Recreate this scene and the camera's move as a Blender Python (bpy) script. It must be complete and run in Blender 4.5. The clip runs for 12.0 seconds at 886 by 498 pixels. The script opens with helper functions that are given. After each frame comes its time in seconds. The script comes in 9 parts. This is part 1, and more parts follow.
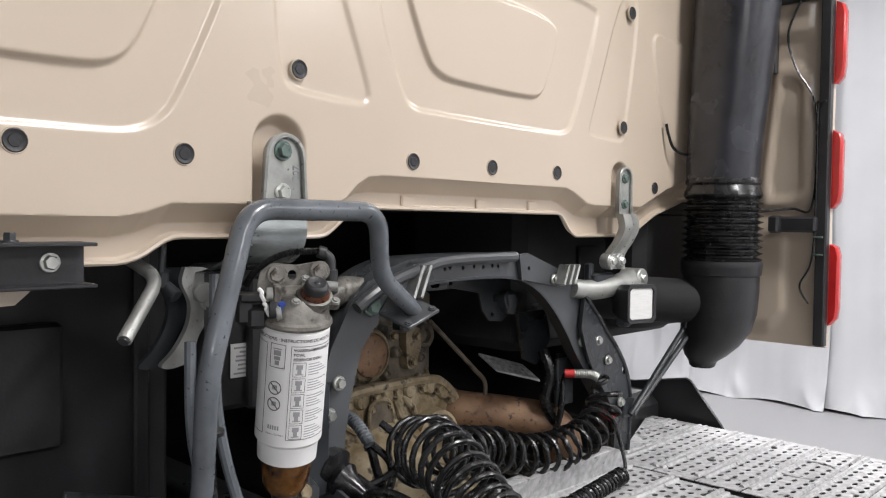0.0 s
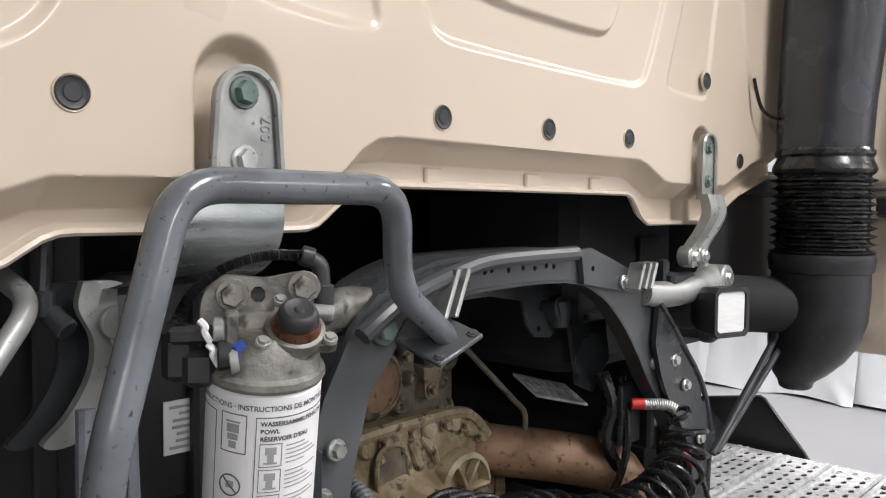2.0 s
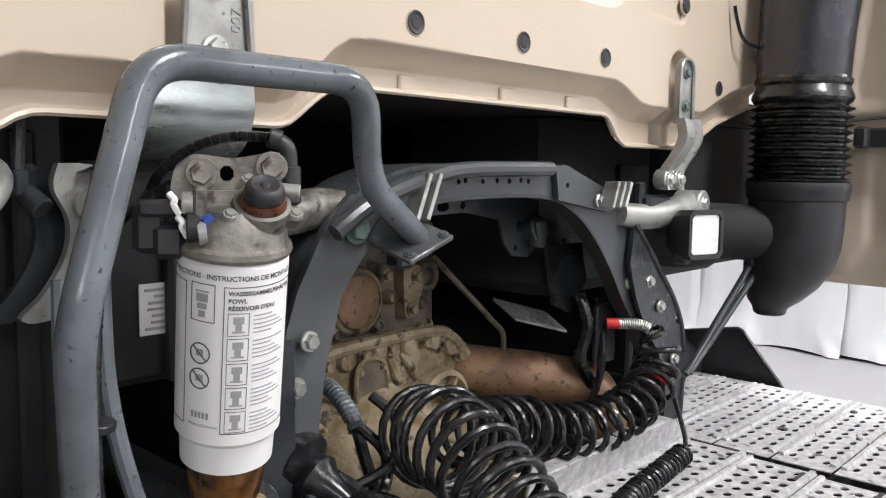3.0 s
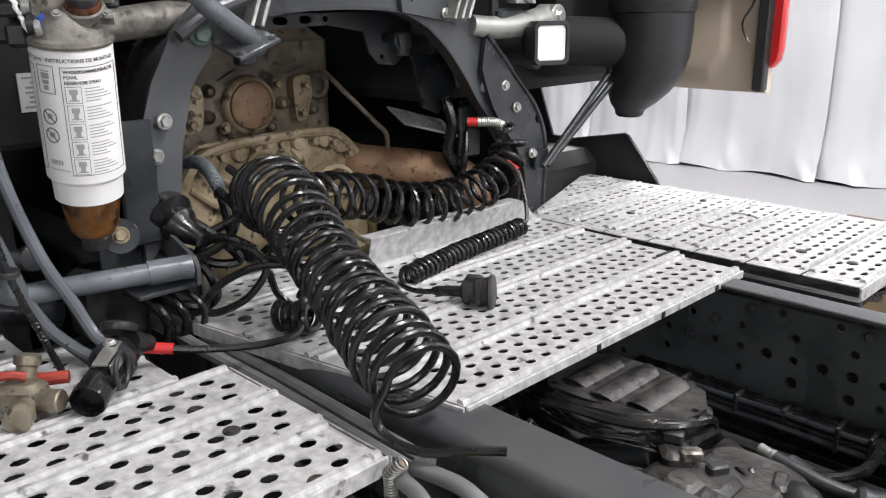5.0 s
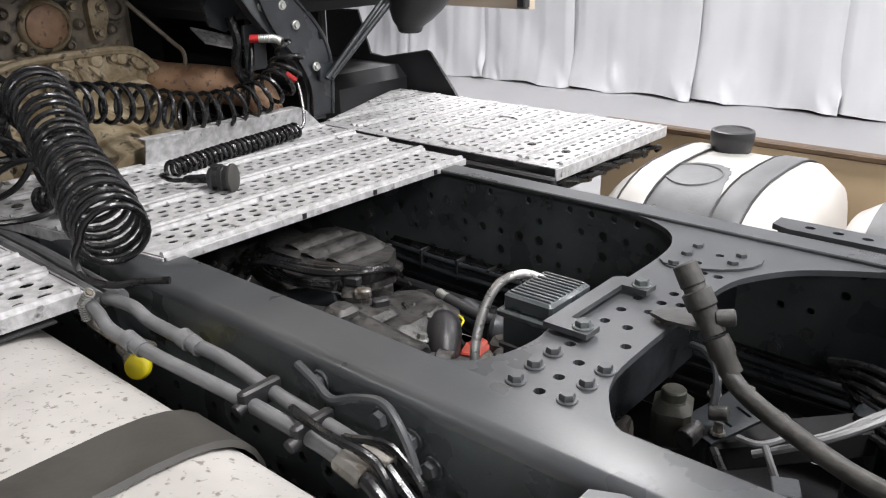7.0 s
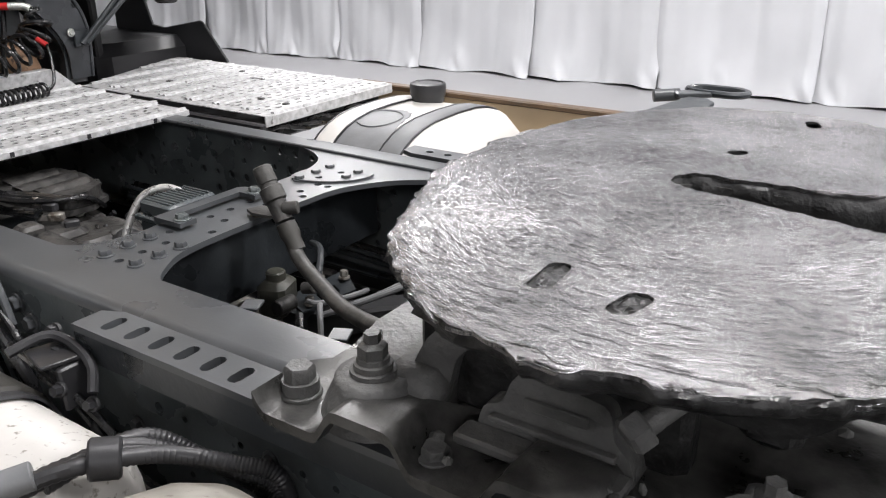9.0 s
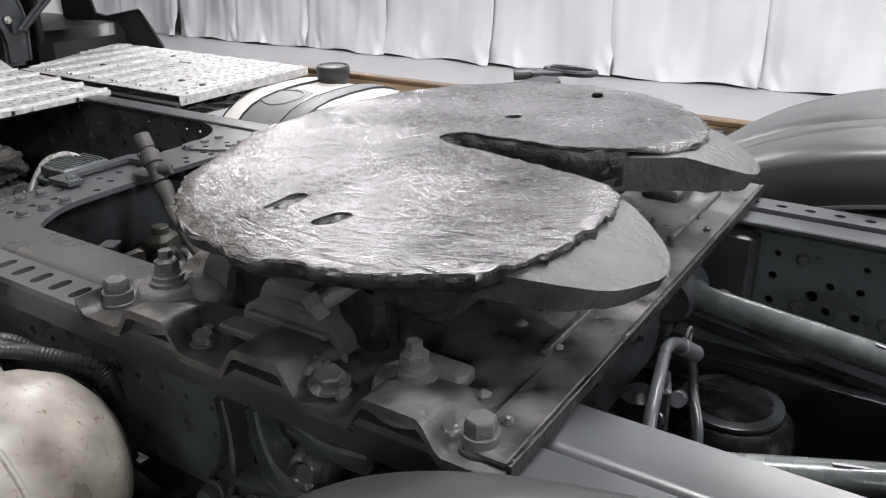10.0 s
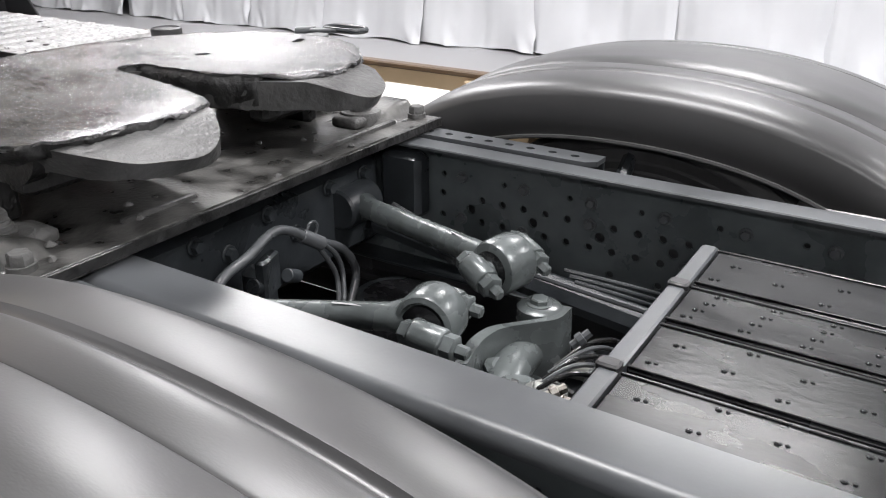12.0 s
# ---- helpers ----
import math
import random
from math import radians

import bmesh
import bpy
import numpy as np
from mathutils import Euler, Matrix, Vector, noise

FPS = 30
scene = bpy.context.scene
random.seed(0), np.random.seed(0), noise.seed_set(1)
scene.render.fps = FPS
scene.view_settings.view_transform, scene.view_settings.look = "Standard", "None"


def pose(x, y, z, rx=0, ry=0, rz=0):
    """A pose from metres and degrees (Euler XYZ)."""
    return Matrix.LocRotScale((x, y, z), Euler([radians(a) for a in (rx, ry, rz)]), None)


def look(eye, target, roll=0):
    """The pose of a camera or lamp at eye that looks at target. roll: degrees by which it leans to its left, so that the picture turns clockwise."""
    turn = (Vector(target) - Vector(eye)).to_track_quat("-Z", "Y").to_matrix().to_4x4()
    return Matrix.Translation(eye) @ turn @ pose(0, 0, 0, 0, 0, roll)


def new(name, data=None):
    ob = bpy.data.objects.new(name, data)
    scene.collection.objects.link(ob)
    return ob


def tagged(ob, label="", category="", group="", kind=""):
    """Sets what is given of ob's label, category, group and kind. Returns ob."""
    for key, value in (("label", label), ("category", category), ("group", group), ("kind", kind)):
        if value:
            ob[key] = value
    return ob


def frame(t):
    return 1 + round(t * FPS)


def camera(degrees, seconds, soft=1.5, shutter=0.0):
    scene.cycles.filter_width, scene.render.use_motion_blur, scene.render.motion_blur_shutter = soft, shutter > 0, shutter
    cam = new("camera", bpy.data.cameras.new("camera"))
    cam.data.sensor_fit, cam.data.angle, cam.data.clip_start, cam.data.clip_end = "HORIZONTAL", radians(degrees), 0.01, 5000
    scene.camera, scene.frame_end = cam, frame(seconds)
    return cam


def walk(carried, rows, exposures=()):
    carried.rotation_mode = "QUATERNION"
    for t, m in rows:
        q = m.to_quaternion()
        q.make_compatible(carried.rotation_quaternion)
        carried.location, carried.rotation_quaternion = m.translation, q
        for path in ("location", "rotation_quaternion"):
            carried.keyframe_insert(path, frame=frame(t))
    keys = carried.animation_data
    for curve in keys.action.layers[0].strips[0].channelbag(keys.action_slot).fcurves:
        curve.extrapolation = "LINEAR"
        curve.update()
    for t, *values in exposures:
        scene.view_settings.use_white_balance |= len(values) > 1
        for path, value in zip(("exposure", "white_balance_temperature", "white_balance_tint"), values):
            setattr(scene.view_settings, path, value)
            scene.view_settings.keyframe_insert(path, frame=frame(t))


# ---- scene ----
cam = camera(56.9, 12.0, soft=1.15)
PATH = [
    (0, (1.129, -1.316, 1.584), (-0.254, 0.127, 1.517), 0.8),
    (0.5, (1.012, -1.198, 1.571), (-0.375, 0.241, 1.503), 0.7),
    (1, (0.818, -1.092, 1.561), (-0.57, 0.346, 1.489), 0.4),
    (1.5, (0.734, -1.039, 1.587), (-0.644, 0.408, 1.503), 0.3),
    (2, (0.739, -1.003, 1.582), (-0.633, 0.449, 1.478), 0.5),
    (2.5, (0.753, -0.998, 1.541), (-0.613, 0.459, 1.424), 0.7),
    (3, (0.786, -1.004, 1.508), (-0.574, 0.449, 1.309), 0.8),
    (3.5, (0.851, -1.005, 1.49), (-0.49, 0.434, 1.123), 1.0),
    (3.7, (0.886, -1.0, 1.489), (-0.449, 0.43, 1.077), 1.0),
    (5.3, (1.309, -1.014, 1.463), (-0.04, 0.337, 0.866), -0.8),
    (5.5, (1.343, -1.004, 1.457), (0.046, 0.387, 0.838), -0.3),
    (6, (1.457, -0.974, 1.442), (0.24, 0.466, 0.773), -0.2),
    (6.5, (1.58, -0.964, 1.449), (0.376, 0.466, 0.741), -0.4),
    (6.7, (1.651, -0.961, 1.462), (0.426, 0.446, 0.741), -1.0),
    (8.3, (2.132, -0.987, 1.448), (1.049, 0.513, 0.693), -0.7),
    (8.5, (2.197, -0.964, 1.435), (1.148, 0.567, 0.691), -0.3),
    (9, (2.339, -0.94, 1.44), (1.308, 0.599, 0.684), -0.4),
    (9.5, (2.506, -0.948, 1.439), (1.489, 0.585, 0.655), -0.4),
    (10, (2.695, -0.99, 1.462), (1.687, 0.552, 0.683), -0.4),
    (10.5, (2.845, -1.0, 1.455), (1.859, 0.551, 0.667), -0.2),
    (11, (3.001, -0.983, 1.439), (2.052, 0.578, 0.625), 0.1),
    (11.5, (3.154, -0.957, 1.444), (2.211, 0.61, 0.635), 0.4),
    (12, (3.331, -0.939, 1.437), (2.353, 0.607, 0.629), -0.0),
]
walk(cam, [(t, look(eye, target, roll)) for t, eye, target, roll in PATH], [(0.0, -0.17), (1.0, -0.10), (1.5, -0.06), (3.0, 0.10), (3.5, 0.20), (5.5, 0.09), (6.5, 0.05), (9.0, -0.05), (10.5, -0.05), (11.5, 0.05), (12.0, 0.05)])

# ---- world and light ----
LAMP_POWER = 122.0
world = bpy.data.worlds.new("hall_world")
scene.world = world
world.use_nodes = True
world.node_tree.nodes["Background"].inputs[0].default_value = (0.9, 0.95, 1.0, 1)
world.node_tree.nodes["Background"].inputs[1].default_value = 0.0
# the two lamps at y -6.4 are added fill for faces turned to -y
LAMP_PLACES = [(-3.5, 5.6), (-0.9, 3.1), (2.4, 0.3), (2.4, 4.4), (6.4, 0.3), (6.4, 4.4), (5.4, -6.4), (7.8, -6.4), (-3.2, -4.0)]
LAMP_Z = 4.45
for lx, ly in LAMP_PLACES:
    data = bpy.data.lights.new("ceiling_lamp_light", "AREA")
    data.shape, data.size, data.size_y = "RECTANGLE", 1.5, 0.5
    data.energy, data.color = LAMP_POWER * (1.15 if ly < -4.1 else 0.5 if ly < -1 else 1.45 if lx > 5 else 1.15), (1.0, 0.978, 0.99)
    lamp_ob = new("ceiling_lamp_light", data)
    lamp_ob.location = (lx, ly, LAMP_Z - 0.06)


# ---- materials ----
def material(name, color, rough=0.5, metal=0.0, vary=0.2, scale=5.0, bump=0.15, grain=120.0, coat=0.0,
             second=None, spots=0.0, spot_scale=30.0, spot_color=(0.02, 0.02, 0.02), stretch=(1, 1, 1), depth=0.002, spread=0.15):
    """Painted or bare surface: broad stains, fine grain, spots of dirt, small relief."""
    m = bpy.data.materials.new(name)
    m.use_nodes = True
    nodes, links = m.node_tree.nodes, m.node_tree.links
    bsdf = nodes["Principled BSDF"]
    coords = nodes.new("ShaderNodeTexCoord")
    mapping = nodes.new("ShaderNodeMapping")
    mapping.inputs["Scale"].default_value = stretch
    links.new(coords.outputs["Object"], mapping.inputs[0])

    def tex(s, detail):
        n = nodes.new("ShaderNodeTexNoise")
        n.inputs["Scale"].default_value, n.inputs["Detail"].default_value = s, detail
        links.new(mapping.outputs[0], n.inputs["Vector"])
        return n.outputs[0]

    def remap(sock, a, b, c, d):
        n = nodes.new("ShaderNodeMapRange")
        for k, v in enumerate((a, b, c, d)):
            n.inputs[k + 1].default_value = v
        links.new(sock, n.inputs[0])
        return n.outputs[0]

    def mixed(fac, a, b):
        n = nodes.new("ShaderNodeMix")
        n.data_type = "RGBA"
        links.new(fac, n.inputs[0])
        for k, v in ((6, a), (7, b)):
            if isinstance(v, tuple):
                n.inputs[k].default_value = (*v, 1)
            else:
                links.new(v, n.inputs[k])
        return n.outputs[2]

    broad, fine = tex(scale, 5), tex(grain, 3)
    lo = tuple(c * (1 - vary) for c in color)
    hi = second or tuple(min(1, c * (1 + vary)) for c in color)
    col = mixed(remap(broad, 0.35, 0.65, 0, 1), lo, hi)
    if spots:
        col = mixed(remap(tex(spot_scale, 3), 0.62 - spots, 0.72 - spots, 0, 1), col, spot_color)
    links.new(col, bsdf.inputs["Base Color"])
    links.new(remap(broad, 0.3, 0.7, max(0.03, rough - spread * 0.5), min(1, rough + spread * 0.5)), bsdf.inputs["Roughness"])
    bsdf.inputs["Metallic"].default_value = metal
    bsdf.inputs["Coat Weight"].default_value = coat
    bsdf.inputs["Coat Roughness"].default_value = 0.16
    if bump:
        b = nodes.new("ShaderNodeBump")
        b.inputs["Strength"].default_value, b.inputs["Distance"].default_value = bump, depth
        links.new(fine, b.inputs["Height"])
        links.new(b.outputs[0], bsdf.inputs["Normal"])
    return m


def lamp_material(name, color, strength):
    m = bpy.data.materials.new(name)
    m.use_nodes = True
    b = m.node_tree.nodes["Principled BSDF"]
    b.inputs["Base Color"].default_value = (*color, 1)
    b.inputs["Emission Color"].default_value = (*color, 1)
    b.inputs["Emission Strength"].default_value = strength
    return m


CAB = material("beige_cab_paint", (0.57, 0.478, 0.375), 0.30, 0.0, 0.02, 2.0, 0.03, 260, coat=0.35, spread=0.06)
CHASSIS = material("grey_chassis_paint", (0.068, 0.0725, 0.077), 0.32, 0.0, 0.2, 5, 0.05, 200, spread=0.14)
# darker copy of the chassis paint, with the right leg's shade in it
ARCHSHADE = material("shaded_arch_paint", (0.034, 0.037, 0.041), 0.27, 0.0, 0.3, 9, 0.25, 140, spread=0.2)
# dirty chassis paint darkened further: shade of undersides is in the colour
CHASSIS_DARK = material("darkened_chassis_paint", (0.027, 0.031, 0.0345), 0.34, 0.0, 0.35, 7, 0.25, 120, spread=0.25)
TUBE = material("grey_tube_paint", (0.125, 0.138, 0.152), 0.22, 0.0, 0.2, 14, 0.12, 120, spots=-0.03, spot_scale=130, spot_color=(0.03, 0.03, 0.032), spread=0.1)
PIPE = material("pale_grey_pipe_paint", (0.17, 0.172, 0.176), 0.36, 0.0, 0.2, 20, 0.25, 150)
OLIVE = material("olive_grey_casting", (0.045, 0.045, 0.036), 0.45, 0.1, 0.3, 18, 0.4, 110)
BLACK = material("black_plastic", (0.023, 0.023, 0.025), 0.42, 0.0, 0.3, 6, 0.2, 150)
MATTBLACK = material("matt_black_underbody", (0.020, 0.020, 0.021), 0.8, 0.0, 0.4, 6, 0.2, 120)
DUCT = material("glossy_black_duct", (0.022, 0.024, 0.031), 0.25, 0.0, 0.35, 9, 0.55, 420, spread=0.08, depth=0.0012, coat=0.3)
RUBBER = material("black_rubber_hose", (0.010, 0.010, 0.011), 0.26, 0.0, 0.4, 30, 0.15, 200, spread=0.16, coat=0.12)
GALV = material("galvanised_steel", (0.36, 0.365, 0.345), 0.40, 0.5, 0.25, 14, 0.2, 160, spots=-0.03, spot_scale=90, spot_color=(0.1, 0.1, 0.095))
ZINC = material("zinc_bolt", (0.55, 0.56, 0.53), 0.33, 0.8, 0.2, 30, 0.1, 200)
GREENBOLT = material("green_painted_bolt", (0.13, 0.18, 0.16), 0.32, 0.2, 0.2, 40, 0.1, 200)
CAST = material("grimy_cast_aluminium", (0.27, 0.255, 0.23), 0.48, 0.5, 0.35, 22, 0.35, 150, spots=0.08, spot_scale=60, spot_color=(0.09, 0.075, 0.06))
DECK = material("dirty_aluminium_deck", (0.43, 0.43, 0.428), 0.48, 0.10, 0.14, 60, 0.4, 150, spots=-0.015, spot_scale=42, spot_color=(0.10, 0.095, 0.085), second=(0.585, 0.585, 0.588))
WHITE = material("speckled_white_paint", (0.60, 0.585, 0.555), 0.35, 0.0, 0.06, 4, 0.08, 150, spots=0.0, spot_scale=120, spot_color=(0.22, 0.2, 0.175))
NEARWHITE = material("grimy_cream_paint", (0.46, 0.445, 0.42), 0.36, 0.0, 0.12, 7, 0.1, 150, spots=0.015, spot_scale=95, spot_color=(0.19, 0.175, 0.15))
# brown stains and the shade on the tank's side, both in the colour
TANKCREAM = material("stained_shaded_cream_paint", (0.17, 0.155, 0.13), 0.33, 0.0, 0.3, 9, 0.1, 150, second=(0.40, 0.38, 0.34), spots=0.01, spot_scale=95, spot_color=(0.14, 0.12, 0.095))
LABELWHITE = material("white_filter_paint", (0.84, 0.84, 0.83), 0.4, 0.0, 0.03, 5, 0.03, 200)
INK = material("printed_grey_ink", (0.07, 0.07, 0.075), 0.6, 0.0, 0.1, 5, 0.0)
PALEINK = material("printed_pale_ink", (0.33, 0.33, 0.34), 0.6, 0.0, 0.1, 5, 0.0)
PAPER = material("white_paper_sticker", (0.72, 0.72, 0.7), 0.6, 0.0, 0.05, 9, 0.0)
ENGINE = material("ochre_engine_casting", (0.26, 0.19, 0.095), 0.5, 0.1, 0.4, 17, 0.6, 90, second=(0.42, 0.35, 0.24), spots=0.05, spot_scale=34, spot_color=(0.06, 0.045, 0.03), depth=0.004)
ENGINEDARK = material("brown_grey_casting", (0.15, 0.125, 0.095), 0.5, 0.15, 0.45, 16, 0.5, 90, spots=0.05, spot_scale=30, spot_color=(0.035, 0.03, 0.025), depth=0.004, second=(0.22, 0.185, 0.14))
GEARBOX = material("grimy_grey_casting", (0.062, 0.060, 0.057), 0.42, 0.3, 0.5, 18, 0.6, 80, spots=0.08, spot_scale=60, depth=0.004)
COUPLER = material("worn_brown_grey_coupling", (0.06, 0.058, 0.054), 0.5, 0.2, 0.4, 40, 0.4, 120)
FARWEB = material("grey_green_rail_paint", (0.074, 0.085, 0.089), 0.30, 0.0, 0.25, 9, 0.25, 120, spread=0.2)
RUST = material("heat_browned_steel", (0.23, 0.125, 0.07), 0.5, 0.25, 0.35, 14, 0.3, 120, second=(0.33, 0.205, 0.125), spots=0.03, spot_scale=60, spot_color=(0.09, 0.06, 0.045))
GRIME = material("grimy_glossy_plate", (0.062, 0.062, 0.059), 0.40, 0.2, 0.55, 22, 0.4, 110, depth=0.003, spread=0.35, second=(0.12, 0.118, 0.113))
HEADCAST = material("worn_cast_aluminium", (0.20, 0.19, 0.17), 0.42, 0.45, 0.4, 45, 0.5, 170, spots=0.02, spot_scale=50, spot_color=(0.07, 0.06, 0.05))
GREASELUMP = material("dark_grease", (0.013, 0.013, 0.013), 0.42, 0.0, 0.5, 25, 0.8, 70, depth=0.005, second=(0.03, 0.03, 0.03), spread=0.3)
BRASS = material("dull_brass_casting", (0.30, 0.265, 0.20), 0.38, 0.6, 0.35, 40, 0.3, 140, spots=0.02, spot_scale=80, spot_color=(0.09, 0.075, 0.055))
COUPLING = material("dusty_dark_coupling_paint", (0.078, 0.078, 0.077), 0.42, 0.1, 0.35, 14, 0.7, 90, depth=0.004, spread=0.15)
DUSTY = material("dusty_grey_cast_iron", (0.108, 0.108, 0.105), 0.52, 0.1, 0.35, 14, 0.6, 110, depth=0.004, spread=0.25)
MUDGUARD = material("grey_mudguard_plastic", (0.088, 0.088, 0.089), 0.36, 0.40, 0.08, 3, 0.05, 220, stretch=(1, 2.5, 1), spread=0.10)
ROD = material("grey_green_rod_paint", (0.105, 0.118, 0.118), 0.27, 0.15, 0.25, 14, 0.25, 110, spread=0.2)
LID = material("dark_glossy_lid", (0.010, 0.0108, 0.0115), 0.24, 0.05, 0.4, 7, 0.22, 45, stretch=(1, 2, 1), depth=0.0013, spread=0.16)
LID.node_tree.nodes["Principled BSDF"].inputs["Specular IOR Level"].default_value = 0.32
TYRE = material("black_tyre", (0.032, 0.032, 0.033), 0.42, 0.0, 0.3, 10, 0.3, 90)
RED = material("red_plastic_lens", (0.55, 0.02, 0.02), 0.2, 0.0, 0.1, 9, 0.05, 100, coat=0.5)
REDPART = material("dull_red_plastic", (0.36, 0.05, 0.03), 0.5, 0.0, 0.25, 25, 0.2, 100)
REDTAPE = material("red_sleeve", (0.6, 0.03, 0.03), 0.45, 0.0, 0.1, 20, 0.1, 100)
YELLOW = material("yellow_cap", (0.75, 0.62, 0.01), 0.4, 0.0, 0.08, 20, 0.1, 100)
BLUE = material("blue_cap", (0.03, 0.07, 0.32), 0.4, 0.0, 0.3, 30, 0.1, 100)
AMBER = material("amber_bowl", (0.07, 0.025, 0.006), 0.2, 0.0, 0.5, 40, 0.1, 100, second=(0.18, 0.08, 0.02))
COLLAR = material("brown_stained_collar", (0.085, 0.028, 0.012), 0.3, 0.0, 0.4, 60, 0.2, 150)
LEAF = material("dark_spring_steel", (0.26, 0.28, 0.28), 0.30, 0.85, 0.3, 10, 0.15, 160, stretch=(1, 1, 3))
HANGER = material("glossy_dark_casting_paint", (0.07, 0.08, 0.083), 0.22, 0.0, 0.4, 18, 0.5, 80, depth=0.004, coat=0.3)
LENS = material("clear_lamp_lens", (0.78, 0.78, 0.76), 0.2, 0.0, 0.04, 30, 0.3, 60, stretch=(1, 1, 6))
FLOOR = material("pale_grey_hall_floor", (0.29, 0.29, 0.298), 0.42, 0.0, 0.07, 1.2, 0.06, 60)
CURTAIN = material("white_curtain_cloth", (0.575, 0.585, 0.605), 0.75, 0.0, 0.03, 2, 0.15, 400)
WALL = material("white_hall_wall", (0.74, 0.74, 0.74), 0.8, 0.0, 0.05, 1, 0.05, 60)
WALLDARK = material("dark_grey_hall_wall", (0.16, 0.16, 0.165), 0.8, 0.0, 0.1, 1, 0.05, 60)
CEILING = material("grey_hall_ceiling", (0.55, 0.55, 0.56), 0.9, 0.0, 0.05, 1, 0.05, 60)
TANSIDE = material("tan_skirt_panel", (0.50, 0.38, 0.24), 0.5, 0.0, 0.12, 4, 0.1, 120)
BROWNEDGE = material("brown_edge_trim", (0.1, 0.06, 0.03), 0.5, 0.0, 0.2, 8, 0.1, 120)
STRAP = material("dusty_black_strap", (0.045, 0.043, 0.038), 0.5, 0.0, 0.25, 10, 0.2, 120)
BRAID = material("braided_steel_hose", (0.46, 0.46, 0.45), 0.3, 0.7, 0.2, 60, 0.4, 420)
PATCH = material("grey_worn_patch", (0.16, 0.165, 0.17), 0.5, 0.0, 0.15, 14, 0.2, 120)


def swept_material(name, color, second, rough, metal):
    """Steel rubbed in rings round the coupling's middle: smeared grease, scores and bare patches."""
    m = material(name, color, rough, metal, 0.35, 7, 0.0, 60, second=second, spread=0.2)
    nodes, links = m.node_tree.nodes, m.node_tree.links
    bsdf = nodes["Principled BSDF"]
    tc, sep = nodes.new("ShaderNodeTexCoord"), nodes.new("ShaderNodeSeparateXYZ")
    links.new(tc.outputs["Object"], sep.inputs[0])

    def calc(op, a, b=None):
        n = nodes.new("ShaderNodeMath")
        n.operation = op
        for k, x in enumerate((a, b)):
            if x is None:
                continue
            if isinstance(x, (int, float)):
                n.inputs[k].default_value = x
            else:
                links.new(x, n.inputs[k])
        return n.outputs[0]

    x, y = sep.outputs[0], sep.outputs[1]
    radius = calc("SQRT", calc("ADD", calc("MULTIPLY", x, x), calc("MULTIPLY", y, y)))
    angle = calc("ARCTAN2", y, x)
    comb = nodes.new("ShaderNodeCombineXYZ")
    links.new(calc("MULTIPLY", radius, 190.0), comb.inputs[0])
    links.new(calc("MULTIPLY", angle, 7.0), comb.inputs[1])
    streak = nodes.new("ShaderNodeTexNoise")
    streak.inputs["Scale"].default_value, streak.inputs["Detail"].default_value, streak.inputs["Roughness"].default_value = 1.3, 6, 0.72
    links.new(comb.outputs[0], streak.inputs["Vector"])
    lumps = nodes.new("ShaderNodeTexNoise")
    lumps.inputs["Scale"].default_value, lumps.inputs["Detail"].default_value = 110, 4
    links.new(tc.outputs["Object"], lumps.inputs["Vector"])
    comb2 = nodes.new("ShaderNodeCombineXYZ")
    links.new(calc("MULTIPLY", radius, 120.0), comb2.inputs[0])
    links.new(calc("MULTIPLY", angle, 16.0), comb2.inputs[1])
    flake = nodes.new("ShaderNodeTexNoise")
    flake.inputs["Scale"].default_value, flake.inputs["Detail"].default_value = 1.0, 5
    links.new(comb2.outputs[0], flake.inputs["Vector"])
    torn = nodes.new("ShaderNodeMapRange")
    for k, v in enumerate((0.54, 0.60, 0.0, 1.0)):
        torn.inputs[k + 1].default_value = v
    links.new(flake.outputs[0], torn.inputs[0])
    total = calc("ADD", calc("ADD", calc("MULTIPLY", streak.outputs[0], 1.0), calc("MULTIPLY", torn.outputs[0], 1.1)), calc("MULTIPLY", lumps.outputs[0], 0.8))
    b = nodes.new("ShaderNodeBump")
    b.inputs["Strength"].default_value, b.inputs["Distance"].default_value = 1.0, 0.0013
    links.new(total, b.inputs["Height"])
    links.new(b.outputs[0], bsdf.inputs["Normal"])
    # torn flecks where the grease lies thick: darker and duller
    fleck = nodes.new("ShaderNodeMapRange")
    for k, v in enumerate((0.40, 0.47, 1.0, 0.0)):
        fleck.inputs[k + 1].default_value = v
    links.new(streak.outputs[0], fleck.inputs[0])
    mix = nodes.new("ShaderNodeMix")
    mix.data_type = "RGBA"
    links.new(fleck.outputs[0], mix.inputs[0])
    links.new(bsdf.inputs["Base Color"].links[0].from_socket, mix.inputs[6])
    mix.inputs[7].default_value = (0.05, 0.05, 0.05, 1)
    links.new(mix.outputs[2], bsdf.inputs["Base Color"])
    return m


GREASE = swept_material("greasy_worn_steel_plate", (0.19, 0.188, 0.19), (0.31, 0.307, 0.31), 0.17, 0.75)
GLOW = lamp_material("lamp_diffuser_glow", (1.0, 0.99, 0.985), 6.0)


# ---- building tools ----
V = Vector
BASE = {}


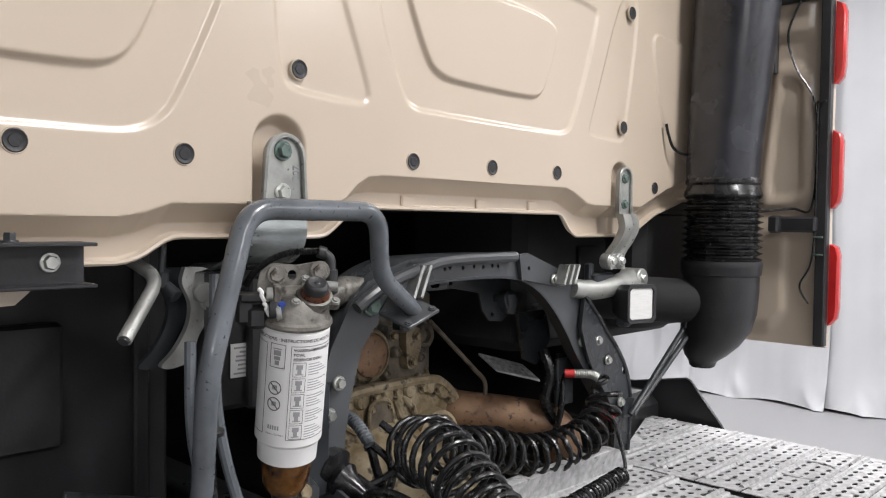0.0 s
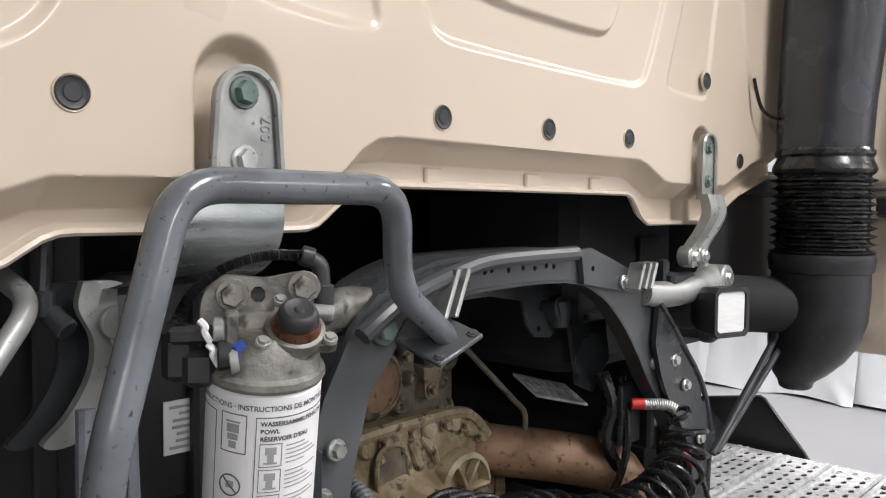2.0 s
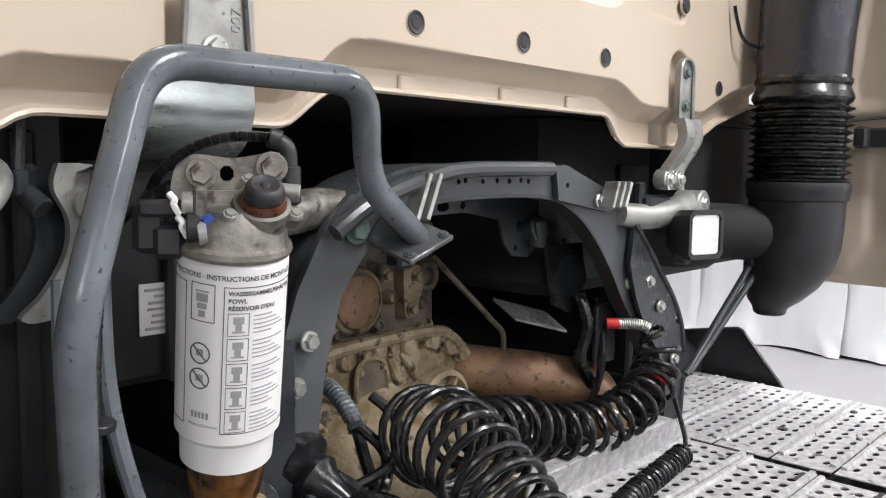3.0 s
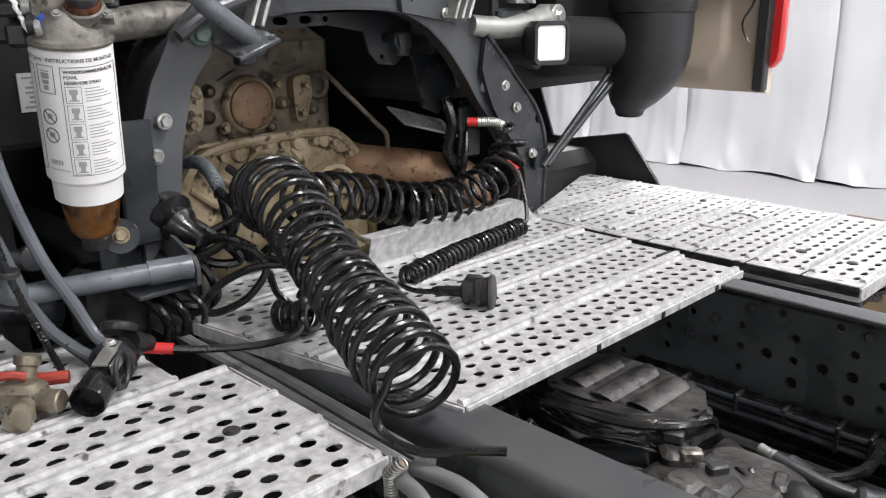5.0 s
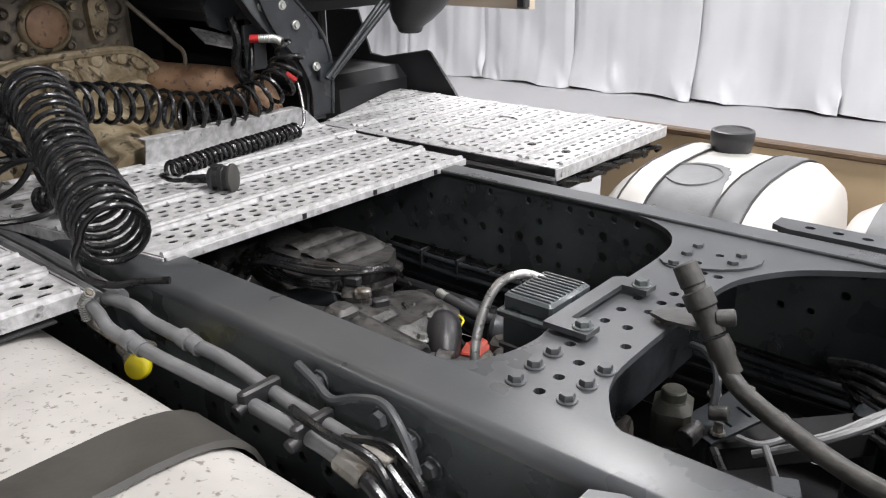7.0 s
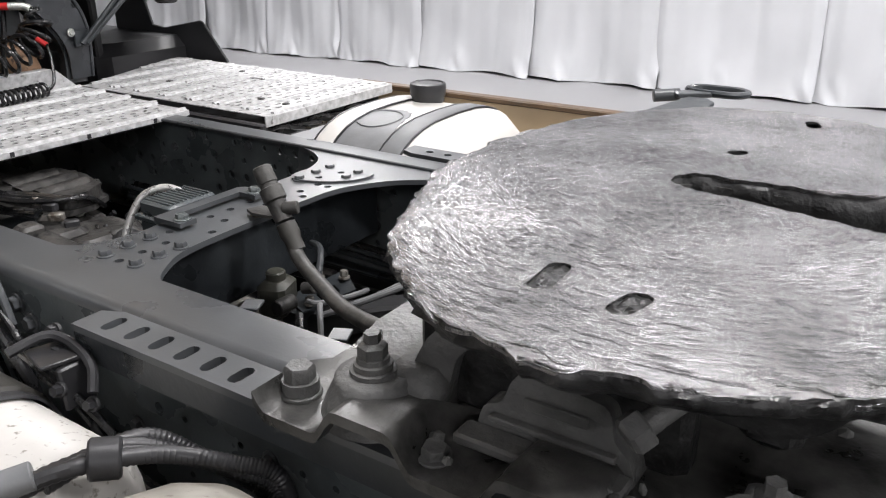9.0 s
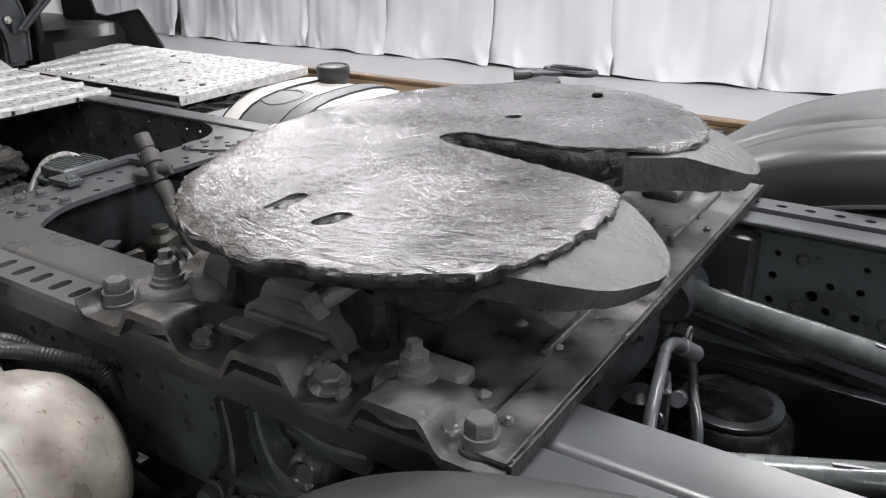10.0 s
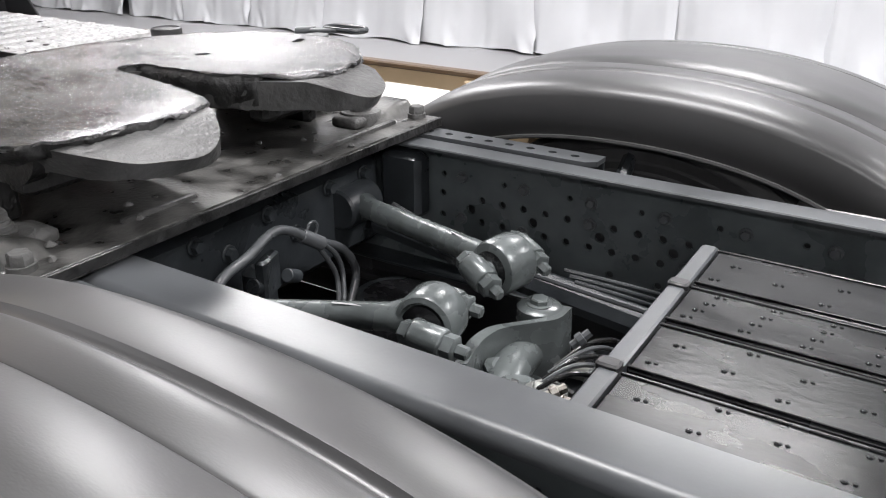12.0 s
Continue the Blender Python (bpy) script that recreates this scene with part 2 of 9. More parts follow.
class Geo:
    """Vertices and faces of one mesh, gathered from simple shaped solids."""

    def __init__(self):
        self.v, self.f = [], []

    def add(self, verts, faces):
        k = len(self.v)
        self.v += [tuple(p) for p in verts]
        self.f += [tuple(i + k for i in f) for f in faces]
        return self

    def rings(self, rings, closed=False, caps=True):
        n = len(rings[0])
        verts = [p for r in rings for p in r]
        m = len(rings)
        faces = []
        for a in range(m if closed else m - 1):
            b = (a + 1) % m
            for i in range(n):
                j = (i + 1) % n
                faces.append((a * n + i, a * n + j, b * n + j, b * n + i))
        if caps and not closed:
            faces += [tuple(range(n))[::-1], tuple(range((m - 1) * n, m * n))]
        return self.add(verts, faces)

    def box(self, c, s, ch=0.003, turn=None):
        """A box with chamfered edges round the centre c; turn: Matrix or degrees about z."""
        h = [x / 2 for x in s]
        ch = min(ch, *(x * 0.45 for x in h))
        if turn is not None and not isinstance(turn, Matrix):
            turn = Matrix.Rotation(radians(turn), 3, "Z")
        def ring(z, ax, ay):
            pts = [(h[0] - ax, -h[1] + ay + ch), (h[0] - ax, h[1] - ay - ch), (h[0] - ax - ch, h[1] - ay), (-h[0] + ax + ch, h[1] - ay),
                   (-h[0] + ax, h[1] - ay - ch), (-h[0] + ax, -h[1] + ay + ch), (-h[0] + ax + ch, -h[1] + ay), (h[0] - ax - ch, -h[1] + ay)]
            out = []
            for x, y in pts:
                p = V((x, y, z))
                out.append(V(c) + (turn @ p if turn is not None else p))
            return out
        return self.rings([ring(-h[2], ch, ch), ring(-h[2] + ch, 0, 0), ring(h[2] - ch, 0, 0), ring(h[2], ch, ch)])

    def lathe(self, p, axis, profile, n=20):
        """Profile of (height along axis, radius) turned about the axis through p."""
        a = V(axis).normalized()
        u = a.orthogonal().normalized()
        w = a.cross(u)
        rings = [[V(p) + a * h + (u * math.cos(t) + w * math.sin(t)) * max(r, 0.0002) for t in (2 * math.pi * i / n for i in range(n))] for h, r in profile]
        return self.rings(rings)

    def cyl(self, p0, p1, r, n=16, ch=None, r1=None):
        p0, p1 = V(p0), V(p1)
        d = (p1 - p0).length
        r1 = r if r1 is None else r1
        ch = min(r, d) * 0.12 if ch is None else ch
        return self.lathe(p0, p1 - p0, [(0, r - ch), (ch, r), (d - ch, r1), (d, r1 - ch)], n)

    def tube(self, pts, r, n=8, closed=False):
        pts = [V(p) for p in pts]
        m = len(pts)
        rings, up = [], None
        for i, p in enumerate(pts):
            a, b = pts[max(i - 1, 0)], pts[min(i + 1, m - 1)]
            t = (b - a).normalized()
            if up is None:
                up = t.orthogonal().normalized()
            up = (up - t * up.dot(t)).normalized()
            w = t.cross(up)
            rad = r(i / (m - 1)) if callable(r) else r
            rings.append([p + (up * math.cos(q) + w * math.sin(q)) * rad for q in (2 * math.pi * k / n for k in range(n))])
        return self.rings(rings)

    def sheet(self, outer, holes, place, th, extra=()):
        """A flat plate with holes: outlines in (u, v), place(u, v, w) gives the point, w from 0 to -th."""
        loops = [list(outer)] + [list(h) for h in holes]
        pts, edges = [], []
        for loop in loops:
            k = len(pts)
            pts += [V(p) for p in loop]
            edges += [(k + i, k + (i + 1) % len(loop)) for i in range(len(loop))]
        count = len(pts)
        pts += [V(p) for p in extra]
        from_cdt = tessellate(pts, edges)
        verts, faces = from_cdt
        cen = [(sum(verts[i][0] for i in f) / 3, sum(verts[i][1] for i in f) / 3) for f in faces]
        keep = []
        for f, c in zip(faces, cen):
            if not inside(c, loops[0]):
                continue
            if any(abs(c[0] - h[0][0]) < 0.2 and abs(c[1] - h[0][1]) < 0.2 and inside(c, h) for h in loops[1:]):
                continue
            keep.append(f)
        n = len(verts)
        out = [place(p[0], p[1], 0) for p in verts] + [place(p[0], p[1], -th) for p in verts]
        fs = [tuple(f) for f in keep] + [tuple(i + n for i in f[::-1]) for f in keep]
        seen = {}
        for f in keep:
            for a, b in zip(f, f[1:] + f[:1]):
                seen[(a, b)] = True
        fs += [(a, a + n, b + n, b) for a, b in seen if (b, a) not in seen]
        return self.add(out, fs)

    def bolt(self, p, d, r=0.011, h=0.009, washer=1.35, stack=1):
        """A hexagon head on a washer, standing on p along d."""
        d = V(d).normalized()
        p = V(p)
        self.lathe(p, d, [(-0.002, r * washer), (0.0015, r * washer), (0.0025, r * washer * 0.94)], 14)
        if stack > 1:
            self.lathe(p, d, [(0, r * 1.2), (h, r * 1.2), (h, r)], 12)
            p = p + d * h
        self.lathe(p, d, [(0, r), (h * 0.8, r), (h, r * 0.86)], 6)
        return self


def tessellate(pts, edges):
    from mathutils import geometry
    v, _, f, *_ = geometry.delaunay_2d_cdt([p.to_2d() for p in pts], edges, [], 1, 1e-6)
    return [(p[0], p[1]) for p in v], [tuple(x) for x in f]


def inside(c, loop):
    x, y = c
    r = False
    j = len(loop) - 1
    for i in range(len(loop)):
        xi, yi, xj, yj = loop[i][0], loop[i][1], loop[j][0], loop[j][1]
        if (yi > y) != (yj > y) and x < (xj - xi) * (y - yi) / (yj - yi) + xi:
            r = not r
        j = i
    return r


def circle(u, v, ru, rv=None, n=8, turn=0.0):
    rv = ru if rv is None else rv
    return [(u + ru * math.cos(t), v + rv * math.sin(t)) for t in (turn + 2 * math.pi * (i + 0.5) / n for i in range(n))]


def slot(u, v, length, r, n=4):
    """A long hole along u."""
    h = length / 2 - r
    right = [(u + h + r * math.cos(t), v + r * math.sin(t)) for t in (-math.pi / 2 + math.pi * i / n for i in range(n + 1))]
    left = [(u - h - r * math.cos(t), v - r * math.sin(t)) for t in (-math.pi / 2 + math.pi * i / n for i in range(n + 1))]
    return right + left


def curve(pts, steps=6):
    """A smooth line through the points."""
    pts = [V(p) for p in pts]
    out = []
    for i in range(len(pts) - 1):
        p0, p1, p2, p3 = pts[max(i - 1, 0)], pts[i], pts[i + 1], pts[min(i + 2, len(pts) - 1)]
        for k in range(steps):
            t = k / steps
            out.append(0.5 * ((2 * p1) + (p2 - p0) * t + (2 * p0 - 5 * p1 + 4 * p2 - p3) * t * t + (3 * p1 - p0 - 3 * p2 + p3) * t ** 3))
    return out + [pts[-1]]


def bent(pts, rad, steps=6):
    """A straight-run line with rounded corners."""
    pts = [V(p) for p in pts]
    out = [pts[0]]
    for a, b, c in zip(pts, pts[1:], pts[2:]):
        d0, d1 = (a - b), (c - b)
        k = min(rad, d0.length * 0.48, d1.length * 0.48)
        s, e = b + d0.normalized() * k, b + d1.normalized() * k
        for i in range(steps + 1):
            t = i / steps
            out.append(s * (1 - t) ** 2 + b * 2 * t * (1 - t) + e * t * t)
    return out + [pts[-1]]


def coil(path, radius, turns, per=14, wobble=0.0, seed=1):
    """A spiral line wound round a path of points; radius may be a function of the way along."""
    pts = [V(p) for p in path]
    lens = [0.0]
    for a, b in zip(pts, pts[1:]):
        lens.append(lens[-1] + (b - a).length)
    rng = random.Random(seed)
    ph = [rng.uniform(0, 6.28) for _ in range(4)]
    out, up = [], None
    n = int(turns * per)
    for i in range(n + 1):
        s = i / n
        d = s * lens[-1]
        k = max(j for j in range(len(lens)) if lens[j] <= d + 1e-9)
        k = min(k, len(pts) - 2)
        f = (d - lens[k]) / max(lens[k + 1] - lens[k], 1e-9)
        p = pts[k].lerp(pts[k + 1], f)
        t0 = (pts[k + 1] - pts[k]).normalized()
        t1 = (pts[min(k + 2, len(pts) - 1)] - pts[min(k + 1, len(pts) - 2)]).normalized()
        t = t0.lerp(t1, f).normalized()
        if up is None:
            up = t.orthogonal().normalized()
        up = (up - t * up.dot(t)).normalized()
        w = t.cross(up)
        a = 2 * math.pi * turns * s
        r = radius(s) if callable(radius) else radius
        r *= 1 + wobble * math.sin(3.1 * a / 6.28 + ph[0]) * math.sin(0.7 * a / 6.28 + ph[1])
        out.append(p + (up * math.cos(a) + w * math.sin(a)) * r + t * wobble * r * math.sin(a + ph[2]))
    return out


def mesh_of(name, geo, mat, origin=(0, 0, 0), smooth=35):
    me = bpy.data.meshes.new(name)
    o = V(origin)
    me.from_pydata([V(p) - o for p in geo.v], [], geo.f)
    bm = bmesh.new()
    bm.from_mesh(me)
    bmesh.ops.recalc_face_normals(bm, faces=bm.faces)
    bm.to_mesh(me)
    bm.free()
    me.materials.append(mat)
    me.shade_smooth()
    me.set_sharp_from_angle(angle=radians(smooth))
    return me


def thing(name, at, label, category, group="", kind="", shift=(0, 0, 0)):
    """An empty at the base of a thing that carries its parts; shift sets the whole thing off."""
    ob = new(name)
    ob.location = V(at) + V(shift)
    ob.empty_display_size = 0.05
    BASE[ob.name] = V(at)
    return tagged(ob, label, category, group, kind)


def part(name, geo, mat, parent, label="", smooth=35):
    """One mesh under a thing or under a part; its points are given in the world."""
    o = BASE[parent.name]
    ob = new(name, mesh_of(name, geo, mat, o, smooth))
    ob.parent = parent
    BASE[ob.name] = o
    return tagged(ob, label)


def solo(name, geo, mat, label, category, group="", kind="", smooth=35):
    """A thing that is one mesh, with its origin at its base."""
    xs, ys, zs = zip(*geo.v)
    o = V(((min(xs) + max(xs)) / 2, (min(ys) + max(ys)) / 2, min(zs)))
    ob = new(name, mesh_of(name, geo, mat, o, smooth))
    ob.location = o
    BASE[ob.name] = o
    return tagged(ob, label, category, group, kind)


def bolts(parent, places, d, r, h, mat, name="bolt", stack=1, label=""):
    """Alike bolts on one mesh, each an object of its own under its thing."""
    g = Geo().bolt((0, 0, 0), d, r, h, stack=stack)
    me = mesh_of(name, g, mat)
    for p in places:
        ob = new(name, me)
        ob.parent = parent
        ob.location = V(p) - BASE[parent.name]
        BASE[ob.name] = BASE[parent.name]
        tagged(ob, label)


# ---- the hall ----
def slab(name, c, s, mat, label, category):
    return solo(name, Geo().box(c, s, 0.005), mat, label, category, kind="structure")


slab("floor", (1, 0, -0.05), (18, 15, 0.1), FLOOR, "pale grey smooth hall floor", "floor")
slab("ceiling", (1, 0, 4.75), (18, 15, 0.1), CEILING, "plain grey hall ceiling", "ceiling")
slab("wall_far", (1, 7.4, 2.35), (18, 0.2, 4.7), WALL, "plain white hall wall behind the curtains", "wall")
slab("wall_near", (1, -7.4, 2.35), (18, 0.2, 4.7), WALLDARK, "plain dark grey hall wall", "wall")
slab("wall_front", (-7.9, 0, 2.35), (0.2, 14.6, 4.7), WALL, "plain white hall wall", "wall")
slab("wall_back", (9.9, 0, 2.35), (0.2, 14.6, 4.7), WALL, "plain white hall wall", "wall")

# housings for every light, the added fill pair at y -6.4 too
for lx, ly in LAMP_PLACES:
    t = thing("ceiling_lamp", (lx, ly, LAMP_Z), "lit white rectangular ceiling lamp out of view", "lamp", "ceiling lamps")
    part("housing", Geo().box((lx, ly, LAMP_Z + 0.12), (1.56, 0.56, 0.22), 0.01), WALL, t)
    part("diffuser", Geo().box((lx, ly, LAMP_Z - 0.01), (1.5, 0.5, 0.02), 0.004), GLOW, t, "glowing white diffuser")


def curtain_panel(x0, x1, seed):
    """A long cloth with soft folds whose hem lies on the floor."""
    rng = random.Random(seed)
    nx, nz = 80, 56
    ph = [rng.uniform(0, 6.28) for _ in range(8)]
    rows = []
    for k in range(nz + 1):
        z = 4.6 * (k / nz) ** 1.7
        low = max(0.0, 1 - z / 0.55)
        row = []
        for i in range(nx + 1):
            u = i / nx
            x = x0 - 0.03 + (x1 - x0 + 0.06) * u
            w = (x1 - x0)
            fold = 0.020 * math.sin(2 * math.pi * (1.5 * u) + ph[0] + 0.3 * math.sin(z * 1.1 + ph[1])) + 0.006 * math.sin(2 * math.pi * 4.3 * u + ph[2] + 0.25 * z)
            fold += 0.03 * math.sin(2 * math.pi * 0.8 * u + ph[6]) + 0.0025 * math.sin(2 * math.pi * 8 * u + ph[3])
            crumple = low * (0.03 * math.sin(7 * u + ph[4] + 3 * z) + 0.016 * math.sin(17 * u + ph[5] - 6 * z))
            for c, wide in ((0.97, 0.16), (0.12 + 0.3 * math.sin(ph[3]) ** 2, 0.09)):
                flare = max(0.0, 1 - abs(u - c) / wide) * max(0.0, 1 - z / 0.26)
                crumple += 0.055 * flare * (0.6 + 0.4 * math.sin(40 * u + 20 * z + ph[5]))
            edge = 0.030 * (max(0, 1 - u / 0.06) + max(0, (u - 0.94) / 0.06))
            y = 6.14 + 0.012 * (seed % 2) + 0.065 * x + fold - crumple + edge - 0.05 * low ** 2
            lift = low ** 3 * 0.012 * (1 + math.sin(9 * u + ph[7]))
            row.append((x + 0.012 * math.sin(z * 2 + ph[1]) * (1 - low), y, z + 0.004 + lift))
        rows.append(row)
    g = Geo()
    n = nx + 1
    front = [p for r in rows for p in r]
    back = [(p[0], p[1] + 0.004, p[2]) for p in front]
    m = len(front)
    faces = []
    for k in range(nz):
        for i in range(nx):
            a, b, c, d = k * n + i, k * n + i + 1, (k + 1) * n + i + 1, (k + 1) * n + i
            faces += [(a, b, c, d), (a + m, d + m, c + m, b + m)]
    rim = [i for i in range(n)] + [k * n + nx for k in range(1, nz + 1)] + [nz * n + i for i in range(nx - 1, -1, -1)] + [k * n for k in range(nz - 1, 0, -1)]
    for a, b in zip(rim, rim[1:] + rim[:1]):
        faces.append((a, a + m, b + m, b))
    g.add(front + back, faces)
    solo("curtain", g, CURTAIN, "long white cloth curtain with soft folds", "curtain", "curtains along the hall", smooth=80)


SEAMS = (-7.6, -6.5, -5.5, -4.55, -3.6, -2.57, -1.33, -0.11, 1.15, 2.38, 3.6, 4.85, 6.1, 7.3, 8.5, 9.4)
for k, (xa, xb) in enumerate(zip(SEAMS, SEAMS[1:])):
    curtain_panel(xa, xb - 0.012, k + 3)


# ---- the cab's back ----
def at_y(table, y):
    return float(np.interp(y, [p[0] for p in table], [p[1] for p in table]))


HEM = [(-1.24, 1.50), (-0.863, 1.517), (-0.785, 1.517), (-0.755, 1.525), (-0.72, 1.548), (-0.70, 1.555), (-0.425, 1.554), (-0.405, 1.56), (-0.37, 1.588), (-0.34, 1.606),
       (-0.31, 1.608), (0.285, 1.607), (0.305, 1.60), (0.335, 1.565), (0.36, 1.553), (0.56, 1.553), (0.63, 1.562), (0.74, 1.61), (0.91, 1.656), (1.24, 1.67)]
STEP = [(-1.24, 1.585), (-0.80, 1.585), (-0.76, 1.592), (-0.72, 1.606), (-0.42, 1.612), (-0.39, 1.622), (-0.36, 1.65), (-0.335, 1.664), (-0.30, 1.668), (0.28, 1.668), (0.31, 1.66),
        (0.37, 1.634), (0.40, 1.63), (0.62, 1.63), (0.75, 1.68), (0.91, 1.72), (1.24, 1.73)]
RAISED = [  # outline, height, width of the step
    ([(-1.4, 1.79), (-0.87, 1.79), (-0.815, 1.797), (-0.78, 1.824), (-0.746, 1.898), (-0.70, 2.02), (-0.62, 2.3), (-1.4, 2.3)], 0.011, 0.005),
    ([(-1.4, 1.705), (-0.83, 1.705), (-0.775, 1.709), (-0.735, 1.73), (-0.71, 1.765), (-0.641, 1.92), (-0.55, 2.16), (-0.5, 2.3), (-1.4, 2.3)], -0.0055, 0.007),
    ([(-0.537, 1.886), (-0.525, 1.82), (-0.505, 1.80), (-0.36, 1.792), (-0.337, 1.80), (-0.335, 1.82), (-0.396, 1.97), (-0.45, 2.12), (-0.55, 2.12)], -0.005, 0.006),
    ([(-0.25, 2.05), (-0.239, 2.0), (-0.19, 1.9), (-0.165, 1.877), (-0.12, 1.864), (0.13, 1.862), (0.165, 1.868), (0.19, 1.89), (0.241, 2.022), (0.2, 2.05), (0.0, 2.06)], 0.010, 0.0045),
    ([(-0.33, 2.12), (-0.31, 1.96), (-0.25, 1.82), (-0.225, 1.802), (-0.19, 1.797), (0.23, 1.792), (0.275, 1.797), (0.305, 1.82), (0.404, 2.078), (0.39, 2.12)], -0.0055, 0.007),
    ([(0.39, 1.86), (0.372, 1.812), (0.38, 1.80), (0.505, 1.795), (0.525, 1.80), (0.535, 1.82), (0.601, 2.173), (0.52, 2.2)], -0.005, 0.006),
    ([(0.66, 2.08), (0.69, 2.1), (0.74, 2.09), (0.95, 2.09), (0.95, 1.75), (0.86, 1.76), (0.75, 1.83), (0.70, 1.905), (0.675, 2.0)], 0.006, 0.004),
]


def signed(py, pz, poly):
    """Distance to an outline, plus inside."""
    best = np.full(py.shape, 9.0)
    ins = np.zeros(py.shape, bool)
    n = len(poly)
    for i in range(n):
        (ay, az), (by, bz) = poly[i], poly[(i + 1) % n]
        dy, dz = by - ay, bz - az
        t = np.clip(((py - ay) * dy + (pz - az) * dz) / (dy * dy + dz * dz), 0, 1)
        best = np.minimum(best, np.hypot(py - ay - t * dy, pz - az - t * dz))
        cross = ((az > pz) != (bz > pz)) & (py < (by - ay) * (pz - az) / ((bz - az) if bz != az else 1e-9) + ay)
        ins ^= cross
    return np.where(ins, best, -best)


def cut_corners(poly, rounds=2):
    """The same outline with softly rounded corners."""
    for _ in range(rounds):
        poly = [q for (ay, az), (by, bz) in zip(poly, poly[1:] + poly[:1]) for q in ((0.75 * ay + 0.25 * by, 0.75 * az + 0.25 * bz), (0.25 * ay + 0.75 * by, 0.25 * az + 0.75 * bz))]
    return poly


def pocket(y, z, yc, half, top):
    """Depth of the pressed pocket round a cab mount: an arch that deepens downwards."""
    zc = top - half
    d = np.where(z > zc, np.hypot(y - yc, z - zc), np.abs(y - yc))
    edge = np.clip((half - d) / 0.018, 0, 1)
    return -0.028 * edge * edge * (3 - 2 * edge)


cab = thing("truck_cab", (-1.1, 0, 0.6), "beige truck cab with a pressed steel back panel", "truck cab")
ny, nz = 860, 330
ys = np.linspace(-1.23, 1.0, ny + 1)
s = np.linspace(0, 1, nz + 1) ** 1.35
hem = np.interp(ys, [p[0] for p in HEM], [p[1] for p in HEM])
stp = np.interp(ys, [p[0] for p in STEP], [p[1] for p in STEP])
Y = np.repeat(ys[None, :], nz + 1, 0)
Z = hem[None, :] + (2.62 - hem[None, :]) * s[:, None]
X = np.zeros_like(Y)
for poly, height, width in RAISED:
    e = np.clip(signed(Y, Z, cut_corners(poly)) / width * 0.5 + 0.5, 0, 1)
    X += height * e * e * (3 - 2 * e)
e = np.clip((stp[None, :] - Z) / 0.030, 0, 1)
X -= 0.042 * e
X += np.where(e <= 0.0, pocket(Y, Z, -0.529, 0.054, 1.758), pocket(Y, Z, -0.529, 0.054, 1.758) * (1 - 0.6 * e))
X += pocket(Y, Z, 0.515, 0.042, 1.745) * (1 - 0.6 * e)
lip = np.clip(1 - (Z - hem[None, :]) / 0.008, 0, 1)
X += 0.008 * lip
X -= 0.09 * np.clip((np.abs(Y) - 0.78) / 0.45, 0, 1) ** 2 * (Y > 0)
g = Geo()
m = ny + 1
g.add([(X[k, i], Y[k, i], Z[k, i]) for k in range(nz + 1) for i in range(m)], [(k * m + i, k * m + i + 1, (k + 1) * m + i + 1, (k + 1) * m + i) for k in range(nz) for i in range(ny)])
back = part("back_panel", g, CAB, cab, "beige pressed back panel with ribs and mount pockets", smooth=50)
body = Geo()
body.box((-1.02, 0, 2.15), (1.8, 2.44, 0.95), 0.06)
part("cab_body", body, CAB, cab)
part("underside", Geo().box((-1.02, 0.0, 1.645), (1.92, 2.4, 0.06), 0.01), MATTBLACK, cab, "black cab underside")
part("hem_bead", Geo().tube([(-0.028, y, at_y(HEM, y) + 0.001) for y in np.linspace(-1.22, 0.98, 150)], 0.0045, 6), CAB, cab)
for y0 in (-0.2, 0.02, 0.2):
    part("seam_tab", Geo().box((-0.042, y0, at_y(HEM, y0) + 0.013), (0.012, 0.034, 0.028), 0.003), CAB, cab)
plug_geo = Geo().lathe((0, 0, 0), (1, 0, 0), [(-0.006, 0.0155), (0.0012, 0.016), (0.002, 0.0145), (0.001, 0.0128), (0.001, 0.009), (0.002, 0.008), (0.002, 0.003)], 20)
plug_mesh = mesh_of("rubber_plug", plug_geo, BLACK)
rim_mesh = mesh_of("plug_rim", Geo().lathe((0, 0, 0), (1, 0, 0), [(-0.004, 0.0185), (0.0003, 0.0178), (0.0008, 0.0172), (0.0003, 0.0162)], 20), CAB)
for y, z, k in ((-0.937, 1.681, 0), (-0.70, 1.68, 0), (-0.224, 1.698, 0), (0.009, 1.700, 0), (0.241, 1.701, 0), (-0.492, 1.835, 0), (0.519, 1.831, 0.004), (0.55, 2.127, 0.004), (0.69, 1.683, -0.0)):
    ob = new("rubber_plug", plug_mesh)
    ob.parent = cab
    ob.location = V((k + 0.001, y, z)) - BASE[cab.name]
    tagged(ob, "black rubber plug")
    BASE[ob.name] = BASE[cab.name]
    rim = new("plug_rim", rim_mesh)
    rim.parent = ob
    BASE[rim.name] = BASE[cab.name]

# the dark engine tunnel and the front wheel housings behind and under the cab
guard_near = thing("front_mudguard", (-0.36, -0.92, 0.3), "large black plastic front mudguard under the cab", "mudguard")
part("rear_wall", Geo().box((-0.37, -0.90, 0.92), (0.04, 0.72, 1.36), 0.02), BLACK, guard_near)
part("raised_panel", Geo().box((-0.335, -0.96, 1.29), (0.03, 0.42, 0.22), 0.025), BLACK, guard_near, "raised black plastic panel")
part("lower_bulge", Geo().tube([(-0.30, -1.2, 1.03), (-0.30, -0.78, 1.03)], 0.06, 16), BLACK, guard_near)
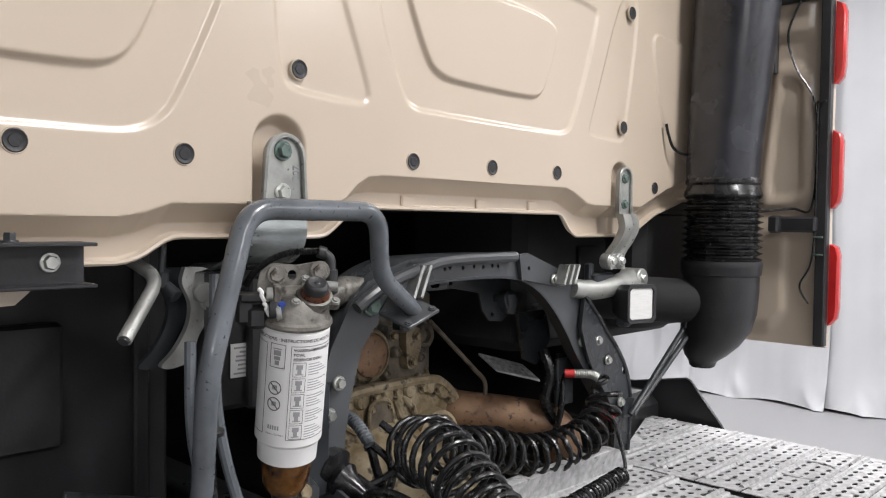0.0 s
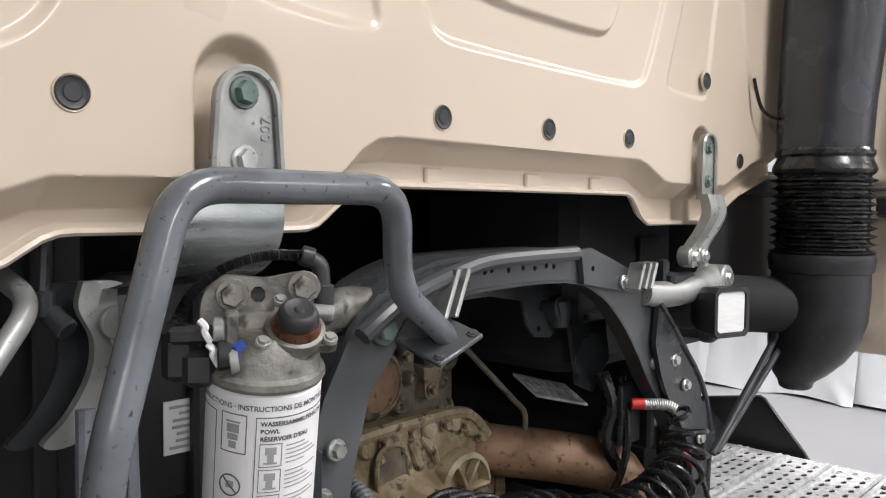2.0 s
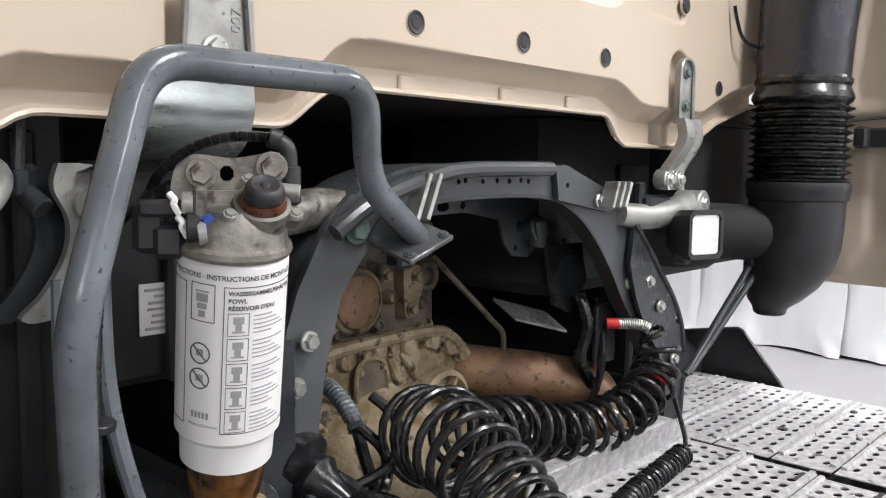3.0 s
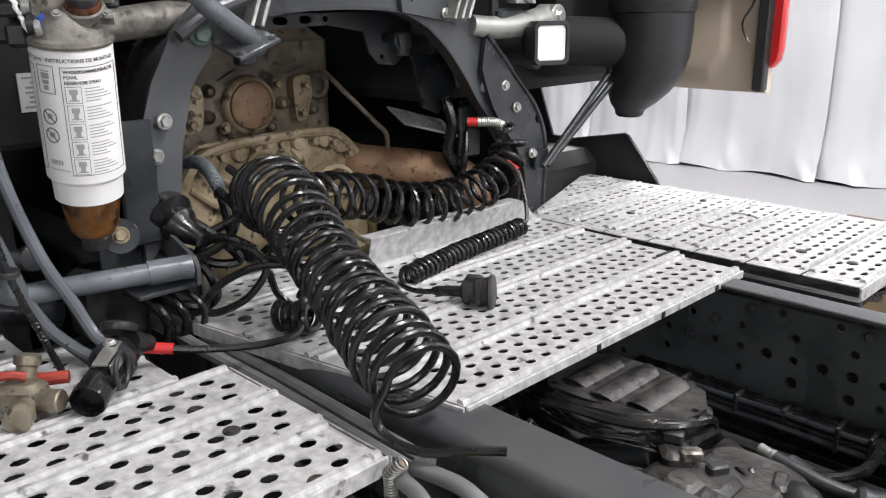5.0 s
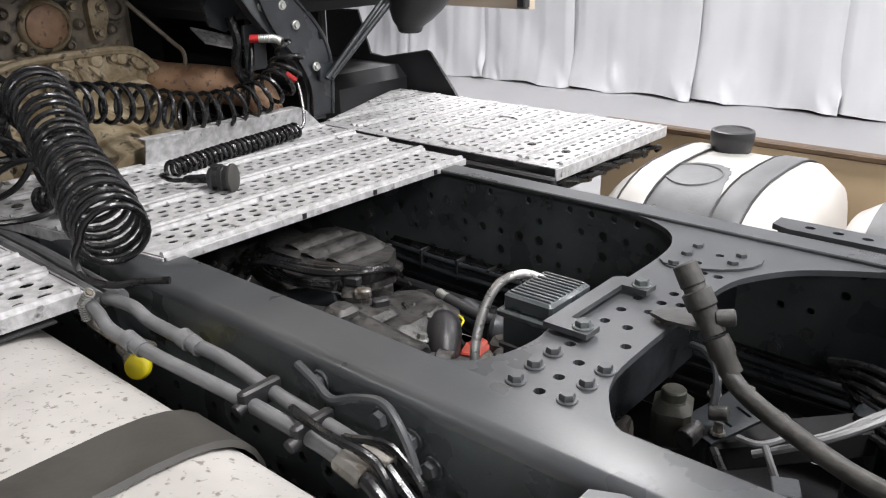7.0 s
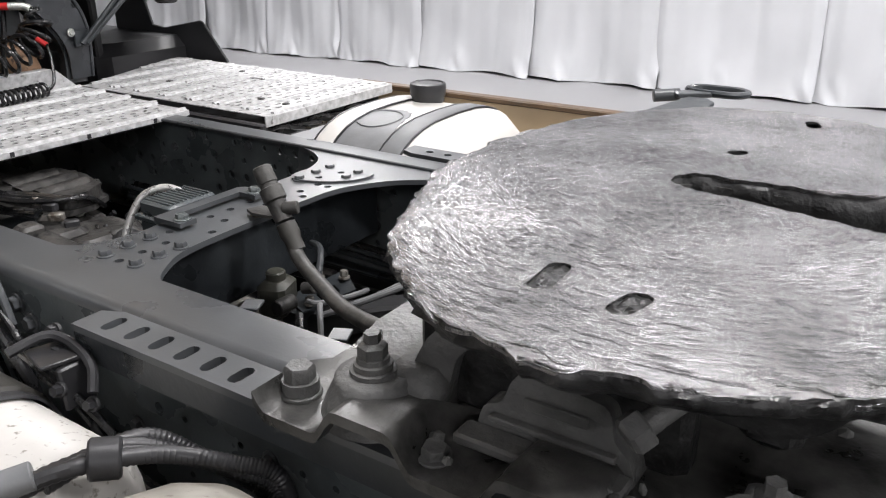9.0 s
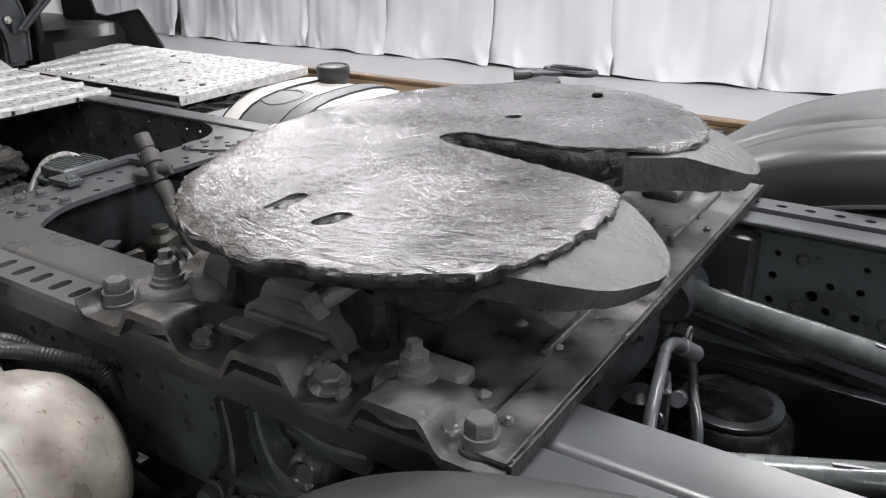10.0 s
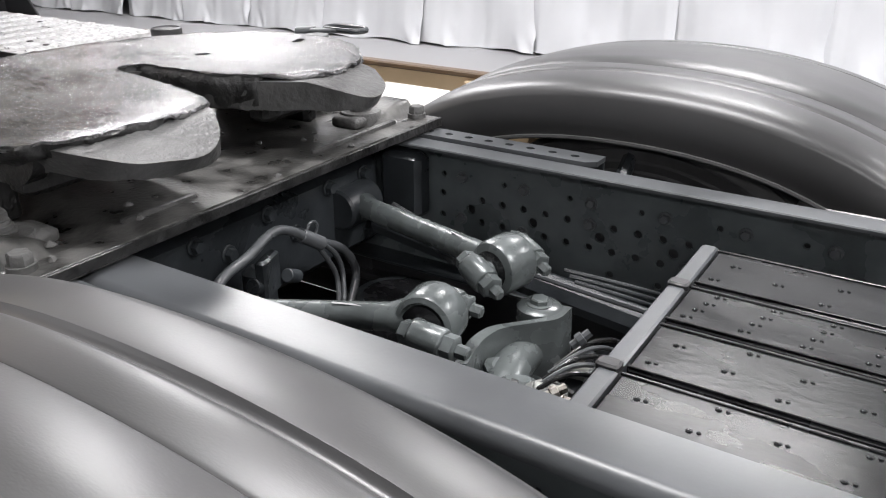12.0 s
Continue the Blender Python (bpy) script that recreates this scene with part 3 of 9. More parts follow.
part("side_rib", Geo().box((-0.345, -0.60, 1.1), (0.02, 0.03, 0.9), 0.008), BLACK, guard_near)
far_guard = thing("front_mudguard", (-0.3, 0.98, 0.5), "black mudguard with a slanting rear flap beside the deck", "mudguard")
flap_line = [(-0.62, 0.86), (-0.62, 1.20), (-0.455, 1.20), (-0.40, 1.055), (-0.33, 1.045), (-0.123, 1.083), (-0.112, 1.078), (-0.007, 0.955), (0.03, 0.90), (0.03, 0.86)]
part("flap", Geo().sheet(flap_line, [], lambda u, v, w: (u, 1.150 + w, v), 0.010), BLACK, far_guard, "black slanting flap")
part("flap_rim", Geo().tube([(u, 1.145, v) for u, v in flap_line[1:-1]], 0.006, 8), BLACK, far_guard)
part("shell", Geo().box((-0.55, 1.0, 0.70), (0.66, 0.44, 0.66), 0.04), BLACK, far_guard)
tunnel = thing("engine_tunnel", (-0.95, 0, 0.2), "dark sheet housing round the engine", "housing", kind="structure")
part("front_wall", Geo().box((-1.2, 0.05, 0.95), (0.05, 1.7, 1.4), 0.01), MATTBLACK, tunnel)
part("side_wall", Geo().box((-0.80, -0.56, 0.95), (0.8, 0.03, 1.4), 0.01), MATTBLACK, tunnel)
part("side_wall", Geo().box((-0.72, 0.80, 0.95), (0.94, 0.03, 1.4), 0.01), MATTBLACK, tunnel)
filter_box = thing("air_filter_housing", (-0.4, 0.78, 1.2), "black plastic air filter housing below the cab", "air filter")
part("case", Geo().box((-0.40, 0.78, 1.44), (0.42, 0.86, 0.40), 0.03), MATTBLACK, filter_box)
part("side_case", Geo().box((-0.22, 0.98, 1.46), (0.30, 0.46, 0.36), 0.03), MATTBLACK, filter_box)
part("lid_rib", Geo().box((-0.185, 0.76, 1.36), (0.02, 0.72, 0.02), 0.006), MATTBLACK, filter_box)
part("grille", Geo().box((-0.182, 0.66, 1.47), (0.012, 0.12, 0.10), 0.004), MATTBLACK, filter_box)

# channel with a bolt and gusset at the panel's lower corner
ch = thing("mounting_channel", (0.03, -1.0, 1.49), "black steel channel with a zinc bolt and beige gusset", "bracket")
part("channel", Geo().box((0.026, -1.0, 1.523), (0.006, 0.28, 0.056), 0.002).box((0.046, -1.0, 1.548), (0.04, 0.285, 0.005), 0.001).box((0.046, -1.0, 1.494), (0.04, 0.285, 0.005), 0.001), BLACK, ch)
part("gusset", Geo().sheet([(-1.14, 1.492), (-0.92, 1.492), (-0.945, 1.47), (-1.14, 1.462)], [], lambda u, v, w: (0.022 + w, u, v), 0.006), CAB, ch)
bolts(ch, [(0.03, -0.905, 1.524)], (1, 0, 0), 0.010, 0.010, ZINC)
bolts(ch, [(0.035, -0.955, 1.551), (0.035, -0.975, 1.551)], (0, 0, 1), 0.008, 0.012, CHASSIS_DARK)


# ---- cab mounts ----
def strap_outline(yc, half, top, low, wide=1.12):
    arch = [(yc + half * math.cos(a), top - half + half * math.sin(a)) for a in np.linspace(math.pi, 0, 11)]
    return arch + [(yc + half * wide, low), (yc - half * wide, low)]


mount = thing("cab_mount", (0.01, -0.54, 1.46), "galvanised cab mount strap with two bolts", "cab mount", "cab mounts")
yc = -0.528
part("strap", Geo().sheet(strap_outline(yc, 0.0365, 1.723, 1.590, 1.15), [], lambda u, v, w: (0.012 + w, u, v), 0.008), GALV, mount)
rimline = [(0.016, u, v) for u, v in strap_outline(yc, 0.0345, 1.721, 1.590, 1.15)[:-2]]
part("rim", Geo().tube([(0.016, yc - 0.041, 1.600)] + rimline + [(0.016, yc + 0.041, 1.600)], 0.0045, 6), GALV, mount)
bolts(mount, [(0.013, yc - 0.004, 1.696)], (1, 0, 0), 0.0125, 0.011, GREENBOLT)
bolts(mount, [(0.013, yc - 0.004, 1.628)], (1, 0, 0), 0.0115, 0.010, ZINC)
g = Geo()
prof = [(0.016, 1.612), (0.032, 1.585), (0.042, 1.555), (0.034, 1.525), (0.0, 1.505), (-0.06, 1.495)]
prof = [(p.x, p.z) for p in curve([(x, 0, z) for x, z in prof], 5)]
def leaf(ya, yb, off):
    return [[(x + off, ya + (yb - ya) * k / 6 - (0.62 - 0.06 * k) * max(0, 1.6 - z), z) for k in range(7)] + [(x + off - 0.012, yb - (yb - ya) * k / 6 - (0.26 + 0.06 * k) * max(0, 1.6 - z), z) for k in range(7)] for x, z in prof]
part("spring_leaf", g.rings(leaf(-0.592, -0.490, -0.004)), LEAF, mount, "dark galvanised curved leaf")
stamp = bpy.data.curves.new("stamp", "FONT")
stamp.body, stamp.size, stamp.extrude = "007", 0.017, 0.0006
stamp_ob = bpy.data.objects.new("stamp", stamp)
stamp_me = bpy.data.meshes.new_from_object(stamp_ob)
for vert in stamp_me.vertices:
    x, y, z = vert.co
    vert.co = V((0.0125 + z, yc + 0.028 - y, 1.648 + x)) - BASE[mount.name]
stamp_me.materials.clear()
stamp_me.materials.append(LEAF)
ob = new("stamped_mark", stamp_me)
ob.parent = mount
BASE[ob.name] = BASE[mount.name]

mount = thing("cab_mount", (0.01, 0.52, 1.43), "galvanised cab mount strap with a bolted lower link", "cab mount", "cab mounts")
yc = 0.517
part("strap", Geo().sheet(strap_outline(yc, 0.028, 1.728, 1.60, 1.05), [], lambda u, v, w: (0.012 + w, u, v), 0.008), GALV, mount)
part("rim", Geo().tube([(0.016, yc - 0.028, 1.60)] + [(0.016, u, v) for u, v in strap_outline(yc, 0.027, 1.727, 1.60)[:-2]] + [(0.016, yc + 0.028, 1.60)], 0.004, 6), GALV, mount)
bolts(mount, [(0.013, yc, 1.700), (0.013, yc, 1.635)], (1, 0, 0), 0.0095, 0.008, GREENBOLT)
g = Geo()
line = curve([(0.014, yc, 1.61), (0.022, yc, 1.575), (0.012, yc - 0.01, 1.54), (0.0, yc - 0.03, 1.505), (0.004, yc - 0.035, 1.47)], 5)
g.rings([[p + V((dx, dy, 0)) for dx, dy in ((0.016, -0.034), (0.016, -0.026), (0.006, -0.020), (0.006, 0.020), (0.016, 0.026), (0.016, 0.034), (-0.004, 0.034), (-0.004, -0.034))] for p in line])
part("link", g, GALV, mount)
part("link_foot", Geo().cyl((-0.012, yc - 0.055, 1.490), (0.016, yc - 0.055, 1.490), 0.02).cyl((-0.012, yc - 0.015, 1.490), (0.016, yc - 0.015, 1.490), 0.02).box((0.0, yc - 0.035, 1.490), (0.022, 0.05, 0.036), 0.004), GALV, mount)
bolts(mount, [(0.017, yc - 0.056, 1.490), (0.017, yc - 0.014, 1.490)], (1, 0, 0), 0.010, 0.008, ZINC)
part("link_bracket", Geo().box((-0.02, yc - 0.05, 1.435), (0.03, 0.09, 0.05), 0.006).box((-0.03, yc - 0.09, 1.45), (0.02, 0.02, 0.07), 0.004), CHASSIS_DARK, mount)
arm = thing("suspension_arm", (-0.02, 0.5, 1.40), "cast aluminium suspension arm with a round eye", "arm")
part("arm_body", Geo().tube(curve([(-0.03, 0.35, 1.425), (-0.02, 0.43, 1.418), (-0.012, 0.52, 1.425), (-0.01, 0.60, 1.438)], 6), lambda s: 0.023 + 0.007 * s, 14), GALV, arm)
part("eye", Geo().cyl((-0.04, 0.606, 1.44), (0.02, 0.606, 1.44), 0.028, 20), GALV, arm)
bolts(arm, [(0.02, 0.606, 1.44)], (1, 0, 0), 0.012, 0.008, ZINC)


# ---- side fairing with red side lamps ----
fair = thing("side_fairing", (0.12, 1.2, 1.2), "beige side fairing with pressed panels and red lamps", "fairing", shift=(0.037, -0.115, 0.035))
g = Geo()
nu, nv = 44, 90
us, vs = np.linspace(-0.12, 0.278, nu + 1), np.linspace(1.205, 2.6, nv + 1)
U, W = np.meshgrid(us, vs)
D = np.zeros_like(U)
for poly, height, width in (
        ([(0.015, 1.25), (0.12, 1.25), (0.16, 1.30), (0.16, 1.52), (0.24, 1.53), (0.24, 1.56), (0.015, 1.56)], 0.012, 0.008),
        ([(0.09, 1.60), (0.20, 1.61), (0.235, 1.64), (0.225, 1.98), (0.19, 2.02), (0.12, 2.02), (0.08, 1.66)], 0.012, 0.008),
        ([(0.12, 1.63), (0.19, 1.64), (0.205, 1.66), (0.195, 1.96), (0.14, 1.98), (0.11, 1.68)], -0.010, 0.006),
        ([(0.02, 2.1), (0.22, 2.1), (0.22, 2.5), (0.02, 2.5)], 0.012, 0.008)):
    e = np.clip(signed(U, W, poly) / width * 0.5 + 0.5, 0, 1)
    D += height * e * e * (3 - 2 * e)
m = nu + 1
inner = [(U[k, i], 1.22 - D[k, i], W[k, i]) for k in range(nv + 1) for i in range(m)]
outer = [(U[k, i], 1.25, W[k, i]) for k in range(nv + 1) for i in range(m)]
cnt = len(inner)
faces = []
for k in range(nv):
    for i in range(nu):
        a, b, c, d = k * m + i, k * m + i + 1, (k + 1) * m + i + 1, (k + 1) * m + i
        faces += [(a, b, c, d), (a + cnt, d + cnt, c + cnt, b + cnt)]
rimi = [i for i in range(m)] + [k * m + nu for k in range(1, nv + 1)] + [nv * m + i for i in range(nu - 1, -1, -1)] + [k * m for k in range(nv - 1, 0, -1)]
faces += [(a, a + cnt, b + cnt, b) for a, b in zip(rimi, rimi[1:] + rimi[:1])]
part("panel", g.add(inner + outer, faces), CAB, fair, smooth=50)
part("rear_strip", Geo().box((0.268, 1.205, 1.9), (0.03, 0.03, 1.38), 0.004), BLACK, fair, "black rubber edge strip")
part("brace", Geo().box((0.185, 1.20, 2.21), (0.13, 0.02, 0.04), 0.004).box((0.12, 1.19, 2.15), (0.03, 0.02, 0.32), 0.004), BLACK, fair)
part("brace", Geo().box((0.20, 1.185, 1.555), (0.12, 0.03, 0.045), 0.006).box((0.15, 1.17, 1.555), (0.03, 0.05, 0.05), 0.006), BLACK, fair)
for z0, z1 in ((1.27, 1.50), (1.60, 1.82), (1.95, 2.18), (2.3, 2.52)):
    g = Geo()
    prof = [(0.284, z0), (0.300, z0 + 0.02), (0.304, z0 + 0.05), (0.304, z1 - 0.03), (0.298, z1 - 0.008), (0.284, z1)]
    g.rings([[(x, 1.216, z) for x, z in prof], [(x + 0.004, 1.222, z) for x, z in prof], [(x + 0.004, 1.246, z) for x, z in prof], [(x, 1.252, z) for x, z in prof]])
    part("side_lamp", g, RED, fair, "red plastic side lamp")
part("cable", Geo().tube(curve([(0.20, 1.19, 2.2), (0.165, 1.185, 2.1), (0.19, 1.185, 2.0), (0.243, 1.19, 1.9), (0.25, 1.195, 1.75), (0.24, 1.19, 1.6), (0.19, 1.18, 1.60), (0.12, 1.12, 1.59)], 6), 0.0035, 6), RUBBER, fair)
part("cable", Geo().tube(curve([(0.25, 1.192, 1.9), (0.252, 1.19, 1.6), (0.245, 1.188, 1.45), (0.215, 1.188, 1.38), (0.24, 1.19, 1.33)], 6), 0.003, 6), RUBBER, fair)
for z in (1.47, 1.52, 1.90):
    part("cable_tie", Geo().box((0.262, 1.19, z), (0.026, 0.012, 0.006), 0.001), GREENBOLT if z < 1.6 else BLACK, fair)


# ---- air intake duct ----
DX, DY = 0.112, 0.868
panel_cable = thing("cable", (0.02, 0.74, 1.77), "thin black cable between the cab panel and the duct", "cable")
part("run", Geo().tube(curve([(0.012, 0.725, 1.86), (0.016, 0.732, 1.83), (0.022, 0.745, 1.798), (0.03, 0.775, 1.782), (0.05, 0.83, 1.778)], 6), 0.004, 8), RUBBER, panel_cable)
duct = thing("air_intake_duct", (DX, DY, 1.18), "glossy black air intake duct with a rubber bellows", "air duct")
def oval(z, rx, ry, dx=0.0, dy=0.0, n=28, sq=2.6):
    out = []
    for i in range(n):
        t = 2 * math.pi * i / n
        c, q = math.cos(t), math.sin(t)
        out.append((DX + dx + rx * math.copysign(abs(c) ** (2 / sq), c), DY + dy + ry * math.copysign(abs(q) ** (2 / sq), q), z))
    return out
part("upper_duct", Geo().rings([oval(z, rx, ry, dx, dx) for z, rx, ry, dx in ((1.70, 0.092, 0.092, 0.0), (1.75, 0.094, 0.094, 0.0), (1.82, 0.095, 0.095, 0.002), (1.9, 0.098, 0.098, 0.006), (2.05, 0.103, 0.103, 0.014), (2.2, 0.108, 0.106, 0.02), (2.6, 0.112, 0.11, 0.03))]), DUCT, duct, "glossy black textured upper duct")
prof = [(1.715, 0.096), (1.708, 0.101), (1.70, 0.101), (1.694, 0.096), (1.684, 0.1), (1.676, 0.104), (1.668, 0.106), (1.66, 0.102)]
rib = [(1.655, 0.095)]
z = 1.652
while z > 1.492:
    rib += [(z, 0.094), (z - 0.005, 0.107), (z - 0.0065, 0.1085), (z - 0.008, 0.107), (z - 0.013, 0.094)]
    z -= 0.0172
part("bellows", Geo().lathe((DX, DY, 0), (0, 0, 1), [(zz, r) for zz, r in (prof + rib)][::-1], 36), RUBBER, duct, "black ribbed rubber bellows")
part("clamp_ring", Geo().lathe((DX, DY, 0), (0, 0, 1), [(1.445, 0.100), (1.448, 0.106), (1.466, 0.108), (1.474, 0.110), (1.486, 0.108), (1.49, 0.100)], 36), BLACK, duct)
part("elbow", Geo().rings([oval(z, r, r, dx, dx * 0.5, 28, 2.2) for z, r, dx in ((1.455, 0.100, 0), (1.40, 0.100, 0), (1.34, 0.099, -0.003), (1.29, 0.092, -0.010), (1.25, 0.076, -0.021), (1.22, 0.056, -0.032), (1.203, 0.038, -0.038), (1.197, 0.036, -0.039), (1.19, 0.034, -0.039))][::-1]), BLACK, duct)
part("side_pipe", Geo().tube(curve([(DX - 0.02, DY - 0.02, 1.37), (DX - 0.12, DY - 0.12, 1.375), (DX - 0.28, DY - 0.22, 1.38), (DX - 0.5, DY - 0.25, 1.38)], 5), 0.062, 20), MATTBLACK, duct)
part("drain_lip", Geo().lathe((DX - 0.039, DY - 0.019, 1.185), (0, 0, 1), [(0, 0.028), (0.003, 0.033), (0.012, 0.033), (0.014, 0.03)], 20), RUBBER, duct)
strut = thing("strut", (0.02, 0.6, 1.08), "pair of dark grey steel struts below the duct", "strut")
for off in (0.0, 0.028):
    part("rod", Geo().tube([(0.05 + off * 0.5, 0.79 + off, 1.305), (0.015, 0.565 + off * 0.6, 1.085)], 0.0078, 10), CHASSIS_DARK, strut)
part("upper_bracket", Geo().box((0.05, 0.80, 1.308), (0.02, 0.05, 0.02), 0.005), CHASSIS_DARK, strut)
part("lower_bracket", Geo().box((0.0, 0.575, 1.10), (0.01, 0.05, 0.05), 0.003), CHASSIS_DARK, strut)

# ---- work lamp ----
wl = thing("work_lamp", (0.06, 0.55, 1.36), "square black work lamp with a clear ribbed lens", "lamp", shift=(0.009, -0.025, 0.0))
turn = Matrix.Rotation(radians(-16), 3, "Z")
def wp(x, y, z):
    return V((0.052, 0.546, 1.383)) + turn @ V((x, y, z))
part("housing", Geo().rings([[wp(x, y, z) for y, z in ((-h, -h + k), (-h + k, -h), (h - k, -h), (h, -h + k), (h, h - k), (h - k, h), (-h + k, h), (-h, h - k))] for x, h, k in ((-0.075, 0.024, 0.012), (-0.06, 0.038, 0.014), (-0.03, 0.0475, 0.012), (-0.004, 0.0485, 0.010), (0.0, 0.0475, 0.010))]), BLACK, wl)
def square(h, k):
    return [(-h, -h + k), (-h + k, -h), (h - k, -h), (h, -h + k), (h, h - k), (h - k, h), (-h + k, h), (-h, h - k)]
part("bezel", Geo().sheet(square(0.0485, 0.010), [square(0.0405, 0.008)], lambda u, v, w: wp(0.009 + w, u, v), 0.012), BLACK, wl)
part("lens", Geo().box(wp(0.002, 0, 0), (0.006, 0.080, 0.080), 0.002, turn), LENS, wl, "clear ribbed glass lens")
part("foot", Geo().box((0.02, 0.525, 1.338), (0.03, 0.03, 0.03), 0.005), CHASSIS_DARK, wl)


# ---- arched cross member behind the engine ----
arch = thing("arched_crossmember", (-0.05, 0.1, 0.96), "dark grey bolted arch frame over the engine's rear", "frame")
OUT = [(-0.45, 1.00), (-0.445, 1.15), (-0.43, 1.235), (-0.405, 1.33), (-0.377, 1.40), (-0.31, 1.463), (-0.239, 1.496), (-0.146, 1.509), (0.12, 1.511), (0.20, 1.495), (0.324, 1.454),
       (0.385, 1.42), (0.43, 1.36), (0.485, 1.30), (0.55, 1.235), (0.59, 1.18), (0.60, 1.09), (0.59, 0.965)]
INN = [(0.52, 0.965), (0.525, 1.06), (0.50, 1.12), (0.44, 1.19), (0.375, 1.26), (0.33, 1.32), (0.27, 1.385), (0.20, 1.435), (0.10, 1.462), (-0.128, 1.460), (-0.252, 1.433), (-0.30, 1.405),
       (-0.335, 1.36), (-0.36, 1.30), (-0.378, 1.22), (-0.385, 1.12), (-0.385, 1.00)]
def flowing(pts, steps=4):
    return [(q.x, q.y) for q in curve([(a, b, 0) for a, b in pts], steps)]


OUT, INN = flowing(OUT), flowing(INN)
holes = [circle(y, 1.487 + 0.002 * (i % 2), 0.0045) for i, y in enumerate((-0.10, -0.085, -0.045, -0.01, 0.02, 0.05, 0.07))]
part("web", Geo().sheet(OUT + INN, holes, lambda u, v, w: (-0.03 + w, u, v), 0.008), CHASSIS, arch)
top = [(u, v) for u, v in OUT]
g = Geo()
g.rings([[(-0.028, u, v + 0.003), (-0.028, u, v - 0.004), (-0.13, u, v - 0.004), (-0.13, u, v + 0.003)] for u, v in top])
part("flange", g, CHASSIS, arch)
g = Geo()
g.rings([[(-0.028, u, v + 0.003), (-0.028, u, v - 0.003), (-0.06, u, v - 0.003), (-0.06, u, v + 0.003)] for u, v in INN])
part("flange", g, CHASSIS_DARK, arch)
part("bar", Geo().tube(curve([(0.0, -0.36, 1.425), (0.004, -0.30, 1.462), (0.002, -0.2, 1.492), (-0.01, -0.1, 1.505), (-0.015, 0.11, 1.508)], 5), 0.012, 10), CHASSIS, arch)
part("splice_plate", Geo().sheet([(0.13, 1.512), (0.16, 1.515), (0.31, 1.465), (0.33, 1.44), (0.30, 1.43), (0.14, 1.455)], [circle(0.165, 1.48, 0.005)], lambda u, v, w: (-0.018 + w, u, v), 0.010), CHASSIS, arch)
# right leg: its shade is put into the paint, unlike the left plate
part("splice_plate", Geo().sheet(flowing([(0.385, 1.405), (0.43, 1.365), (0.49, 1.305), (0.55, 1.245), (0.592, 1.18), (0.608, 1.10), (0.60, 0.98)]) + flowing([(0.53, 0.98), (0.53, 1.06), (0.50, 1.13), (0.44, 1.20), (0.40, 1.26), (0.372, 1.33)]), [circle(0.575, 1.20, 0.011, 0.013, 10)], lambda u, v, w: (-0.012 + w, u, v), 0.010), ARCHSHADE, arch, "curved splice plate in shaded paint")
part("edge_bead", Geo().tube([(-0.012, u, v) for u, v in flowing([(0.385, 1.405), (0.43, 1.365), (0.49, 1.305), (0.55, 1.245), (0.592, 1.18), (0.608, 1.10), (0.60, 0.98)])], 0.006, 8), ARCHSHADE, arch)
part("splice_plate", Geo().sheet([(-0.445, 1.02), (-0.45, 1.20), (-0.425, 1.225), (-0.435, 1.27), (-0.405, 1.355), (-0.36, 1.435), (-0.32, 1.472), (-0.29, 1.468), (-0.278, 1.44), (-0.29, 1.40), (-0.335, 1.345), (-0.362, 1.25), (-0.372, 1.18), (-0.38, 1.02)], [], lambda u, v, w: (-0.016 + w, u, v), 0.010), CHASSIS, arch)
bolts(arch, [(-0.002, 0.544, 1.119), (-0.008, 0.488, 1.235), (-0.014, 0.452, 1.288), (-0.014, 0.259, 1.452), (-0.028, 0.398, 1.288)], (1, 0, 0), 0.0095, 0.009, ZINC)
bolts(arch, [(-0.006, -0.415, 1.238), (-0.006, -0.395, 1.293)], (1, 0, 0), 0.010, 0.010, ZINC)
bolts(arch, [(-0.012, -0.314, 1.427)], (1, 0, 0), 0.015, 0.012, GREENBOLT)
for yy, zz, k in ((-0.222, 1.468, -1), (0.262, 1.463, -1)):
    t = thing("clip", (0.02, yy, zz - 0.03), "bright metal spring clip on the arch", "clip", "clips on the arch")
    for o in (0.0, 0.02) if yy < 0 else (0.0, 0.022, 0.043):
        part("blade", Geo().box((0.006, yy + o, zz), (0.03, 0.007, 0.068 if yy < 0 else 0.05), 0.002, Matrix.Rotation(radians(-22), 3, "X")), ZINC, t)
hang = thing("hanger_plate", (-0.15, 0.1, 1.33), "dark steel hanger plate with cut-outs under the arch", "bracket")
hl = [(-0.16, 1.455), (0.27, 1.455), (0.27, 1.36), (0.235, 1.34), (0.19, 1.345), (0.165, 1.37), (0.15, 1.415), (0.06, 1.43), (-0.16, 1.425)]
part("plate", Geo().sheet(hl, [circle(-0.12, 1.441, 0.008), slot(-0.06, 1.441, 0.035, 0.008), slot(0.0, 1.442, 0.03, 0.008), circle(0.05, 1.443, 0.007), circle(0.20, 1.36, 0.006), slot(0.215, 1.40, 0.03, 0.011)], lambda u, v, w: (-0.155 + w, u, v), 0.006), CHASSIS_DARK, hang)
part("cylinder", Geo().cyl((-0.19, 0.245, 1.385), (-0.13, 0.245, 1.395), 0.026).cyl((-0.14, 0.245, 1.41), (-0.14, 0.245, 1.36), 0.018), CHASSIS_DARK, hang)

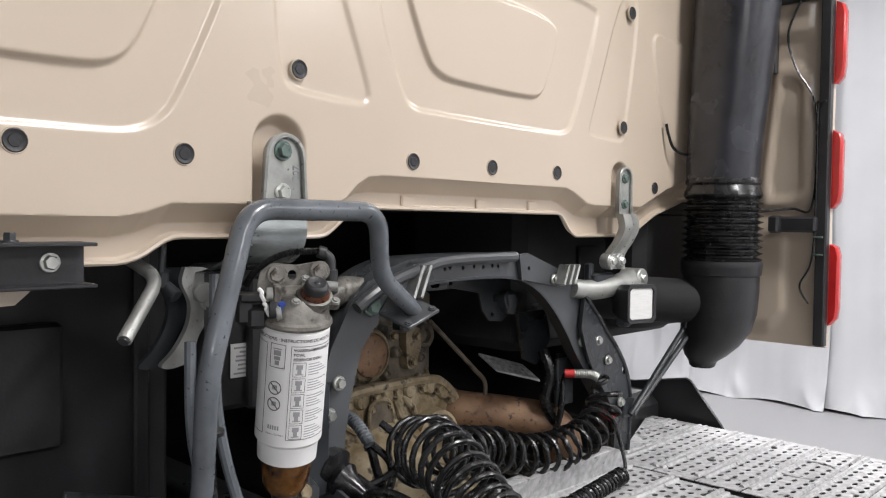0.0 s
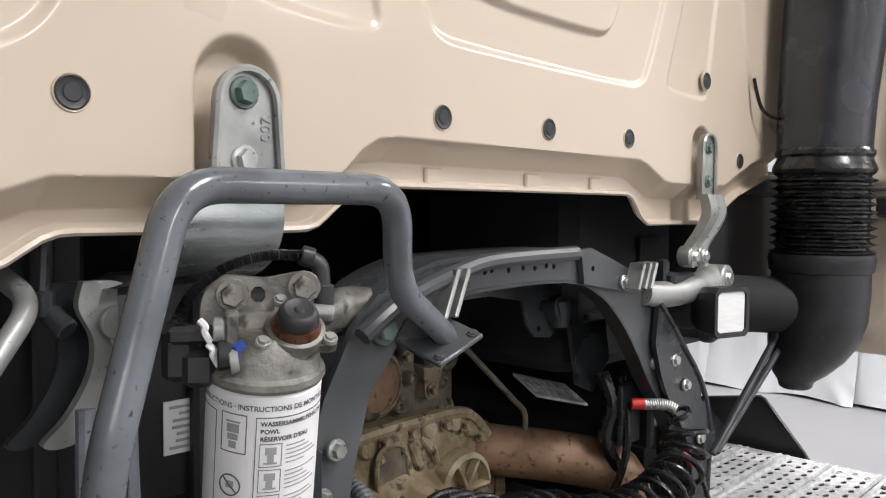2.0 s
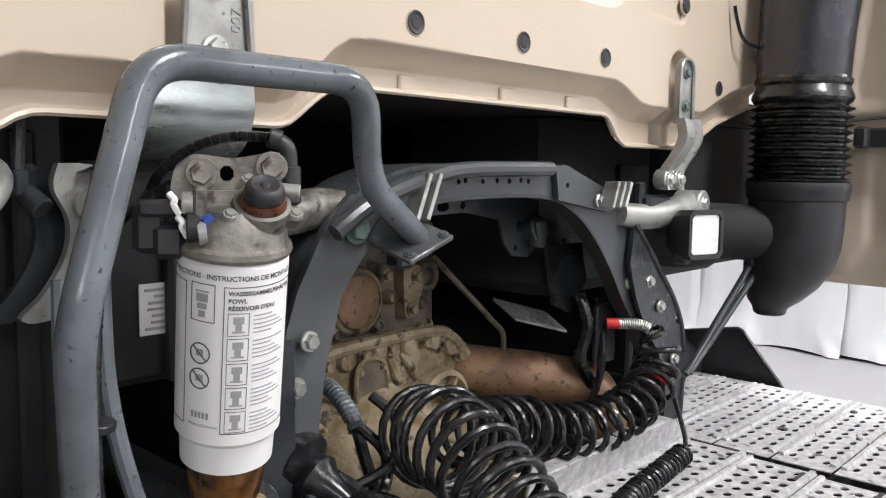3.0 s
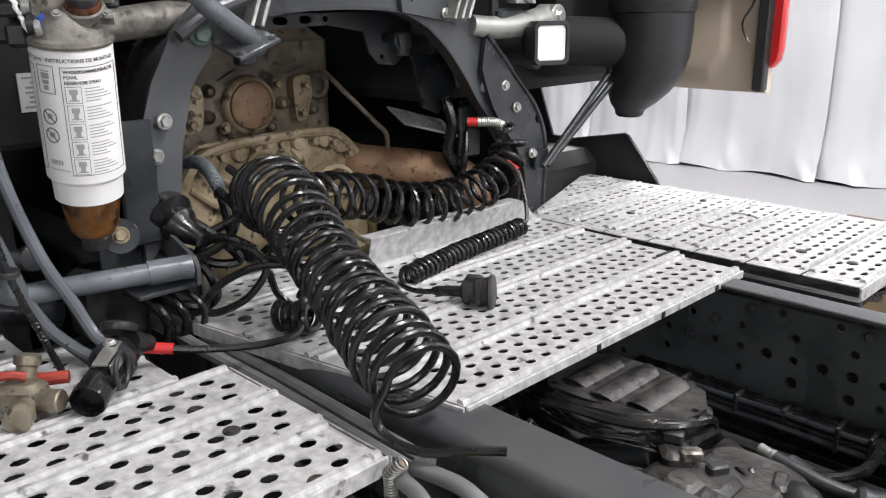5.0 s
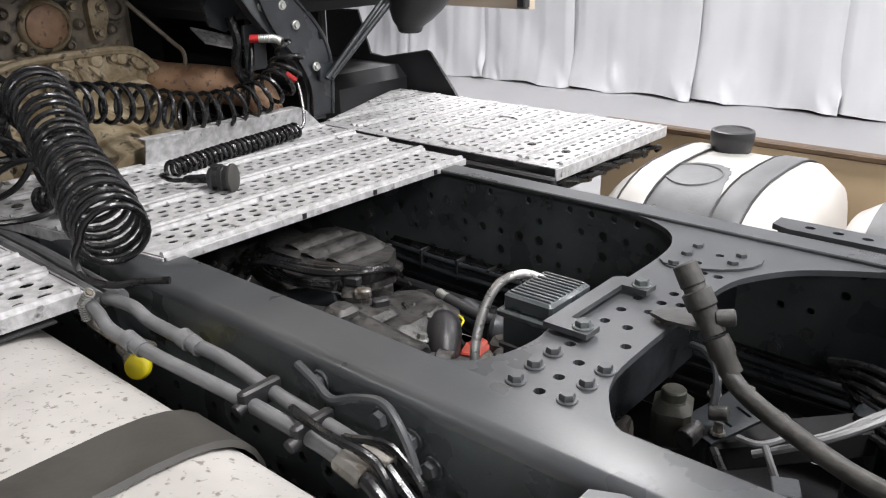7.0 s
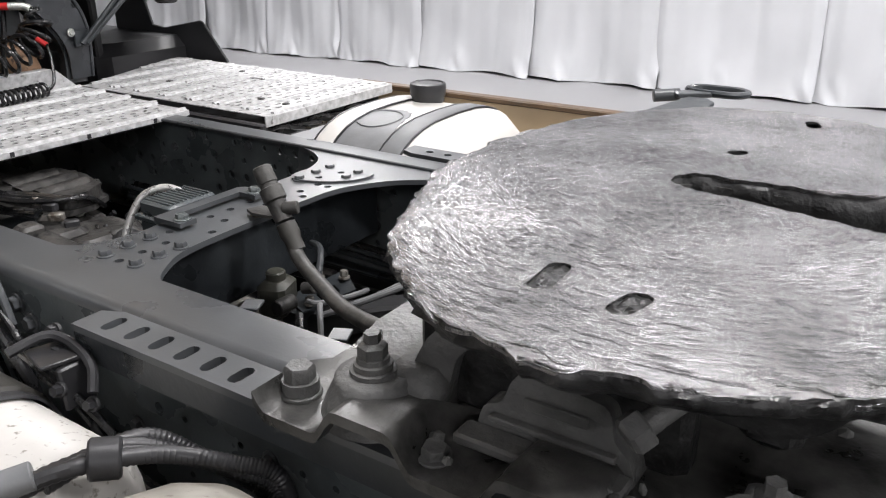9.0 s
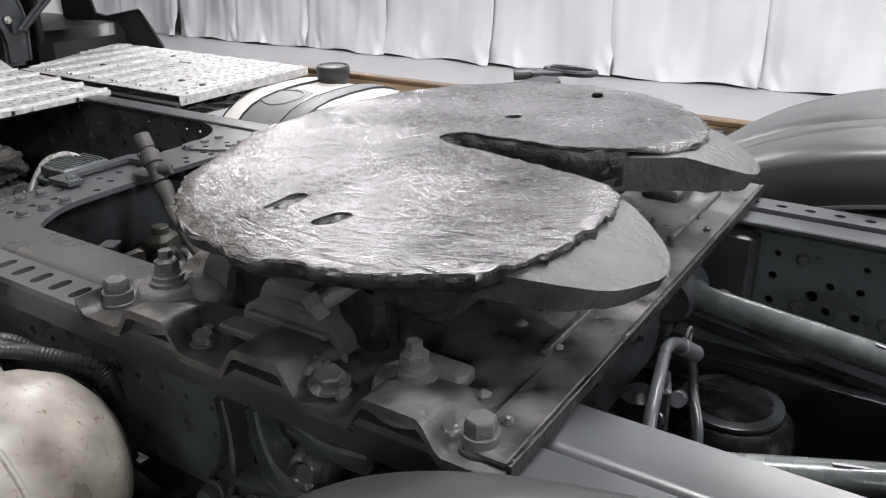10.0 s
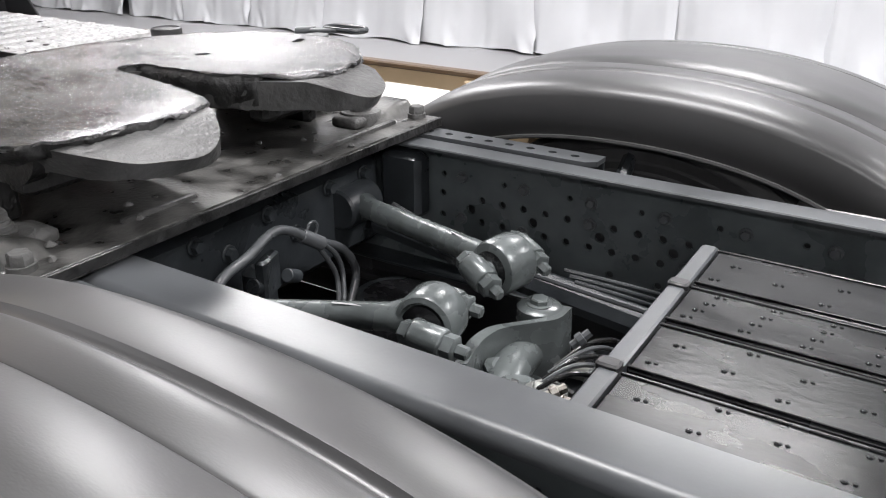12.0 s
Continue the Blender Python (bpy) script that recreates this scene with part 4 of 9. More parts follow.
# ---- guard tube ----
guard = thing("guard_tube", (0.1, -0.6, 1.05), "bent grey painted guard tube on a square foot plate", "guard rail")
R = 0.0165
line = bent([(0.012, -0.222, 1.402), (0.027, -0.243, 1.416), (0.072, -0.371, 1.489), (0.105, -0.404, 1.599), (0.104, -0.657, 1.599), (0.136, -0.738, 1.37), (0.03, -0.69, 1.075), (0.093, -0.43, 1.078)], 0.045, 8)
part("tube", Geo().tube(line, R, 16), TUBE, guard)
turn = V((0, 0, 1)).rotation_difference(V((0.30, -0.34, 0.89))).to_matrix() @ Matrix.Rotation(radians(2), 3, "Z")
part("foot_plate", Geo().box((0.018, -0.249, 1.413), (0.084, 0.084, 0.008), 0.002, turn), CHASSIS, guard)
bolts(guard, [V((0.018, -0.249, 1.413)) + turn @ V((a, b, 0.004)) for a, b in ((0.032, 0.032), (0.032, -0.032), (-0.032, 0.032), (-0.032, -0.032))], turn @ V((0, 0, 1)), 0.006, 0.005, CHASSIS)
part("gusset", Geo().sheet([(-0.055, 0.0), (-0.012, 0.0), (-0.012, 0.045), (-0.03, 0.045)], [], lambda u, v, w: V((0.018, -0.249, 1.417)) + turn @ V((u * 0.7 + 0.004 + w, u * 0.7 - 0.004 - w, v)), 0.005), CHASSIS, guard, "bent gusset beside the tube")
part("foot_block", Geo().box((-0.015, -0.232, 1.385), (0.03, 0.034, 0.03), 0.005), CHASSIS_DARK, guard)
part("sleeve", Geo().tube([(0.078, -0.49, 1.0775), (0.094, -0.425, 1.078)], R + 0.003, 16), TUBE, guard)
bracket = thing("step_bracket", (0.05, -0.42, 1.02), "dark folded steel bracket beside the filter", "bracket")
part("plate", Geo().sheet([(-0.045, 1.04), (0.098, 1.045), (0.098, 1.075), (0.088, 1.090), (-0.025, 1.128), (-0.045, 1.128)], [circle(0.03, 1.088, 0.004), circle(0.055, 1.079, 0.004)], lambda u, v, w: (u, -0.412 + w, v), 0.007), CHASSIS, bracket)
part("back_plate", Geo().box((-0.035, -0.465, 1.10), (0.008, 0.10, 0.16), 0.003), CHASSIS_DARK, bracket)
part("floor_plate", Geo().box((0.03, -0.465, 1.045), (0.13, 0.10, 0.008), 0.003), CHASSIS_DARK, bracket)
part("ear", Geo().lathe((0.048, -0.512, 1.135), (1, -0.4, 0.3), [(-0.006, 0.026), (-0.004, 0.028), (0.002, 0.028), (0.004, 0.026)], 20), CHASSIS_DARK, bracket)
bolts(bracket, [(0.052, -0.513, 1.138)], (1, -0.4, 0.3), 0.010, 0.011, ENGINE)
part("side_plate", Geo().box((-0.005, -0.450, 1.20), (0.012, 0.06, 0.20), 0.004), CHASSIS_DARK, bracket)

link = thing("steering_linkage", (-0.15, -0.64, 0.98), "dark grey linkage rods with a threaded end under the cab", "linkage")
part("shaft", Geo().tube([(-0.20, -0.80, 1.128), (-0.16, -0.69, 1.104), (-0.15, -0.59, 1.074)], 0.016, 14), CHASSIS, link)
part("shaft_eye", Geo().lathe((-0.16, -0.585, 1.072), (1, 0.2, 0.2), [(0, 0.016), (0.004, 0.022), (0.022, 0.022), (0.026, 0.016)], 18), CHASSIS, link)
part("threaded_end", Geo().tube([(-0.15, -0.72, 1.048 + 0.0), (-0.15, -0.65, 1.056)], lambda q: 0.008 + 0.0012 * (int(q * 40) % 2), 12), GALV, link)
part("lock_nut", Geo().lathe((-0.15, -0.705, 1.050), (0, -1, -0.05), [(0, 0.015), (0.018, 0.015), (0.02, 0.012)], 6), GALV, link)
part("lower_bar", Geo().tube([(-0.17, -0.86, 1.055), (-0.15, -0.69, 1.010), (-0.15, -0.55, 0.965)], 0.022, 14), CHASSIS_DARK, link)
part("bar_bolt", Geo().bolt((-0.13, -0.675, 0.995), (1, -0.2, 0.3), 0.010, 0.012), GALV, link)
low_hose = thing("black_hose", (-0.02, -0.42, 0.96), "glossy black hoses hanging below the bracket", "hose")
for k in range(3):
    part("hose_run", Geo().tube(curve([(-0.05 + 0.03 * k, -0.52 + 0.035 * k, 1.035), (0.0 + 0.03 * k, -0.475 + 0.03 * k, 1.02), (0.035 + 0.02 * k, -0.45 + 0.025 * k, 0.985), (0.03 + 0.01 * k, -0.445 + 0.02 * k, 0.94), (-0.02, -0.45 + 0.02 * k, 0.90)], 6), 0.010 - 0.002 * k, 10), RUBBER, low_hose)

# ---- fuel filter ----
FT = V((0.103, -0.569, 1.427))
AX = (FT - V((0.055, -0.552, 1.183))).normalized()
FB = FT - AX * 0.224
FR = 0.0525
filt = thing("fuel_filter", FB - AX * 0.06, "white printed fuel filter with an amber bowl", "fuel filter")
L = (FT - FB).length
part("can", Geo().lathe(FB, AX, [(0.0, FR - 0.012), (0.004, FR - 0.006), (0.034, FR - 0.005), (0.040, FR), (L - 0.004, FR), (L, FR - 0.003)], 48), LABELWHITE, filt, "white printed filter can")
part("bowl", Geo().lathe(FB - AX * 0.062, AX, [(0, 0.02), (0.006, 0.030), (0.02, 0.036), (0.05, 0.040), (0.066, 0.041)], 28), AMBER, filt, "stained amber sediment bowl")
part("drain", Geo().lathe(FB - AX * 0.085, AX, [(0, 0.012), (0.004, 0.02), (0.02, 0.021), (0.026, 0.016)], 14), BLACK, filt)
head = part("head", Geo().lathe(FT, AX, [(0.0, FR + 0.001), (0.004, FR + 0.003), (0.009, FR + 0.002), (0.012, FR - 0.003), (0.018, 0.047), (0.034, 0.044), (0.044, 0.036), (0.047, 0.02)], 36), HEADCAST, filt, "grimy cast aluminium filter head")
HF, HR, HZ = V((0.848, -0.53, 0)), V((0.53, 0.848, 0)), V((0, 0, 1))


def hp(r, f, z):
    """A place on the filter head: to its right, out from its axis, height."""
    return V((FT.x, FT.y, 0)) + HR * r + HF * f + HZ * z


plate_line = [(p.x, p.y) for p in curve([(-0.056, 1.44, 0), (-0.058, 1.48, 0), (-0.052, 1.506, 0), (-0.036, 1.517, 0), (0.0, 1.514, 0), (0.036, 1.519, 0), (0.051, 1.508, 0), (0.052, 1.47, 0), (0.04, 1.44, 0)], 4)]
part("flange_plate", Geo().sheet(plate_line, [circle(-0.006, 1.499, 0.007, 0.008)], lambda u, v, w: hp(u, -0.004 + w, v), 0.016), HEADCAST, filt)
turn_h = Matrix.Rotation(math.atan2(HR.y, HR.x), 3, "Z")
part("neck", Geo().box(hp(-0.008, 0.0, 1.452), (0.09, 0.05, 0.062), 0.016, turn_h).box(hp(-0.03, 0.012, 1.462), (0.012, 0.05, 0.05), 0.004, turn_h).lathe(hp(0.026, 0.008, 1.426), (0, 0, 1), [(0, 0.026), (0.006, 0.025), (0.02, 0.024), (0.045, 0.026), (0.05, 0.018)], 24), HEADCAST, filt)
face = (HF * 0.60 + HZ * 0.78 + HR * 0.10).normalized()
e1 = (HR - face * HR.dot(face)).normalized()
e2 = face.cross(e1)
e2 = e2 if e2.z > 0 else -e2
btn = hp(0.0275, 0.036, 1.484)
pump = btn - face * 0.016
lugs = [(-0.012, 0.035), (-0.030, -0.020), (0.031, -0.012)]
tri_line = []
for i in range(48):
    an = 2 * math.pi * i / 48
    rr = 0.0255 + sum(0.015 * math.exp(-((an - math.atan2(b, a) + math.pi) % (2 * math.pi) - math.pi) ** 2 / 0.07) for a, b in lugs)
    tri_line.append((rr * math.cos(an), rr * math.sin(an)))
part("pump_flange", Geo().sheet(tri_line, [], lambda u, v, w: pump + e1 * u + e2 * v + face * (w - 0.002), 0.010).lathe(pump - face * 0.026, face, [(0, 0.024), (0.02, 0.029), (0.0275, 0.027), (0.029, 0.02)], 24), HEADCAST, filt, smooth=40)
part("pump_ring", Geo().lathe(pump - face * 0.003, face, [(0, 0.0225), (0.006, 0.023), (0.009, 0.0215), (0.013, 0.020)], 28), COLLAR, filt, "amber stained collar")
part("pump_button", Geo().lathe(pump + face * 0.008, face, [(0, 0.018), (0.003, 0.019), (0.011, 0.0182), (0.015, 0.016), (0.0165, 0.013), (0.0155, 0.010), (0.015, 0.005), (0.017, 0.003)], 28), BLACK, filt, "black pump button")
bolts(filt, [pump + e1 * a * 0.98 + e2 * b * 0.98 for a, b in lugs], face, 0.0052, 0.005, GALV)
bolts(filt, [hp(-0.029, -0.002, 1.4994), hp(0.036, -0.002, 1.5055)], HF, 0.0115, 0.010, CAST)
part("blue_cap", Geo().box(hp(-0.017, 0.028, 1.4515), (0.030, 0.03, 0.024), 0.006, turn_h).cyl(hp(-0.03, 0.03, 1.45), hp(-0.004, 0.03, 1.452), 0.011), BLUE, filt, "blue plastic cap")
part("connector", Geo().box(hp(-0.060, 0.018, 1.467), (0.05, 0.022, 0.016), 0.004, turn_h).box(hp(-0.058, 0.015, 1.437), (0.03, 0.03, 0.034), 0.006, turn_h).box(hp(-0.075, 0.01, 1.45), (0.03, 0.03, 0.05), 0.006, turn_h).cyl(hp(-0.042, 0.03, 1.45), hp(-0.03, 0.03, 1.45), 0.014), BLACK, filt)
for r0, z0, z1 in ((-0.053, 1.462, 1.481), (-0.046, 1.441, 1.460)):
    part("pipe_clip", Geo().tube(curve([hp(r0 - 0.004, 0.031, z1), hp(r0 + 0.001, 0.034, (z0 + z1) / 2 + 0.004), hp(r0, 0.034, (z0 + z1) / 2), hp(r0 + 0.005, 0.033, z0)], 4), 0.0032, 6), LABELWHITE, filt, "white plastic clip")
for q0, q1, rq in ((hp(-0.046, 0.028, 1.472), hp(-0.036, 0.028, 1.472), 0.011), (hp(-0.032, 0.034, 1.445), hp(-0.024, 0.034, 1.446), 0.013), (hp(0.04, 0.01, 1.484), hp(0.062, 0.012, 1.482), 0.0075), (hp(0.045, 0.006, 1.456), hp(0.062, 0.008, 1.455), 0.0085)):
    part("pipe_union", Geo().cyl(q0, q1, rq), GALV, filt)
part("elbow_union", Geo().tube(bent([hp(0.054, -0.012, 1.468), hp(0.053, -0.012, 1.527), hp(0.034, -0.012, 1.534)], 0.014, 6), 0.0085, 12).cyl(hp(0.054, -0.012, 1.470), hp(0.0535, -0.012, 1.507), 0.0115, 12).cyl(hp(0.046, -0.012, 1.5315), hp(0.034, -0.012, 1.535), 0.010, 12), BLACK, filt)
fb = thing("filter_bracket", (0.06, -0.44, 1.41), "pale cast bracket between the filter and the arch", "bracket")
part("casting", Geo().tube(curve([(-0.075, -0.24, 1.44), (-0.06, -0.33, 1.452), (-0.045, -0.38, 1.45), (-0.035, -0.43, 1.445), (-0.03, -0.48, 1.44), (-0.03, -0.53, 1.438)], 6), lambda s: 0.028 - 0.003 * s, 14), HEADCAST, fb, smooth=60)
hose = thing("corrugated_hose", (0.06, -0.6, 1.05), "thin black corrugated hose beside the guard tube", "hose", "hoses beside the guard tube")
line = curve([tuple(hp(0.036, -0.012, 1.5345)), tuple(hp(0.0, -0.01, 1.5345)), tuple(hp(-0.035, -0.006, 1.524)), tuple(hp(-0.064, 0.0, 1.502)), tuple(hp(-0.080, 0.0, 1.475)), (0.05, -0.67, 1.43), (0.075, -0.695, 1.3), (0.08, -0.69, 1.15), (0.09, -0.655, 1.02), (0.10, -0.62, 0.9)], 40)
part("hose", Geo().tube(line, lambda s: 0.0046 + 0.0011 * (int(s * 400) % 2), 10), RUBBER, hose)
for z, y in ((1.27, -0.694), (1.12, -0.684)):
    part("tie", Geo().cyl((0.077, y, z), (0.078, y, z + 0.008), 0.015), BLACK, hose)
h2 = thing("pipe", (0.06, -0.62, 0.9), "grey nylon pipe beside the guard tube", "pipe", "hoses beside the guard tube")
part("pipe_run", Geo().tube(curve([(0.03, -0.665, 1.50), (0.045, -0.67, 1.3), (0.06, -0.64, 1.15), (0.073, -0.602, 1.055), (0.095, -0.585, 1.005), (0.125, -0.57, 0.99), (0.155, -0.555, 0.985)], 8), 0.009, 10), TUBE, h2)
part("pipe_run", Geo().tube(curve([(0.02, -0.70, 1.40), (0.03, -0.70, 1.25), (0.045, -0.665, 1.10), (0.05, -0.64, 1.03), (0.07, -0.61, 0.99), (0.11, -0.59, 0.976), (0.15, -0.575, 0.976)], 8), 0.009, 10), TUBE, h2)
unit = thing("control_unit", (-0.02, -0.63, 1.30), "dark control unit with a white sticker behind the filter", "control unit")
part("case", Geo().box((-0.075, -0.575, 1.39), (0.08, 0.13, 0.24), 0.01), BLACK, unit)
part("bracket", Geo().box((-0.03, -0.52, 1.38), (0.02, 0.10, 0.22), 0.006), BLACK, unit)
part("sticker", Geo().box((-0.0335, -0.578, 1.352), (0.002, 0.042, 0.056), 0.0005), PAPER, unit, "white paper sticker")
for k in range(7):
    part("print_bar", Geo().box((-0.032, -0.578 + 0.003 * (k % 2), 1.331 + 0.007 * k), (0.001, 0.030 - 0.008 * (k % 3), 0.003), 0.0002), PALEINK, unit)


# print on the can: curved strips round the axis
U0 = V((1, 0, 0))
U0 = (U0 - AX * U0.dot(AX)).normalized()
W0 = AX.cross(U0)
FACE = math.atan2((V((1.129, -1.316, 1.5)) - FT).dot(W0), (V((1.129, -1.316, 1.5)) - FT).dot(U0))


def on_can(s, h, r=0.0004):
    """s: metres to the right round the can from its front, h: metres up from the can's foot."""
    a = FACE + s / FR
    return FB + AX * (h - 0.0195) + (U0 * math.cos(a) + W0 * math.sin(a)) * (FR + r)


def printed(boxes, mat, name, parent, r=0.0004):
    g = Geo()
    for s0, s1, h0, h1 in boxes:
        n = max(1, int(abs(s1 - s0) / 0.004))
        ring = []
        for i in range(n + 1):
            sx = s0 + (s1 - s0) * i / n
            ring.append([on_can(sx, h0, r), on_can(sx, h1, r), on_can(sx, h1, r - 0.0006), on_can(sx, h0, r - 0.0006)])
        g.rings(ring)
    return part(name, g, mat, parent, smooth=60)


def outline(s0, s1, h0, h1, w=0.0007):
    return [(s0, s1, h0, h0 + w), (s0, s1, h1 - w, h1), (s0, s0 + w, h0, h1), (s1 - w, s1, h0, h1)]


def lettering(text, size, s0, h0, mat, parent, bold=0.0):
    c = bpy.data.curves.new("print", "FONT")
    c.body, c.size, c.offset = text, size, bold
    me = bpy.data.meshes.new_from_object(bpy.data.objects.new("print", c))
    for vert in me.vertices:
        vert.co = on_can(s0 + vert.co.x, h0 + vert.co.y, 0.0006) - BASE[parent.name]
    me.materials.clear()
    me.materials.append(mat)
    ob = new("lettering", me)
    ob.parent = parent
    BASE[ob.name] = BASE[parent.name]
    return ob


can = [o for o in filt.children if o.name.startswith("can")][0]
lettering("INSTRUCTIONS · INSTRUCTIONS DE MONTAGE", 0.0068, -0.074, 0.2285, INK, can, 0.00012)
lettering("WASSERSAMMELBEHÄLTER", 0.0058, 0.0, 0.2145, INK, can, 0.0002)
lettering("BOWL", 0.0058, 0.0, 0.2072, INK, can, 0.0002)
lettering("RÉSERVOIR D'EAU", 0.0058, 0.0, 0.200, INK, can, 0.0002)
lettering("Made in Germany", 0.0042, -0.037, 0.078, INK, can)
printed(outline(-0.037, -0.012, 0.186, 0.2235) + outline(-0.004, 0.078, 0.072, 0.2225) + outline(-0.075, -0.044, 0.076, 0.2215, 0.0005), INK, "print_frame", can)
step_boxes, bars, pics = [], [], []
for k in range(5):
    h = 0.1745 - 0.0252 * k
    step_boxes += outline(0.0, 0.020, h, h + 0.0225, 0.0005)
    pics += [(0.005, 0.015, h + 0.012, h + 0.019), (0.007, 0.013, h + 0.004, h + 0.012), (0.004, 0.016, h + 0.003, h + 0.0045)]
    for j in range(5):
        bars.append((0.024, 0.044 + 0.006 * ((j * 7 + k * 3) % 4), h + 0.002 + 0.0042 * j, h + 0.0032 + 0.0042 * j))
printed(step_boxes, INK, "print_frame", can)
printed(pics, PALEINK, "print_picture", can)
printed(bars, PALEINK, "print_bar", can)
printed([(-0.032, -0.018, 0.215, 0.2165), (-0.031, -0.019, 0.2055, 0.2135), (-0.030, -0.02, 0.1985, 0.204), (-0.0285, -0.0215, 0.1905, 0.197)], PALEINK, "print_picture", can)
printed([(-0.034 + 0.004 * k, -0.0315 + 0.004 * k, 0.0865, 0.093) for k in range(5)], PALEINK, "print_mark", can)
for hc in (0.154, 0.128):
    g = Geo()
    g.tube([on_can(-0.026 + 0.0102 * math.cos(a), hc + 0.0102 * math.sin(a)) for a in np.linspace(0, 2 * math.pi, 25)], 0.0007, 5)
    g.tube([on_can(-0.026 + 0.0102 * k, hc - 0.0102 * k) for k in np.linspace(-0.7, 0.7, 7)], 0.0007, 5)
    part("print_ring", g, INK, can)
    printed([(-0.030, -0.022, hc - 0.003, hc + 0.004)], PALEINK, "print_picture", can, 0.0002)

# ---- lever and bright pipe at the cab's near mount ----
lev = thing("curved_lever", (-0.05, -0.68, 1.32), "curved galvanised lever with a pivot bolt", "lever")
lo = [(-0.673, 1.507), (-0.632, 1.503), (-0.612, 1.47), (-0.628, 1.43), (-0.65, 1.395), (-0.66, 1.362), (-0.694, 1.350), (-0.712, 1.356), (-0.69, 1.378), (-0.668, 1.415), (-0.664, 1.45), (-0.678, 1.482)]
lo = [(p.x, p.y) for p in curve([(u, v, 0) for u, v in lo + lo[:1]], 4)][:-1]
part("blade", Geo().sheet(lo, [circle(-0.668, 1.372, 0.004)], lambda u, v, w: (-0.045 + w, u, v), 0.012), GALV, lev)
part("rear_blade", Geo().sheet([(u - 0.022, v - 0.002) for u, v in lo], [], lambda u, v, w: (-0.075 + w, u, v), 0.010), CHASSIS_DARK, lev)
part("pivot", Geo().cyl((-0.05, -0.643, 1.466), (-0.036, -0.643, 1.466), 0.017), GALV, lev)
bolts(lev, [(-0.045, -0.636, 1.45)], (1, 0, 0), 0.009, 0.008, GALV)
part("valve", Geo().cyl((-0.06, -0.705, 1.50), (-0.06, -0.705, 1.475), 0.011).cyl((-0.06, -0.70, 1.478), (-0.04, -0.69, 1.462), 0.011).tube([(-0.06, -0.705, 1.5), (-0.06, -0.70, 1.58)], 0.006), CHASSIS_DARK, lev)
pp = thing("bent_pipe", (0.0, -0.76, 1.40), "bright bent steel pipe end under the cab", "pipe")
part("pipe_run", Geo().tube(bent([(-0.13, -0.735, 1.525), (-0.035, -0.722, 1.492), (0.024, -0.803, 1.412)], 0.03, 6), 0.0105, 14), GALV, pp)
part("pipe_mouth", Geo().tube([(0.0236, -0.8024, 1.4125), (0.0252, -0.8052, 1.4098)], 0.008, 12), BLACK, pp)

# ---- engine rear ----
eng = thing("engine", (-0.45, 0.0, 0.8), "grimy ochre engine casting with brown cover plates", "engine")
part("block", Geo().box((-0.55, 0.02, 1.27), (0.34, 0.44, 0.30), 0.03), ENGINEDARK, eng)
part("upper_case", Geo().sheet([(-0.22, 1.16), (-0.225, 1.25), (-0.205, 1.31), (-0.15, 1.325), (-0.08, 1.315), (-0.04, 1.335), (0.02, 1.335), (0.06, 1.32), (0.10, 1.32), (0.15, 1.335), (0.205, 1.318), (0.215, 1.275), (0.19, 1.235), (0.15, 1.215), (0.14, 1.16)], [circle(0.172, 1.288, 0.015, 0.021, 14)], lambda u, v, w: (-0.372 + w, u, v), 0.05), ENGINEDARK, eng)
part("head_block", Geo().sheet([(-0.10, 1.33), (-0.095, 1.40), (0.155, 1.405), (0.165, 1.37), (0.15, 1.33)], [circle(0.075, 1.368, 0.013, 0.016, 12)], lambda u, v, w: (-0.395 + w, u, v), 0.05), ENGINEDARK, eng)
part("cover_ring", Geo().lathe((-0.375, -0.014, 1.257), (1, 0, 0), [(0, 0.068), (0.014, 0.066), (0.020, 0.061), (0.022, 0.056), (0.016, 0.053), (0.015, 0.050)], 36), ENGINE, eng, "worn round rim")
part("cover_disc", Geo().lathe((-0.375, -0.014, 1.257), (1, 0, 0), [(0.004, 0.052), (0.021, 0.051), (0.023, 0.048), (0.0235, 0.02)], 36), RUST, eng, "brown round cover plate")
for pts, hole in (([(0.098, 1.225), (0.094, 1.30), (0.108, 1.314), (0.14, 1.312), (0.146, 1.27), (0.138, 1.245), (0.128, 1.216), (0.106, 1.212)], None), ([(-0.205, 1.225), (-0.205, 1.29), (-0.185, 1.312), (-0.15, 1.312), (-0.136, 1.29), (-0.14, 1.235), (-0.152, 1.215), (-0.19, 1.212)], None)):
    line = [(q.x, q.y) for q in curve([(a, b, 0) for a, b in pts + pts[:1]], 4)][:-1]
    part("bracket", Geo().sheet(line, [], lambda u, v, w: (-0.345 + w, u, v), 0.03), ENGINE, eng, "ochre cast bracket")
part("bracket_eye", Geo().lathe((-0.375, 0.172, 1.288), (1, 0, 0), [(0, 0.034), (0.018, 0.033), (0.022, 0.029), (0.020, 0.02), (0.005, 0.019)], 24), ENGINEDARK, eng)
bolts(eng, [(-0.342, 0.126, 1.293), (-0.342, 0.114, 1.230), (-0.342, -0.162, 1.296), (-0.342, -0.168, 1.230), (-0.352, 0.055, 1.30), (-0.352, -0.085, 1.215)], (1, 0, 0), 0.010, 0.012, ENGINE)
for k in range(7):
    part("boss", Geo().lathe((-0.37, (-0.11, -0.06, 0.04, 0.075, -0.20, 0.16, -0.115)[k], (1.295, 1.20, 1.205, 1.255, 1.185, 1.235, 1.24)[k]), (1, 0, 0), [(0, 0.016), (0.014, 0.013), (0.018, 0.009), (0.012, 0.006)], 12), ENGINEDARK, eng)
